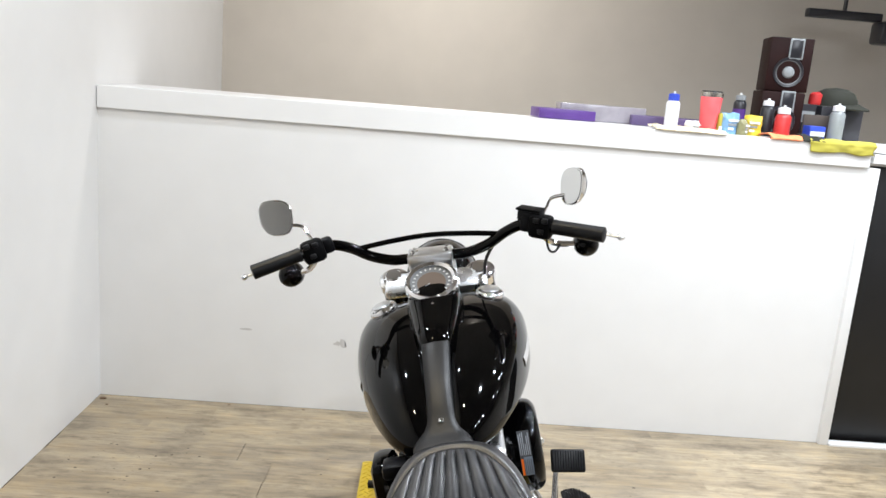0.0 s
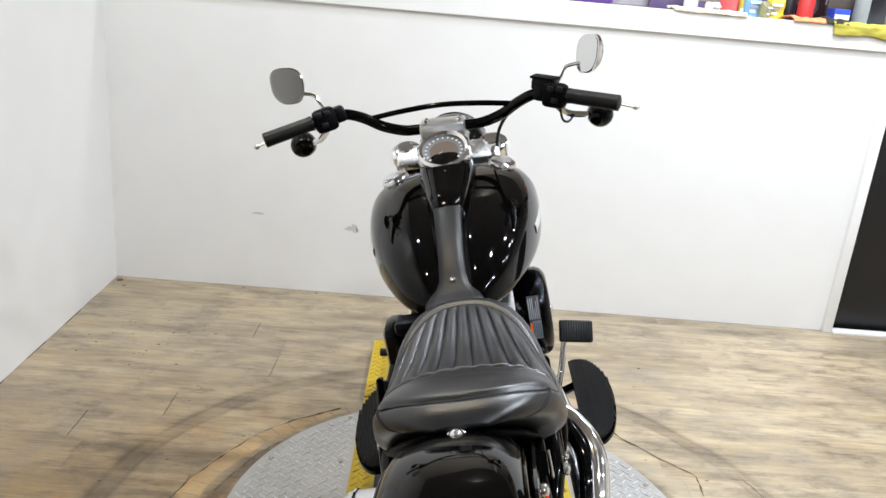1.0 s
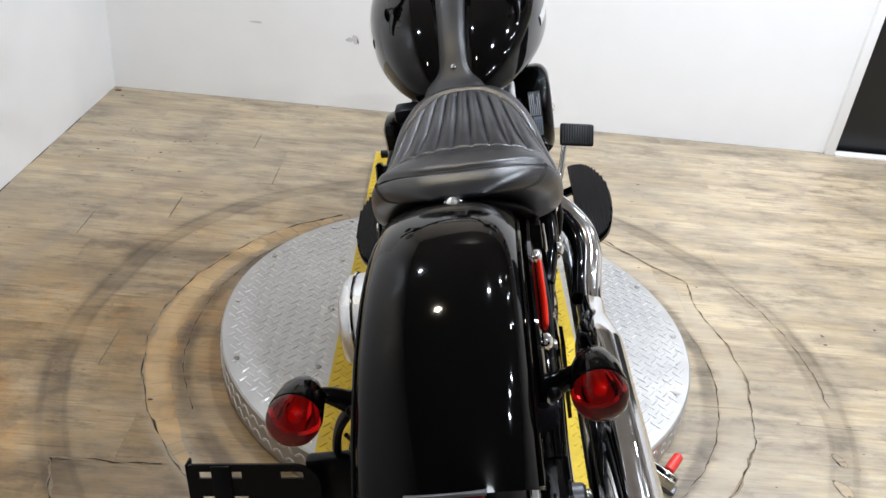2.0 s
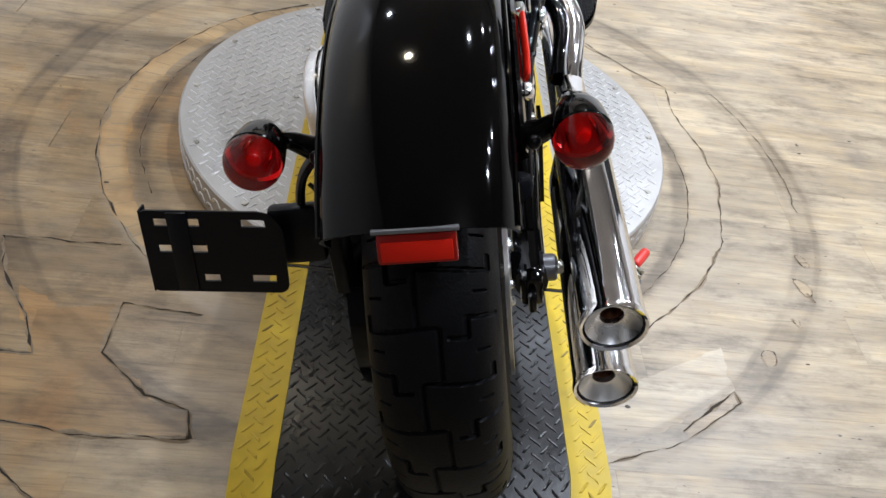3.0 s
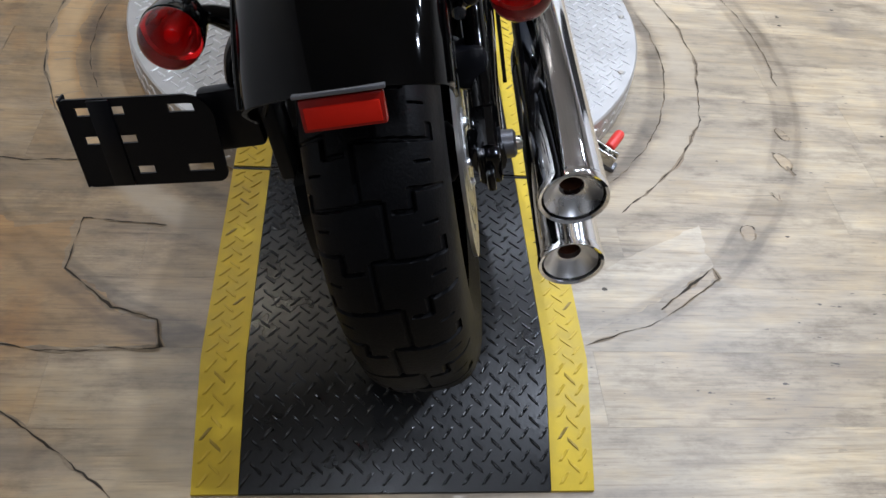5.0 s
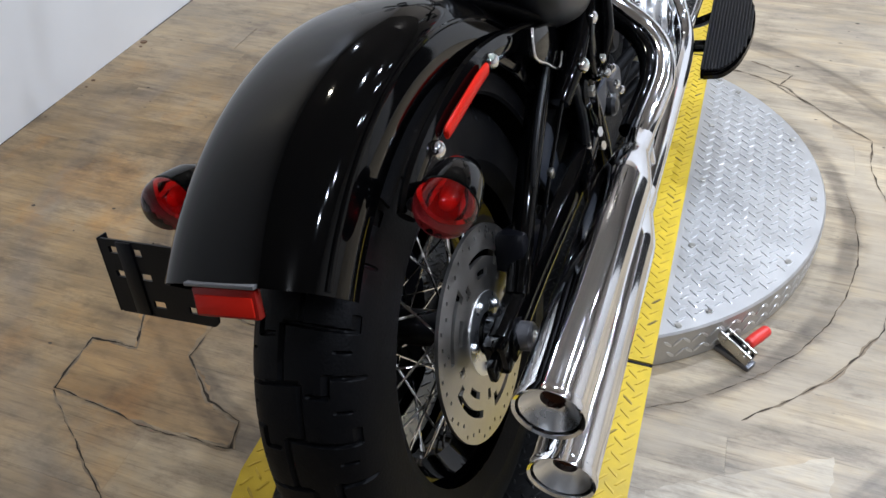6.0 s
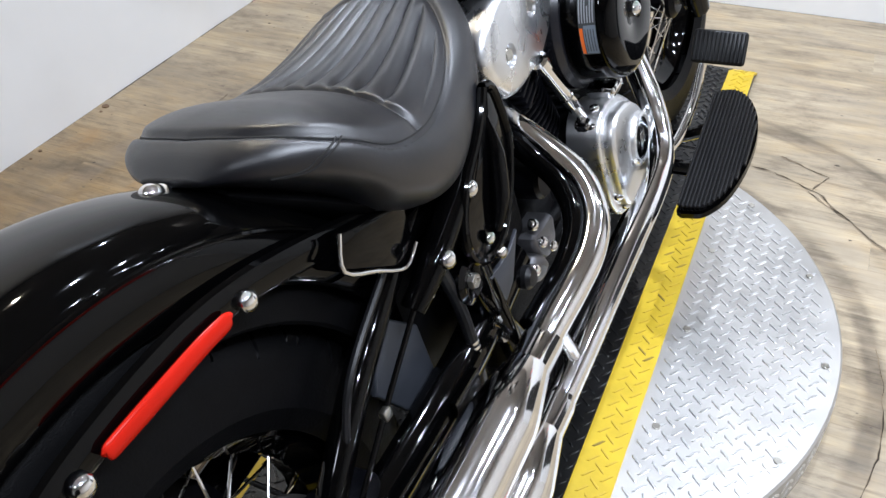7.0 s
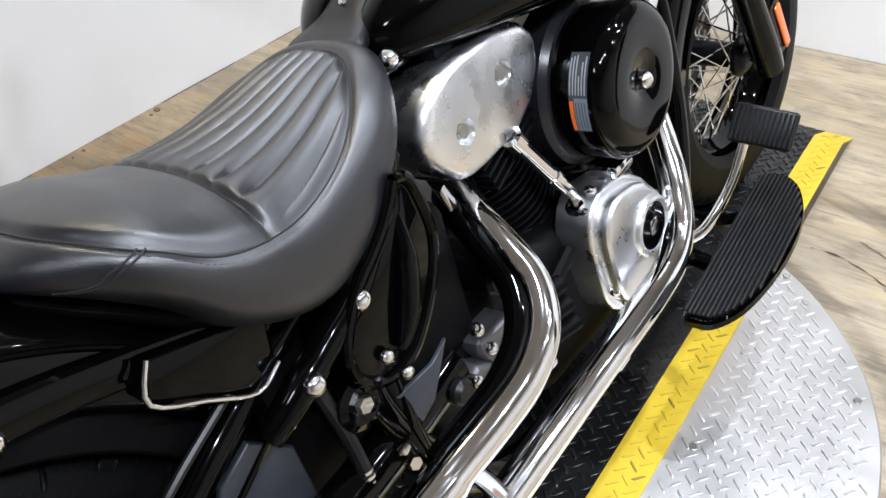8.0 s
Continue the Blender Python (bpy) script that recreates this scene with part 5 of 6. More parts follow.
# added plate: its grey is the reflection on a surface between cover and pipe
p("sheen_plate", outline_plate([(0.556, 0.432), (0.525, 0.419), (0.465, 0.422), (0.487, 0.366), (0.514, 0.377)], 0.138, 0.143, 0.002), BLUEGREY, None, "added satin grey plate that stands in for a reflection")
for v, w, r in ((0.429, 0.446, 0.008), (0.412, 0.440, 0.007), (0.345, 0.497, 0.007), (0.450, 0.362, 0.010), (0.458, 0.330, 0.009), (0.452, 0.388, 0.006)):
    p("small_bolt", bolt((0.138, v, w), (1, -0.2, 0.2), r, 0.008, n=6, dome=False), CHROME)
p("brake_switch", tube([(0.115, 0.405, 0.470), (0.137, 0.420, 0.452), (0.138, 0.440, 0.430)], [0.012, 0.012, 0.010], 12), BLACK, None, "gloss black brake switch")
p("frame_tube", tube([(0.118, 0.475, 0.46), (0.130, 0.470, 0.40), (0.135, 0.475, 0.33), (0.128, 0.50, 0.25), (0.12, 0.56, 0.18)], 0.016, 14), BLACK, None, "gloss black lower frame tube")
for v, w in ((0.615, 0.396), (0.629, 0.356), (0.655, 0.330), (0.590, 0.335)):
    p("gearbox_bolt", bolt((0.134, v, w), (1, -0.2, 0.2), 0.009, 0.008), CHROME)
p("starter_motor", lathe([(0, 0.11), (0.026, 0.11), (0.031, 0.104), (0.031, 0.0), (0, 0.0)], 26, Matrix.Translation((0.02, 0.690, 0.425))), SATIN, None, "black starter motor")
p("tank_bolt", bolt((0.066, 0.665, 0.715), (1, -0.6, 0.4), 0.012, 0.012, n=18), CHROME, None, "chrome tank mounting bolt")
p("tank_mount", box((0.10, 0.045, 0.014), (0.02, 0.672, 0.706), 0.004), BLACK)
p("mount_bolt", bolt((0.060, 0.694, 0.622), (1, -0.5, 0.3), 0.011, 0.012, n=18), CHROME)
p("engine_mount", outline_plate([(0.66, 0.59), (0.71, 0.60), (0.735, 0.68), (0.69, 0.69)], 0.03, 0.056, 0.004), BLACK, None, "gloss black engine mount")
p("wire_loom", tube([(0.05, 0.70, 0.70), (0.07, 0.78, 0.715), (0.08, 0.86, 0.71), (0.07, 0.93, 0.70)], 0.007, 8), PAD, None, "black wiring loom")
p("coil_cover", box((0.09, 0.10, 0.05), (0.045, 0.76, 0.715), 0.012, Matrix.Rotation(radians(8), 4, "X")), CRINKLE, None, "matt black coil cover")
p("inner_panel", box((0.17, 0.20, 0.28), (-0.004, 0.455, 0.44), 0.02), CRINKLE, None, "matt black panel behind the wheel")
p("battery_box", box((0.22, 0.17, 0.20), (0, 0.56, 0.46), 0.02), CRINKLE, None, "black battery box")

CR = Vector((0, 0.925, 0.29))
case = bmesh.new()
box((0.20, 0.36, 0.26), (0, 0.92, 0.26), 0.05, bm=case, segments=4)
box((0.22, 0.26, 0.20), (0, 0.64, 0.28), 0.04, bm=case, segments=4)
p("crankcase", case, CRINKLE, None, "wrinkle black engine crankcase")
for side_, tilt in (("rear", 24.0), ("front", -22.0)):
    tm = Matrix.Translation(CR) @ Matrix.Rotation(radians(tilt), 4, "X")
    cyl = lathe([(0.055, 0.08), (0.055, 0.26)], 24, tm @ Matrix.Rotation(radians(-90), 4, "Y"))
    jug = p("cylinder", cyl, SATIN, None, "black finned engine cylinder")
    for k in range(11):
        z = 0.115 + 0.0125 * k
        fin = bmesh.new()
        lathe([(0.05, z - 0.002), (0.073, z - 0.002), (0.074, z), (0.073, z + 0.0022), (0.05, z + 0.0022)], 28, tm @ Matrix.Rotation(radians(-90), 4, "Y"), fin)
        p("cooling_fin", fin, SATIN, jug)
    hd = box((0.15, 0.11, 0.07), (0, 0, 0.288), 0.01)
    bmesh.ops.transform(hd, matrix=tm, verts=hd.verts)
    head_ob = p("cylinder_head", hd, SATIN, jug)
    for k in range(5):
        fin = box((0.19, 0.135, 0.006), (0, 0, 0.262 + 0.0135 * k), 0.002)
        bmesh.ops.transform(fin, matrix=tm, verts=fin.verts)
        p("head_fin", fin, SATIN, head_ob)
    # rocker cover: a wide polished lid with sloping ends
    face = [(0.630, 0.628), (0.645, 0.590), (0.678, 0.558), (0.708, 0.551), (0.800, 0.560), (0.846, 0.588), (0.872, 0.626), (0.876, 0.660), (0.848, 0.688), (0.795, 0.698), (0.700, 0.690), (0.650, 0.666)]
    if tilt < 0:
        face = [(1.862 - y_, z_) for y_, z_ in face]
    cups = [(y_ if tilt > 0 else 1.862 - y_, z_) for y_, z_ in ((0.791, 0.644), (0.703, 0.611))]
    lid = p("rocker_cover", cupped_plate(cut_corners(face, 0.16), -0.10, 0.114, 0.017, cups, 0.0165, 0.010), POLISHED, None, "polished aluminium rocker cover", 24)
    cy, cz = 0.748 if tilt > 0 else 1.114, 0.634
    for y_, z_ in cups:
        p("cover_bolt", bolt((0.105, y_, z_), (1, 0, 0.1), 0.0092, 0.007, dome=False), STEEL, lid)
    # push rod tube
    a, b = (Vector((0.112, 0.787, 0.558)), Vector((0.114, 0.905, 0.394))) if tilt > 0 else (Vector((0.112, 1.075, 0.558)), Vector((0.114, 0.957, 0.394)))
    rod_ = p("pushrod_tube", tube([a, (a + b) / 2, b], 0.0105, 14), CHROME, None, "chrome pushrod tube")
    for q, r_ in ((0.0, 0.015), (0.55, 0.0125), (0.97, 0.016)):
        c = a.lerp(b, q)
        p("tube_collar", lathe([(0.009, -0.012), (r_, -0.010), (r_, 0.010), (0.009, 0.012)], 18, along(c, c + (b - a))), CHROME, rod_)
tap = bmesh.new()
box((0.03, 0.11, 0.028), (0.118, 0.925, 0.402), 0.008, bm=tap)
p("tappet_block", tap, CHROME, None, "chrome tappet block")
for v, w in ((0.878, 0.402), (0.972, 0.402), (0.90, 0.425), (0.95, 0.425)):
    p("tappet_bolt", bolt((0.132, v, w), (1, 0, 0.3), 0.007, 0.01), CHROME)
p("oil_line", tube([(0.11, 0.70, 0.30), (0.125, 0.76, 0.335), (0.12, 0.84, 0.36)], 0.012, 10), CRINKLE)
for k in range(3):
    p("case_boss", tube([(0.10, 0.70 + 0.02 * k, 0.33 - 0.04 * k), (0.135, 0.79 + 0.01 * k, 0.345 - 0.04 * k)], 0.013, 12), CRINKLE)
# cam cover
cam_pts = [(0.824, 0.375), (0.842, 0.410), (0.875, 0.425), (0.965, 0.412), (1.02, 0.37), (1.052, 0.31), (1.048, 0.262), (1.02, 0.222), (0.955, 0.197), (0.89, 0.205), (0.846, 0.235), (0.832, 0.30)]
cam_pts = [(y + 0.014 + 0.020 * max(0.0, min(1.0, (0.92 - y) / 0.06)), z) for y, z in cam_pts]
cs = []
for k, q in enumerate(cam_pts):
    for o in (cam_pts[k - 1], cam_pts[(k + 1) % len(cam_pts)]):
        cs.append((q[0] + (o[0] - q[0]) * 0.22, q[1] + (o[1] - q[1]) * 0.22))
camc = p("cam_cover", outline_plate(cs, 0.09, 0.147, 0.006), POLISHED, None, "polished aluminium cam cover", 30)
p("cover_face", outline_plate([(0.976 + (y - 0.976) * 0.88, 0.318 + (z - 0.318) * 0.86) for y, z in cs], 0.140, 0.167, 0.011), POLISHED, camc, "", 26)
p("cover_ring", lathe([(0.037, 0.164), (0.049, 0.166), (0.046, 0.173), (0.041, 0.175), (0.037, 0.172)], 40, Matrix.Translation((0, 0.990, 0.318))), POLISHED, camc)
p("timer_cover", lathe([(0, 0.1705), (0.016, 0.1705), (0.024, 0.168), (0.038, 0.172), (0.038, 0.160)], 40, Matrix.Translation((0, 0.990, 0.318))), BLACK, camc, "gloss black timer cover")
p("timer_badge", box((0.003, 0.02, 0.024), (0.1725, 0.990, 0.318), 0.001), CHROME, camc)
for v, w in ((0.898, 0.390), (0.858, 0.36), (0.860, 0.262), (0.885, 0.228), (1.022, 0.345), (1.02, 0.25), (0.955, 0.218)):
    p("cover_bolt", bolt((0.149, v + 0.014 + (0.016 if v < 0.92 else 0), w), (1, 0, 0), 0.0085, 0.012), CHROME, camc)
# air cleaner
AC = Matrix.Translation((-0.024, 0.978, 0.555))
ac = p("air_cleaner", lathe([(0, 0.2140), (0.020, 0.2142), (0.024, 0.2165), (0.055, 0.2185), (0.076, 0.2190), (0.085, 0.2180), (0.092, 0.2150), (0.099, 0.2095), (0.1035, 0.2030), (0.106, 0.1940), (0.106, 0.150), (0.104, 0.135), (0, 0.135)], 96, AC), BLACK, None, "gloss black round air cleaner cover", 40)
p("backing_plate", lathe([(0, 0.138), (0.112, 0.138), (0.119, 0.128), (0.118, 0.088), (0.09, 0.07), (0, 0.08)], 56, AC), DARKPLASTIC, ac, "matt black backing plate")
p("cleaner_bolt", bolt((0.194, 0.978, 0.555), (1, 0, 0), 0.012, 0.010, n=20), CHROME, ac, "chrome centre bolt")


def label_patch(name, x0, x1, a0, a1, r, mat, label=""):
    """A thin printed patch that follows the cover's flank."""
    bm = bmesh.new()
    n = max(1, int(abs(a1 - a0) / 5))
    pairs = [[bm.verts.new(AC @ Vector((x, r * math.sin(radians(a0 + (a1 - a0) * k / n)), r * math.cos(radians(a0 + (a1 - a0) * k / n))))) for x in (x0, x1)] for k in range(n + 1)]
    for (a, b), (c, d) in zip(pairs, pairs[1:]):
        bm.faces.new((a, b, d, c))
    return p(name, bm, mat, ac, label, 0)


label_patch("warning_label", 0.166, 0.193, -104, -48, 0.1064, PAPER, "dark printed warning label")
for k in range(6):
    label_patch("label_bar", 0.1675 + 0.0042 * k, 0.1693 + 0.0042 * k, -77, (-52, -51, -50, -64, -55, -51)[k], 0.1068, PRINTDARK)
label_patch("label_bar", 0.1735, 0.1925, -103, -79, 0.1067, PRINTBLUE, "grey-blue printed panel")
for k in range(4):
    label_patch("label_bar", 0.1755 + 0.0042 * k, 0.1768 + 0.0042 * k, -101, -82, 0.1070, PAPER)
label_patch("label_bar", 0.1670, 0.1722, -103, -81, 0.1068, ORANGE, "orange warning panel")
p("intake_bracket", box((0.05, 0.05, 0.02), (0.13, 0.965, 0.430), 0.006), CHROME)

# ---------------------------------------------------------------- exhaust
UP = [(0.06, 0.722, 0.520), (0.10, 0.698, 0.500), (0.145, 0.682, 0.474), (0.190, 0.664, 0.442), (0.220, 0.625, 0.414), (0.228, 0.575, 0.390), (0.220, 0.52, 0.370), (0.212, 0.46, 0.358), (0.210, 0.39, 0.352)]
LO = [(0.09, 1.150, 0.47), (0.115, 1.130, 0.43), (0.140, 1.108, 0.385), (0.165, 1.080, 0.335), (0.185, 1.042, 0.288), (0.198, 0.985, 0.264), (0.204, 0.90, 0.258), (0.205, 0.75, 0.254), (0.205, 0.55, 0.245), (0.204, 0.39, 0.238)]
up = p("upper_pipe", tube(UP, 0.0235, 22, steps=10), CHROME, None, "chrome rear exhaust pipe shield", 50)
lo = p("lower_pipe", tube(LO, 0.0235, 22, steps=10), CHROME, None, "chrome front exhaust pipe shield", 50)
for name, at, tip, m_ in (("upper_muffler", (0.210, 0.39, 0.352), (0.211, -0.141, 0.344), up), ("lower_muffler", (0.204, 0.39, 0.238), (0.205, -0.140, 0.219), lo)):
    a, b = Vector(at), Vector(tip)
    L_ = (b - a).length
    mm = along(a, b)
    muf = p(name, lathe([(0.0235, -0.06), (0.026, -0.045), (0.026, 0.0), (0.0275, 0.004), (0.042, 0.075), (0.0435, 0.095), (0.0435, L_ - 0.03), (0.0435, L_ - 0.012), (0.0405, L_ - 0.012), (0.0405, L_ - 0.02), (0.030, L_ - 0.024)], 48, mm), CHROME, None, "long chrome muffler", 40)
    p("muffler_ring", lathe([(0.041, L_ - 0.015), (0.0445, L_ - 0.012), (0.0455, L_ - 0.004), (0.0440, L_ + 0.001), (0.0400, L_ - 0.001), (0.0388, L_ - 0.012)], 48, mm), CHROME, muf)
    # black ring paints in the shaded gap and the dark reflection round the rim
    p("muffler_shade_ring", lathe([(0.0405, L_ - 0.010), (0.0360, L_ - 0.0095), (0.0360, L_ - 0.02)], 40, mm), SATIN, muf, "black ring that stands in for the tip's shaded gap and dark reflection")
    p("muffler_cone", lathe([(0.0372, L_ - 0.010), (0.0368, L_ - 0.004), (0.0350, L_ - 0.006), (0.022, L_ - 0.020), (0.0160, L_ - 0.022), (0.0152, L_ - 0.04)], 40, mm), POLISHED, muf)
    p("muffler_bore", lathe([(0.015, L_ - 0.03), (0.0145, L_ - 0.16), (0, L_ - 0.161)], 28, mm), RUST, muf, "heat-browned muffler bore")
p("muffler_bracket", outline_plate([(0.30, 0.20), (0.36, 0.20), (0.37, 0.36), (0.31, 0.36)], 0.145, 0.152), BLACK)
p("pipe_bracket", tube([(0.212, 0.47, 0.34), (0.208, 0.49, 0.30), (0.206, 0.51, 0.25)], 0.012, 12), CHROME, None, "chrome pipe bracket")
p("inner_pipe", tube([(q[0] - 0.020, q[1] - 0.012, q[2] + 0.004) for q in UP[1:8]], 0.017, 14, steps=8), BLACK, up, "black exhaust pipe behind its shield", 50)
for a in ((0.186, 1.045, 0.290), (0.226, 0.60, 0.402), (0.204, 0.78, 0.255)):
    p("shield_clamp", box((0.012, 0.03, 0.010), (a[0] + 0.012, a[1], a[2] - 0.018), 0.003), CHROME)

# ---------------------------------------------------------------- footboards, pedals, stand
def footboard(s, m):
    pts = [(-0.165, -0.008), (-0.172, 0.0)] + [(q[0], q[1]) for q in smooth_path([(-0.172, 0.012, 0), (-0.168, 0.038, 0), (-0.13, 0.067, 0), (-0.06, 0.085, 0), (0.02, 0.090, 0), (0.09, 0.081, 0), (0.145, 0.058, 0), (0.172, 0.030, 0), (0.174, 0.006, 0)], 4)] + [(0.168, -0.008)]
    bm = bmesh.new()
    a = [bm.verts.new(m @ Vector((s * x, y, -0.014))) for y, x in pts]
    b = [bm.verts.new(m @ Vector((s * x, y, 0.0))) for y, x in pts]
    bm.faces.new(a)
    top = bm.faces.new(b[::-1])
    for k in range(len(pts)):
        bm.faces.new((a[k], a[(k + 1) % len(pts)], b[(k + 1) % len(pts)], b[k]))
    bmesh.ops.recalc_face_normals(bm, faces=bm.faces)
    bmesh.ops.bevel(bm, geom=list(top.edges), offset=0.004, segments=2, affect="EDGES")
    board = p("footboard", bm, BLACK, None, "black footboard with ribbed rubber pad")
    pad = bmesh.new()

    def inside(x, y):
        hit_ = False
        for (y0, x0), (y1, x1) in zip(pts, pts[1:] + pts[:1]):
            if (x0 > x) != (x1 > x) and y < (y1 - y0) * (x - x0) / (x1 - x0) + y0:
                hit_ = not hit_
        return hit_

    n = 15
    ribs_ = []
    for k in range(n):
        x = -0.012 + (0.084 + 0.012) * k / (n - 1)
        ys = [y for y in [-0.17 + 0.004 * j for j in range(86)] if inside(x, y)]
        if len(ys) > 3:
            ribs_.append(box((0.0042, ys[-1] - ys[0] - 0.014, 0.006), (s * x, (ys[0] + ys[-1]) / 2, 0.004), 0.0012, segments=1))
    q = [(y * 0.94, 0.035 + (x - 0.035) * 0.88) for y, x in pts]
    lo_ = [pad.verts.new((s * x, y, -0.001)) for y, x in q]
    hi_ = [pad.verts.new((s * x, y, 0.004)) for y, x in q]
    pad.faces.new(hi_)
    for k in range(len(q)):
        pad.faces.new((lo_[k], lo_[(k + 1) % len(q)], hi_[(k + 1) % len(q)], hi_[k]))
    bmesh.ops.transform(pad, matrix=m, verts=pad.verts)
    pad_ob = p("board_pad", pad, PAD, board, "ribbed black rubber pad")
    for rib in ribs_:
        bmesh.ops.transform(rib, matrix=m, verts=rib.verts)
        p("pad_rib", rib, PAD, pad_ob)
    p("board_bracket", tube([m @ Vector((s * 0.0, -0.04, -0.02)), m @ Vector((-s * 0.05, -0.02, -0.03)), m @ Vector((-s * 0.13, 0.0, -0.02))], 0.014, 10), BLACK, board)
    p("board_bracket", tube([m @ Vector((s * 0.0, 0.08, -0.02)), m @ Vector((-s * 0.05, 0.07, -0.03)), m @ Vector((-s * 0.13, 0.05, -0.02))], 0.012, 10), BLACK, board)
    return board


footboard(1, Matrix.Translation((0.247, 1.078, 0.248)) @ Matrix.Rotation(radians(9), 4, "X"))
footboard(-1, Matrix.Translation((-0.262, 1.075, 0.246)) @ Matrix.Rotation(radians(9), 4, "X"))
pedal = bmesh.new()
pm = Matrix.Translation((0.267, 1.184, 0.390)) @ Matrix.Rotation(radians(10), 4, "Z") @ Matrix.Rotation(radians(14), 4, "Y") @ Matrix.Rotation(radians(60), 4, "X")
box((0.094, 0.060, 0.014), (0, 0, 0), 0.0065, pm, bm=pedal, segments=3)
arm = p("brake_pedal", tube([(0.165, 1.10, 0.22), (0.19, 1.125, 0.235), (0.215, 1.17, 0.29), (0.232, 1.192, 0.355), (0.245, 1.196, 0.385)], [0.010, 0.009, 0.008, 0.008, 0.009], 12), CHROME, None, "chrome brake pedal with ribbed rubber pad")
p("pedal_pad", pedal, PAD, arm, "ribbed black rubber pad")
for k in range(13):
    x = -0.042 + 0.084 * k / 12
    p("pad_rib", box((0.0034, 0.052, 0.005), (0, 0, 0), 0.001, pm @ Matrix.Translation((x, 0, 0.008)), segments=1), PAD, arm)
shift = p("shift_lever", tube([(-0.18, 1.08, 0.24), (-0.195, 1.12, 0.30), (-0.20, 1.16, 0.36), (-0.205, 1.19, 0.395)], 0.007, 10), CHROME, None, "chrome shift lever")
p("shift_peg", rod((-0.205, 1.19, 0.395), (-0.268, 1.20, 0.398), 0.011, 14), PAD, shift, "black rubber shift peg")
prim = [(0.55, 0.30), (0.58, 0.37), (0.66, 0.41), (0.80, 0.415), (0.95, 0.43), (1.05, 0.42), (1.11, 0.37), (1.12, 0.29), (1.08, 0.22), (0.98, 0.18), (0.80, 0.19), (0.64, 0.19), (0.57, 0.23)]
cs = smooth_path([(y, z, 0) for y, z in prim + prim[:1]], 3)[:-1]
p("primary_cover", outline_plate([(q[0], q[1]) for q in cs], -0.09, -0.205, 0.02), BLACK, None, "gloss black primary cover", 50)
gear = [(0.395, 0.30), (0.405, 0.37), (0.45, 0.415), (0.53, 0.42), (0.58, 0.38), (0.59, 0.30), (0.54, 0.25), (0.45, 0.25)]
gs = smooth_path([(y, z, 0) for y, z in gear + gear[:1]], 3)[:-1]
pulley = p("pulley_cover", outline_plate([(q[0], q[1]) for q in gs], -0.09, -0.276, 0.024), POLISHED, None, "polished aluminium pulley cover", 50)
p("cover_rim", tube([(-0.247, q[0], q[1]) for q in gs] + [(-0.247, gs[0][0], gs[0][1])], 0.0045, 8, steps=1, caps=False), CHROME, pulley)
p("horn_cover", box((0.06, 0.10, 0.13), (-0.17, 0.945, 0.53), 0.02), BLACK, None, "gloss black horn cover")
p("kick_stand", tube([(-0.12, 0.92, 0.14), (-0.20, 0.87, 0.105), (-0.32, 0.82, 0.082)], [0.013, 0.011, 0.010], 10), BLACK, None, "black side stand, lowered")
p("stand_foot", lathe([(0, 0.006), (0.02, 0.006), (0.02, -0.004), (0, -0.004)], 20, along((-0.33, 0.815, 0.078), (-0.33 - 0.24, 0.815, 0.078 + 0.97))), BLACK)

# ---------------------------------------------------------------- things on the ledge
LZ = TOP


def spray_can(x, y, h, r, mat, cap_mat, label, cap=0.03, turn=0):
    ob = thing("spray_can", pose(x, y, LZ, 0, 0, turn), label, "spray can", "cans on the ledge")
    part("can_body", lathe([(0, 0.002), (r * 0.9, 0.0), (r, 0.004), (r, h - 0.016), (r * 0.86, h - 0.006), (r * 0.6, h)], 28, pose(0, 0, 0, 0, -90, 0)), mat, ob)
    part("can_cap", lathe([(r * 0.62, h - 0.002), (r * 0.80, h), (r * 0.78, h + cap), (r * 0.3, h + cap + 0.004), (0, h + cap + 0.004)], 24, pose(0, 0, 0, 0, -90, 0)), cap_mat, ob)
    part("nozzle", rod((0, 0, h + cap), (0, 0, h + cap + 0.012), 0.005), TRIM, ob)
    return ob


C = lambda name, c, rough=0.4, **k: plain(name, c, rough, **k)
BLUE, WHITEC, BLK, REDC = C("blue_plastic", (0.03, 0.07, 0.5)), C("white_tin", (0.72, 0.74, 0.78)), C("black_tin", (0.02, 0.02, 0.025), 0.3), C("red_tin", (0.5, 0.03, 0.03))
PINK, YEL, PURP, OR, OLIVE = C("coral_enamel", (0.85, 0.12, 0.13), 0.35), C("yellow_cloth", (0.42, 0.37, 0.055), 0.9), C("purple_plastic", (0.09, 0.035, 0.22), 0.35), C("orange_cloth", (0.85, 0.28, 0.12), 0.8), C("dark_olive_cloth", (0.014, 0.015, 0.009), 0.85)
SILVER = C("grey_tin", (0.25, 0.27, 0.28), 0.3)
CARD = C("cream_card", (0.72, 0.62, 0.45), 0.7)
spray_can(0.91, 1.86, 0.125, 0.030, WHITEC, BLUE, "white aerosol can with a blue cap", 0.026)
spray_can(1.25, 1.98, 0.15, 0.028, BLK, SILVER, "black and purple aerosol can", 0.02)
spray_can(1.36, 1.93, 0.135, 0.030, BLK, WHITEC, "black aerosol can with a pale top", 0.02)
spray_can(1.405, 1.86, 0.105, 0.034, REDC, WHITEC, "red aerosol can with a pale nozzle", 0.025)
spray_can(1.655, 1.88, 0.135, 0.032, SILVER, WHITEC, "grey aerosol can with a pale cap", 0.022)
band = part("label_band", lathe([(0.0283, 0.05), (0.0283, 0.11)], 28, pose(0, 0, 0, 0, -90, 0)), PURP, None)
band.parent = bpy.data.objects["spray_can.001"]
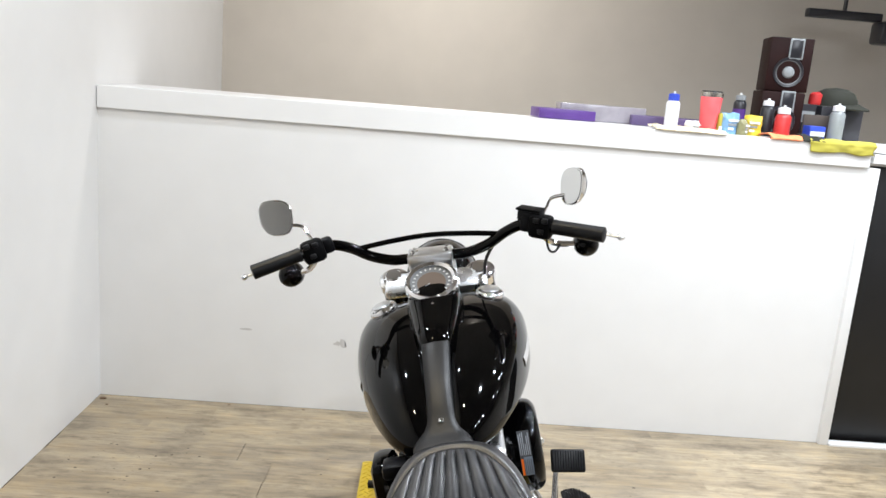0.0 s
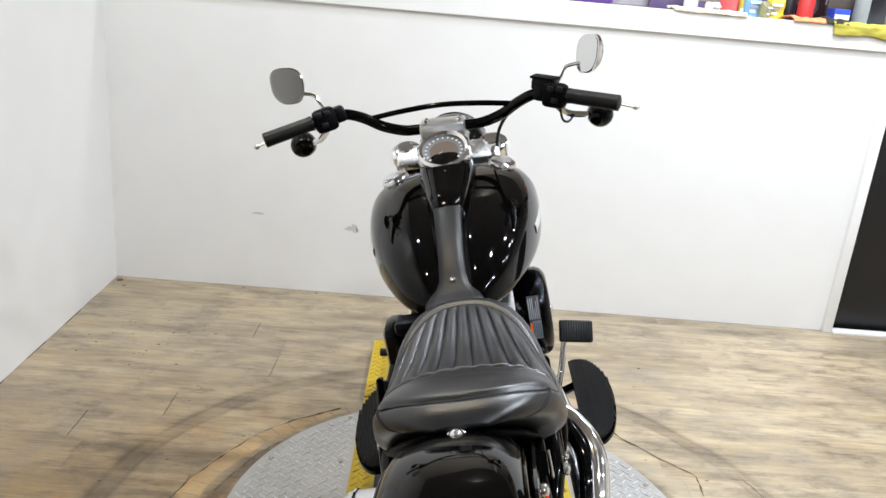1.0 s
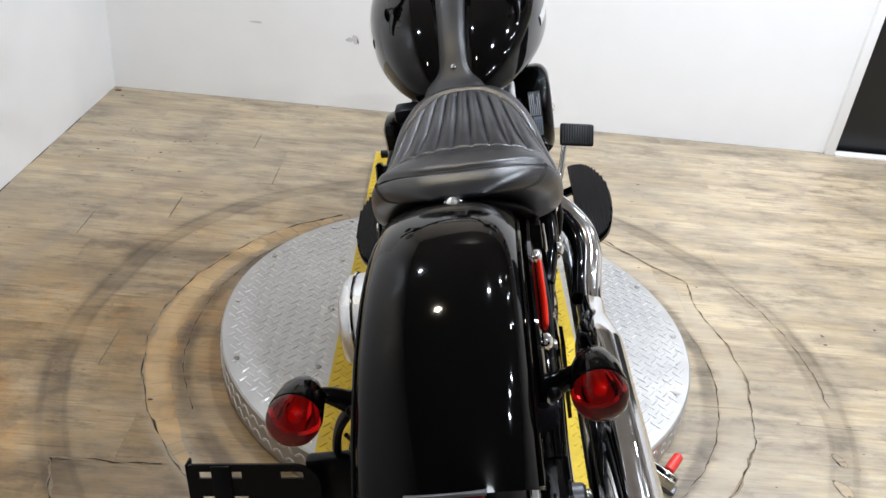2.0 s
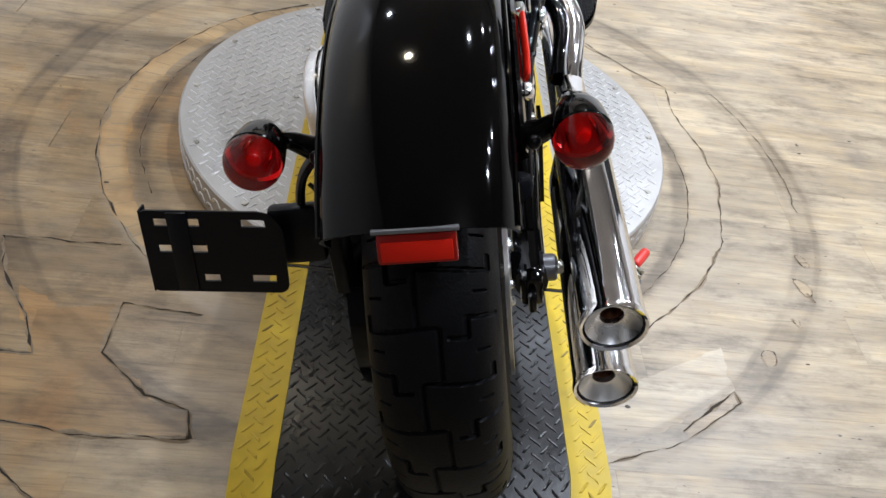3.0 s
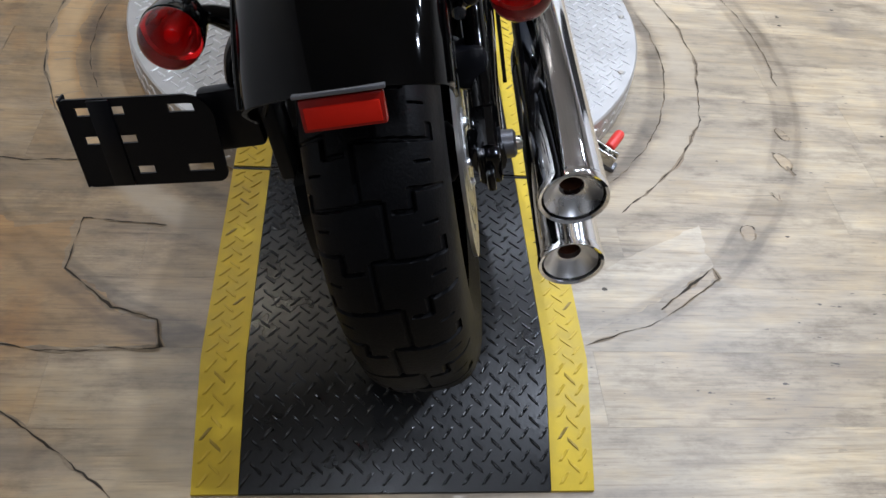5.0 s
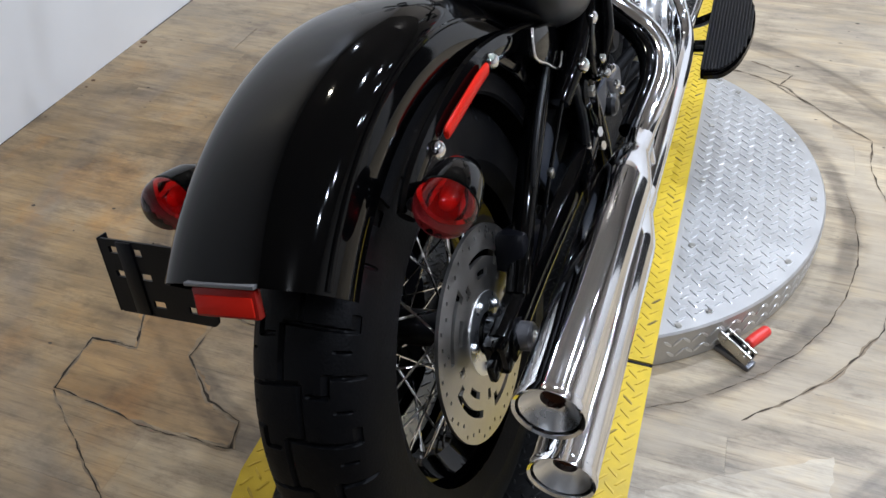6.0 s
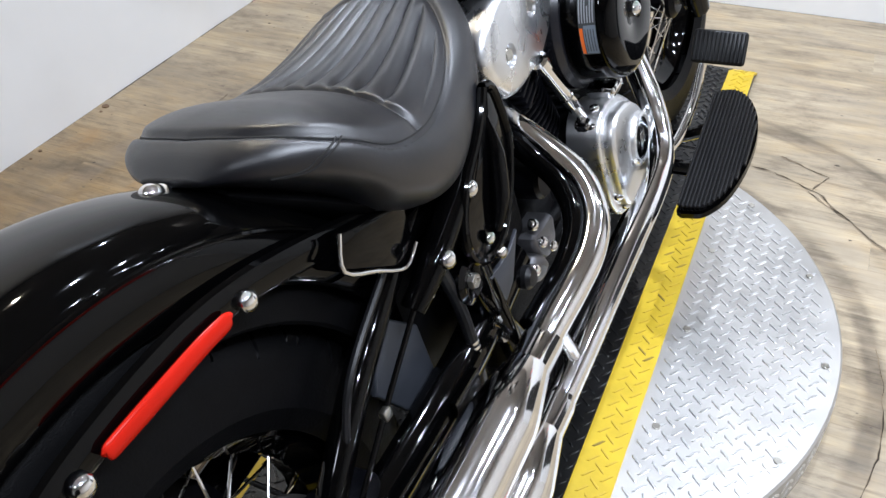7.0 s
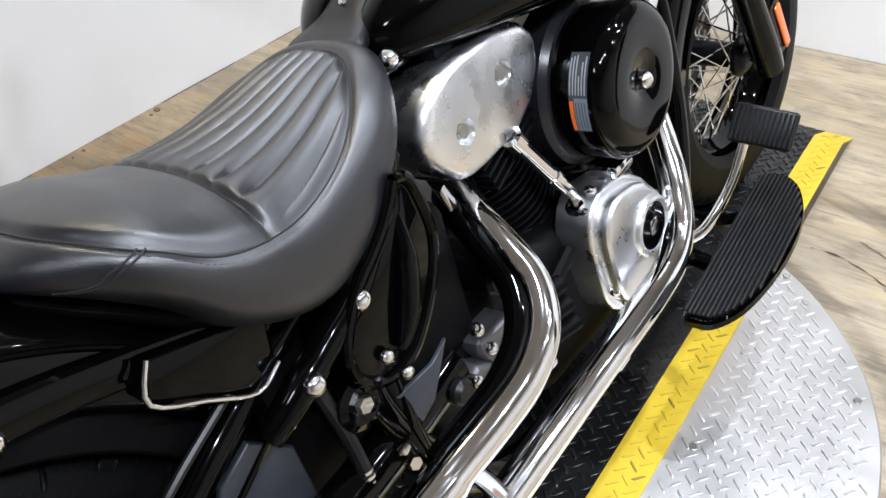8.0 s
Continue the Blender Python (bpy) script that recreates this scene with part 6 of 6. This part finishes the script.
tumbler = thing("tumbler", pose(1.075, 1.86, LZ), "coral enamelled steel tumbler with a clear lid", "tumbler")
part("tumbler_body", lathe([(0, 0.002), (0.034, 0.0), (0.036, 0.006), (0.0475, 0.155), (0.046, 0.158), (0, 0.15)], 36, pose(0, 0, 0, 0, -90, 0)), PINK, tumbler)
part("steel_rim", lathe([(0.0478, 0.152), (0.0485, 0.160), (0.0478, 0.172), (0.045, 0.173)], 36, pose(0, 0, 0, 0, -90, 0)), STEEL, tumbler)
part("lid", lathe([(0.0455, 0.168), (0.044, 0.178), (0, 0.176)], 32, pose(0, 0, 0, 0, -90, 0)), BLK, tumbler)


def carton(name, x, y, w, d, h, mat, label, category, turn=0, trims=()):
    ob = thing(name, pose(x, y, LZ, 0, 0, turn), label, category)
    part("box_body", box((w, d, h), (0, 0, h / 2 + 0.001), 0.004), mat, ob)
    for cz, hh, m2 in trims:
        part("label_band", box((w * 0.9, 0.001, hh), (0, -d / 2 - 0.001, cz), 0), m2, ob, "", 0)
    return ob




def packet(x, y, w, d, h, mat, label, seed, turn=0):
    """A crumpled foil packet that stands on the ledge."""
    ob = thing("packet", pose(x, y, LZ, 0, 0, turn), label, "packet", "packets on the ledge")
    bm = bmesh.new()
    rings = []
    for i in range(13):
        t = i / 12
        pinch = 1 - 0.75 * max(0, (t - 0.72) / 0.28)
        rings.append([(w / 2 * math.cos(a) * (1 + 0.12 * noise.noise((seed, a * 2, t * 4))), d / 2 * math.sin(a) * pinch * (1 + 0.3 * noise.noise((seed + 3, a * 3, t * 5))), h * t * (1 + 0.10 * noise.noise((seed, a * 1.5, 9)))) for a in [2 * math.pi * k / 24 for k in range(24)]])
    skin(bm, rings)
    part("packet_body", bm, mat, ob, "", 20)
    for k in range(3):
        part("label_band", box((w * (0.3 + 0.15 * k), 0.003, h * 0.12), (w * 0.06 * (k - 1), -d / 2 - 0.002, h * (0.25 + 0.2 * k)), 0.001), (WHITEC, SILVER, WHITEC)[k], ob, "", 0)
    return ob


packet(1.165, 1.85, 0.085, 0.055, 0.090, C("pale_blue_foil", (0.20, 0.38, 0.62), 0.3), "crumpled blue and white foil packet", 4.0, 8)
packet(1.215, 1.825, 0.045, 0.05, 0.065, C("grey_olive_foil", (0.25, 0.24, 0.12), 0.3), "small crumpled grey foil packet", 7.5, 30)
packet(1.270, 1.85, 0.075, 0.05, 0.085, C("yellow_foil", (0.62, 0.48, 0.04), 0.35), "crumpled yellow foil packet", 9.0, -14)
packet(0.985, 1.80, 0.07, 0.05, 0.045, C("white_tissue", (0.70, 0.68, 0.66), 0.8), "crumpled white tissue on the ledge", 12.0, 20)
carton("packet", 1.115, 1.83, 0.016, 0.02, 0.085, YEL, "small yellow and white squeeze bottle", "bottle", 10, ((0.02, 0.02, WHITEC),))
carton("storage_case", 0.46, 2.05, 0.26, 0.2, 0.045, PURP, "purple plastic storage case", "storage box", 4)
carton("storage_case", 0.98, 2.04, 0.42, 0.16, 0.045, C("dull_purple_card", (0.10, 0.07, 0.17), 0.5), "dull purple box behind the cans", "storage box", -3)
carton("storage_bin", 0.64, 2.08, 0.40, 0.12, 0.075, C("smoky_clear_plastic", (0.32, 0.30, 0.33), 0.2), "smoky plastic bin with a pale rim", "storage box", 3)
carton("blue_tub", 1.55, 1.86, 0.075, 0.06, 0.062, BLUE, "small blue plastic tub on the ledge", "tub", 6, ((0.03, 0.02, WHITEC),))
carton("cardboard_box", 1.60, 1.96, 0.14, 0.08, 0.11, C("dark_brown_card", (0.06, 0.045, 0.035), 0.7), "dark brown cardboard box among the cans", "box", -5)
carton("black_case", 1.525, 1.99, 0.12, 0.10, 0.155, BLK, "black plastic tool case with grey handle", "case", 0, ((0.10, 0.05, SILVER),))


def cloth(name, x0, x1, y, drop, mat, label, seed, rise=0.012):
    """A rag that lies in folds on the ledge and hangs over its front edge."""
    bm = bmesh.new()
    n, k = 40, 18
    rows = []
    for i in range(n + 1):
        t = i / n
        x = x0 + (x1 - x0) * t
        row = []
        reach = drop * (0.35 + 0.65 * (0.5 + 0.5 * noise.noise((seed, t * 3.1, 0))))
        for j in range(k + 1):
            s = j / k
            back = 0.14 * (1 - s / 0.6) if s < 0.6 else 0
            yy = y + back - (0.004 if s >= 0.6 else 0)
            zz = LZ + 0.004 if s < 0.6 else LZ - reach * (s - 0.6) / 0.4
            wob = noise.noise((x * 22 + seed, s * 5, 0.3)) * 0.5 + 0.5
            zz += rise * wob * (1.6 if s < 0.6 else 0.3)
            yy -= 0.010 * wob * (1 if s >= 0.55 else 0)
            row.append((x + 0.012 * noise.noise((s * 4, seed, t * 5)), yy, zz))
        rows.append(row)
    skin(bm, rows, closed=False, caps=False)
    ob = part(name, bm, mat, None, "", 60)
    mod = ob.modifiers.new("thick", "SOLIDIFY")
    mod.thickness = 0.003
    return tagged(ob, label, "cloth", "rags on the ledge")


cloth("rag", 1.46, 1.735, WY - 0.022, 0.060, YEL, "yellow polishing rag hanging over the ledge", 2.0, 0.010)
cloth("rag", 1.43, 1.52, WY - 0.018, 0.0, OLIVE, "dark folded rag on the ledge", 5.0, 0.018)
cloth("rag", 1.29, 1.42, WY - 0.018, 0.0, OR, "orange rag on the ledge", 8.0, 0.014)
cloth("paper", 0.80, 1.10, WY - 0.018, 0.0, CARD, "crumpled cream paper on the ledge", 11.0, 0.012)


def loudspeaker(x, y, z, h, turn):
    ob = thing("loudspeaker", pose(x, y, z, 0, 0, turn), "dark red-brown wooden loudspeaker with a silver cone", "loudspeaker", "stacked loudspeakers")
    part("cabinet", box((0.185, 0.17, h), (0, 0, h / 2 + 0.001), 0.004), WOODDARK, ob)
    fm = along((0, -0.085, h * 0.36), (0, -0.185, h * 0.36))
    cone = part("woofer_ring", lathe([(0.054, 0.004), (0.064, 0.006), (0.066, 0.0), (0.054, 0.0)], 36, fm), BLK, ob)
    part("woofer_cone", lathe([(0.055, 0.003), (0.030, -0.012), (0.026, 0.002), (0.0, 0.010)], 32, fm), C("grey_cone", (0.13, 0.135, 0.14), 0.5), cone, "dark grey cone with a dome")
    part("dome", lathe([(0.026, 0.001), (0.02, 0.010), (0, 0.014)], 24, fm), SILVER, cone)
    part("tweeter_frame", box((0.062, 0.008, 0.092), (0.02, -0.087, h * 0.80), 0.004), SILVER, ob)
    part("tweeter_horn", box((0.050, 0.008, 0.080), (0.02, -0.0885, h * 0.80), 0.004), BLK, ob)
    return ob


loudspeaker(1.44, 2.03, LZ, 0.20, -8)
loudspeaker(1.455, 2.05, LZ + 0.203, 0.235, -10)
helmet = thing("cap", pose(1.70, 2.02, LZ + 0.155), "dark olive cap lying on a case", "cap")
part("crown", lathe([(0.10, 0.0), (0.098, 0.03), (0.082, 0.06), (0.05, 0.078), (0, 0.084)], 28, pose(0, 0, 0, 0, -90, 0) @ Matrix.Diagonal((1, 0.9, 1, 1))), OLIVE, helmet)
part("brim", box((0.12, 0.10, 0.008), (0.03, -0.10, 0.002), 0.003, Matrix.Rotation(radians(14), 4, "X")), OLIVE, helmet)
case = carton("dark_case", 1.70, 2.02, 0.20, 0.16, 0.152, BLK, "black equipment case under the cap", "case", 4)
ball = thing("red_cap", pose(1.60, 2.0, LZ + 0.17), "red plastic jar lid on the black case", "lid")
part("lid_body", lathe([(0, 0.0), (0.028, 0.0), (0.030, 0.008), (0.028, 0.045), (0.015, 0.055), (0, 0.056)], 24, pose(0, 0, -0.013, 0, -90, 0)), REDC, ball)
track = thing("track_light", pose(2.26, 3.2, 2.06), "black track light under the back room ceiling", "light")
part("track", box((0.45, 0.05, 0.05), (0, 0, 0), 0.006), BLK, track)
part("lamp_head", box((0.16, 0.14, 0.13), (0.26, -0.05, -0.09), 0.02), BLK, track)
part("lamp_stem", rod((0, 0, 0.02), (0, 0, 0.69), 0.012), BLK, track)

# housings for all of them, the added fill lamp too
for x, y, watts, beam in SPOTS:
    can = thing("ceiling_lamp", pose(x, y, CEIL), "small round black housing of a ceiling spot or fill lamp", "ceiling lamp", "ceiling spotlights")
    part("lamp_ring", lathe([(0.052, -0.002), (0.075, -0.004), (0.078, -0.012), (0.060, -0.10), (0.052, -0.10), (0.052, -0.002)], 32, pose(0, 0, 0, 0, -90, 0)), BLK, can)

# ---------------------------------------------------------------- floor planks, splits and scuffs
rnd = random.Random(7)
PW = 0.152
plank_meshes = {}
y = YB + 0.05
while y < WY - 0.001:
    y1 = min(y + PW, WY - 0.002)
    x = WX + 0.002 - rnd.random() * 0.9
    while x < XR - 0.05:
        L_ = 0.92
        a, b = max(x, WX + 0.002), min(x + L_, XR - 0.02)
        if b - a > 0.004:
            key = (round(b - a, 2), round(y1 - y, 3))
            if key not in plank_meshes:
                bm = box((key[0] - 0.0003, key[1] - 0.0003, 0.004), (0, 0, 0), 0.0)
                me = bpy.data.meshes.new("plank")
                bm.to_mesh(me)
                bm.free()
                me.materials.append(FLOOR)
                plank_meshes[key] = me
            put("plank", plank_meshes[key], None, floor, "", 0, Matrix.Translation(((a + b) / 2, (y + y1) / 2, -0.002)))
        x += L_
    y += PW


def straight(points, gap=0.012):
    """Points at even small gaps along a line with corners."""
    out = []
    for (x0, y0), (x1, y1) in zip(points, points[1:]):
        k = max(2, int(math.hypot(x1 - x0, y1 - y0) / gap))
        out += [Vector((x0 + (x1 - x0) * i / k, y0 + (y1 - y0) * i / k, 0)) for i in range(k)]
    return out + [Vector((*points[-1], 0))]


def split(points, width, seed, z=0.0012, mat=None):
    """A ragged split in the vinyl."""
    mat = mat or CRACK
    bm = bmesh.new()
    path = straight(points)
    left, right = [], []
    for k, q in enumerate(path):
        d = (path[min(k + 1, len(path) - 1)] - path[max(k - 1, 0)]).normalized()
        side = Vector((-d.y, d.x, 0))
        jig = 0.007 * noise.noise((k * 0.21, int(seed), 0)) + 0.003 * noise.noise((k * 0.8, int(seed), 5))
        w = width * max(0.03, 0.62 + 1.9 * noise.noise((k * 0.42, seed, 9)))
        left.append((*(q + side * (jig + w)).xy, z))
        right.append((*(q + side * (jig - w)).xy, z))
    vs = [(bm.verts.new(a), bm.verts.new(b)) for a, b in zip(left, right)]
    for (a, b), (c, d) in zip(vs, vs[1:]):
        bm.faces.new((a, b, d, c))
    return tagged(part("floor_split", bm, mat, None, "", 0), "dark ragged split in the worn vinyl floor", "floor damage", "floor splits", "structure")


TORN = plain("brown_dirty_torn_edge", (0.21, 0.165, 0.115), 0.8, vary=0.4, scale=60, spec=0.15)
SPLITS = [
    (0.0022, [(0.34, 0.72), (0.42, 0.721), (0.53, 0.66), (0.66, 0.517), (0.755, 0.433), (0.746, 0.281), (0.789, 0.112), (0.797, -0.056), (0.765, -0.189), (0.740, -0.288), (0.667, -0.422), (0.589, -0.51), (0.48, -0.61)]),
    (0.0018, [(0.427, 0.797), (0.549, 0.739), (0.507, 0.66), (0.606, 0.576)]),
    (0.0030, [(0.504, -0.863), (0.57, -0.81), (0.636, -0.757), (0.642, -0.785)]),
    (0.0018, [(0.642, -0.785), (0.58, -0.83), (0.511, -0.882), (0.40, -0.925), (0.33, -0.95)]),
    (0.0022, [(-0.635, -0.504), (-0.75, -0.506), (-0.868, -0.509)]),
    (0.0040, [(-0.868, -0.509), (-0.84, -0.58), (-0.81, -0.64), (-0.749, -0.714), (-0.709, -0.802), (-0.812, -0.809), (-0.802, -0.942)]),
    (0.0030, [(-0.43, -0.678), (-0.49, -0.673), (-0.586, -0.664), (-0.588, -0.79), (-0.489, -0.875), (-0.410, -0.901), (-0.394, -0.959)]),
    (0.0022, [(-0.394, -0.959), (-0.55, -0.968), (-0.70, -0.95), (-0.802, -0.942)]),
    (0.0019, [(-0.798, -0.948), (-0.655, -1.052), (-0.505, -1.154), (-0.40, -1.24)]),
    (0.0022, [(-0.386, 0.686), (-0.546, 0.57), (-0.661, 0.434), (-0.78, 0.179), (-0.804, -0.073), (-0.74, -0.293), (-0.643, -0.455), (-0.573, -0.534)]),
    (0.0016, [(-0.40, 0.60), (-0.56, 0.44), (-0.66, 0.25), (-0.70, 0.05), (-0.69, -0.15), (-0.62, -0.33)]),
    (0.0026, [(0.905, -0.445), (0.918, -0.474)]),
]
SPLITS.append((0.0013, [(0.705 * math.cos(radians(a)), 0.705 * math.sin(radians(a))) for a in range(-66, 22, 8)]))
SPLITS.append((0.0014, [(1.0 * math.cos(radians(a)), 1.0 * math.sin(radians(a))) for a in range(-8, 34, 7)]))
for k, (w, pts) in enumerate(SPLITS):
    if k in (9, 10):
        pts = [(q[0], q[1]) for q in smooth_path([(x, y, 0) for x, y in pts], 5)]
    split(pts, w * 0.6, k * 3.7)
    split(pts, w * 1.5, k * 3.7 + 0.5, 0.0009, TORN)


def worn_patch(points, mat, label, z=0.0006):
    """A torn, rubbed or paler place in the vinyl, with a ragged rim."""
    bm = bmesh.new()
    path = straight(points + points[:1])[:-1]
    vs = []
    for k, q in enumerate(path):
        j = Vector((noise.noise((k * 0.5, points[0][0], 1)), noise.noise((k * 0.5, points[0][1], 7)), 0)) * 0.008
        vs.append(bm.verts.new((q.x + j.x, q.y + j.y, z)))
    face = bm.faces.new(vs)
    bmesh.ops.triangulate(bm, faces=[face])
    return tagged(part("worn_patch", bm, mat, None, "", 0), label, "floor damage", "worn patches", "structure")


BARE = floor_material("brown_rubbed_vinyl", (1.08, 0.94, 0.70))
PALE = floor_material("pale_torn_vinyl", (1.15, 1.10, 1.02))
TAN = floor_material("tan_rubbed_vinyl", (1.36, 1.18, 0.88))
worn_patch([(-0.80, -0.935), (-0.81, -0.815), (-0.715, -0.80), (-0.735, -0.70), (-0.60, -0.67), (-0.595, -0.79), (-0.49, -0.88), (-0.41, -0.91), (-0.40, -0.955), (-0.60, -0.96)], BARE, "rubbed brown torn place in the vinyl floor")
worn_patch([(0.51, -0.862), (0.57, -0.815), (0.634, -0.762), (0.638, -0.782), (0.58, -0.83), (0.515, -0.878)], PALE, "pale torn strip in the vinyl floor")
# the floor's own print in a paler, slightly cooler tint
worn_patch([(0.33, -0.932), (0.334, -0.81), (0.50, -0.715), (0.637, -0.642), (0.636, -0.751), (0.504, -0.843)], floor_material("paler_tint_vinyl", (1.14, 1.16, 1.20)), "four-sided paler place in the vinyl floor", 0.0004)
for x, y, long, wide, turn in ((0.745, -0.661, 0.024, 0.018, 40), (0.935, -0.335, 0.022, 0.012, 110), (0.902, -0.428, 0.034, 0.015, 108), (0.845, -0.545, 0.012, 0.006, 120)):
    c, d = math.cos(radians(turn)), math.sin(radians(turn))
    spot = []
    for k in range(15):
        a = 2 * math.pi * k / 14
        g = 1 + 0.45 * noise.noise((math.cos(a) * 1.3 + x * 9, math.sin(a) * 1.3, y * 7))
        spot.append((x + g * (long * c * math.cos(a) - wide * d * math.sin(a)), y + g * (long * d * math.cos(a) + wide * c * math.sin(a))))
    worn_patch(spot[:-1], PALE, "small pale torn spot in the scuffed ring", 0.0005)
    split(spot[:6], 0.0010, x * 31)
    split(spot[5:], 0.0010, x * 17, 0.0011, TORN)
marks = bmesh.new()
for k in range(26):
    a = radians(118 + 4.0 * k + rnd.uniform(-1.5, 1.5))
    r0, r1, w = 0.738 + rnd.uniform(0, 0.012), 0.792 - rnd.uniform(0, 0.012), rnd.uniform(0.0008, 0.002)
    d, e = Vector((math.cos(a), math.sin(a), 0)), Vector((-math.sin(a), math.cos(a), 0))
    marks.faces.new([marks.verts.new(q + Vector((0, 0, 0.0009))) for q in (d * r0 - e * w, d * r1 - e * w, d * r1 + e * w, d * r0 + e * w)])
tagged(part("floor_scratch", marks, plain("brown_scratch", (0.27, 0.215, 0.15), 0.7), None, "", 0), "short brown scratches across the rubbed floor arc", "floor damage", "", "stuff")
for a0, a1, near_, far_ in ((116, 226, 0.735, 0.796), (219, 243, 0.985, 1.045)):
    arc = bmesh.new()
    pairs = []
    for k in range(61):
        a = radians(a0 + (a1 - a0) * k / 60)
        taper = min(1.0, 6 * k / 60, 6 * (60 - k) / 60)
        mid = (near_ + far_) / 2 + 0.006 * noise.noise((k * 0.3, a0, 1))
        half = (far_ - near_) / 2 * taper * (1 + 0.35 * noise.noise((k * 0.45, a1, 3)))
        pairs.append([arc.verts.new((r * math.cos(a), r * math.sin(a), 0.0005)) for r in (mid - half, mid + half)])
    for (a, b), (c, d) in zip(pairs, pairs[1:]):
        arc.faces.new((a, b, d, c))
    tagged(part("worn_patch", arc, TAN, None, "", 0), "tan rubbed arc worn into the vinyl floor", "floor damage", "worn patches", "structure")
SCUFF = plain("grey_scuff", (0.60, 0.59, 0.585), 0.6, vary=0.15)
for x, z, w, h in ((-0.89, 0.352, 0.04, 0.008), (-0.469, 0.315, 0.035, 0.025)):
    bm = bmesh.new()
    n = 18
    face = bm.faces.new([bm.verts.new((x + w * math.cos(2 * math.pi * k / n) * (0.7 + 0.5 * noise.noise((k, x, 0))), WY - 0.0012, z + h * math.sin(2 * math.pi * k / n) * (0.6 + 0.6 * noise.noise((k, 3, x))))) for k in range(n)])
    bmesh.ops.triangulate(bm, faces=[face])
    tagged(part("wall_scuff", bm, SCUFF, None, "", 0), "faint grey scuff on the white partition", "scuff", "wall scuffs", "structure")

# crumbs and flakes along the walls
CHIP = plain("brown_wood_chip", (0.14, 0.085, 0.05), 0.7, vary=0.4)
flakes = bmesh.new()
chips = [(-1.50, 1.66, 0.014), (-1.46, 1.60, 0.006), (-1.503, 0.364, 0.013), (-1.495, 0.335, 0.006), (-1.505, 0.10, 0.007), (-1.50, 0.06, 0.005), (-1.505, -0.12, 0.004), (-1.49, -0.35, 0.003), (-0.95, 1.68, 0.005), (-0.62, 1.68, 0.006)]
for x, y, r in chips:
    ring_ = [Vector((x + r * math.cos(a) * (1 + 0.5 * noise.noise((a, x, y))), y + 0.7 * r * math.sin(a) * (1 + 0.5 * noise.noise((a * 2, y, x))), 0.0)) for a in [2 * math.pi * k / 9 for k in range(9)]]
    lo_, hi_ = [flakes.verts.new(q) for q in ring_], [flakes.verts.new(q * 1.0 + Vector((0, 0, 0.3 * r))) for q in ring_]
    flakes.faces.new(hi_)
    for k in range(9):
        flakes.faces.new((lo_[k], lo_[(k + 1) % 9], hi_[(k + 1) % 9], hi_[k]))
tagged(part("floor_debris", flakes, CHIP, None, "", 0), "small brown crumbs and flakes along the wall", "debris", "", "stuff")
SPECK = plain("dark_dent", (0.07, 0.058, 0.045), 0.8)
dents = bmesh.new()
rs = random.Random(21)
for k in range(150):
    x, y = rs.uniform(-1.5, 1.3), rs.uniform(-1.5, 1.65)
    if math.hypot(x, y) < 0.66 or (abs(x) < 0.33 and abs(y) < 1.25):
        continue
    if k < 55:
        x, y = -1.18 + rs.gauss(0, 0.18), 1.15 + rs.gauss(0, 0.16)
    r, w = rs.uniform(0.002, 0.007), rs.uniform(0.3, 0.8)
    dents.faces.new([dents.verts.new((x + r * math.cos(a) * (1 + 0.6 * noise.noise((a, k, 0))), y + w * r * math.sin(a), 0.0007)) for a in [2 * math.pi * j / 8 for j in range(8)]])
tagged(part("floor_dent", dents, SPECK, None, "", 0), "small dark dents scattered over the vinyl floor", "floor damage", "", "stuff")
socket = thing("wall_socket", pose(3.04, YF - 0.003, 1.995), "small white socket plate on the beige wall", "socket")
part("socket_plate", box((0.10, 0.008, 0.13), (0, 0, 0), 0.003), TRIM, socket)
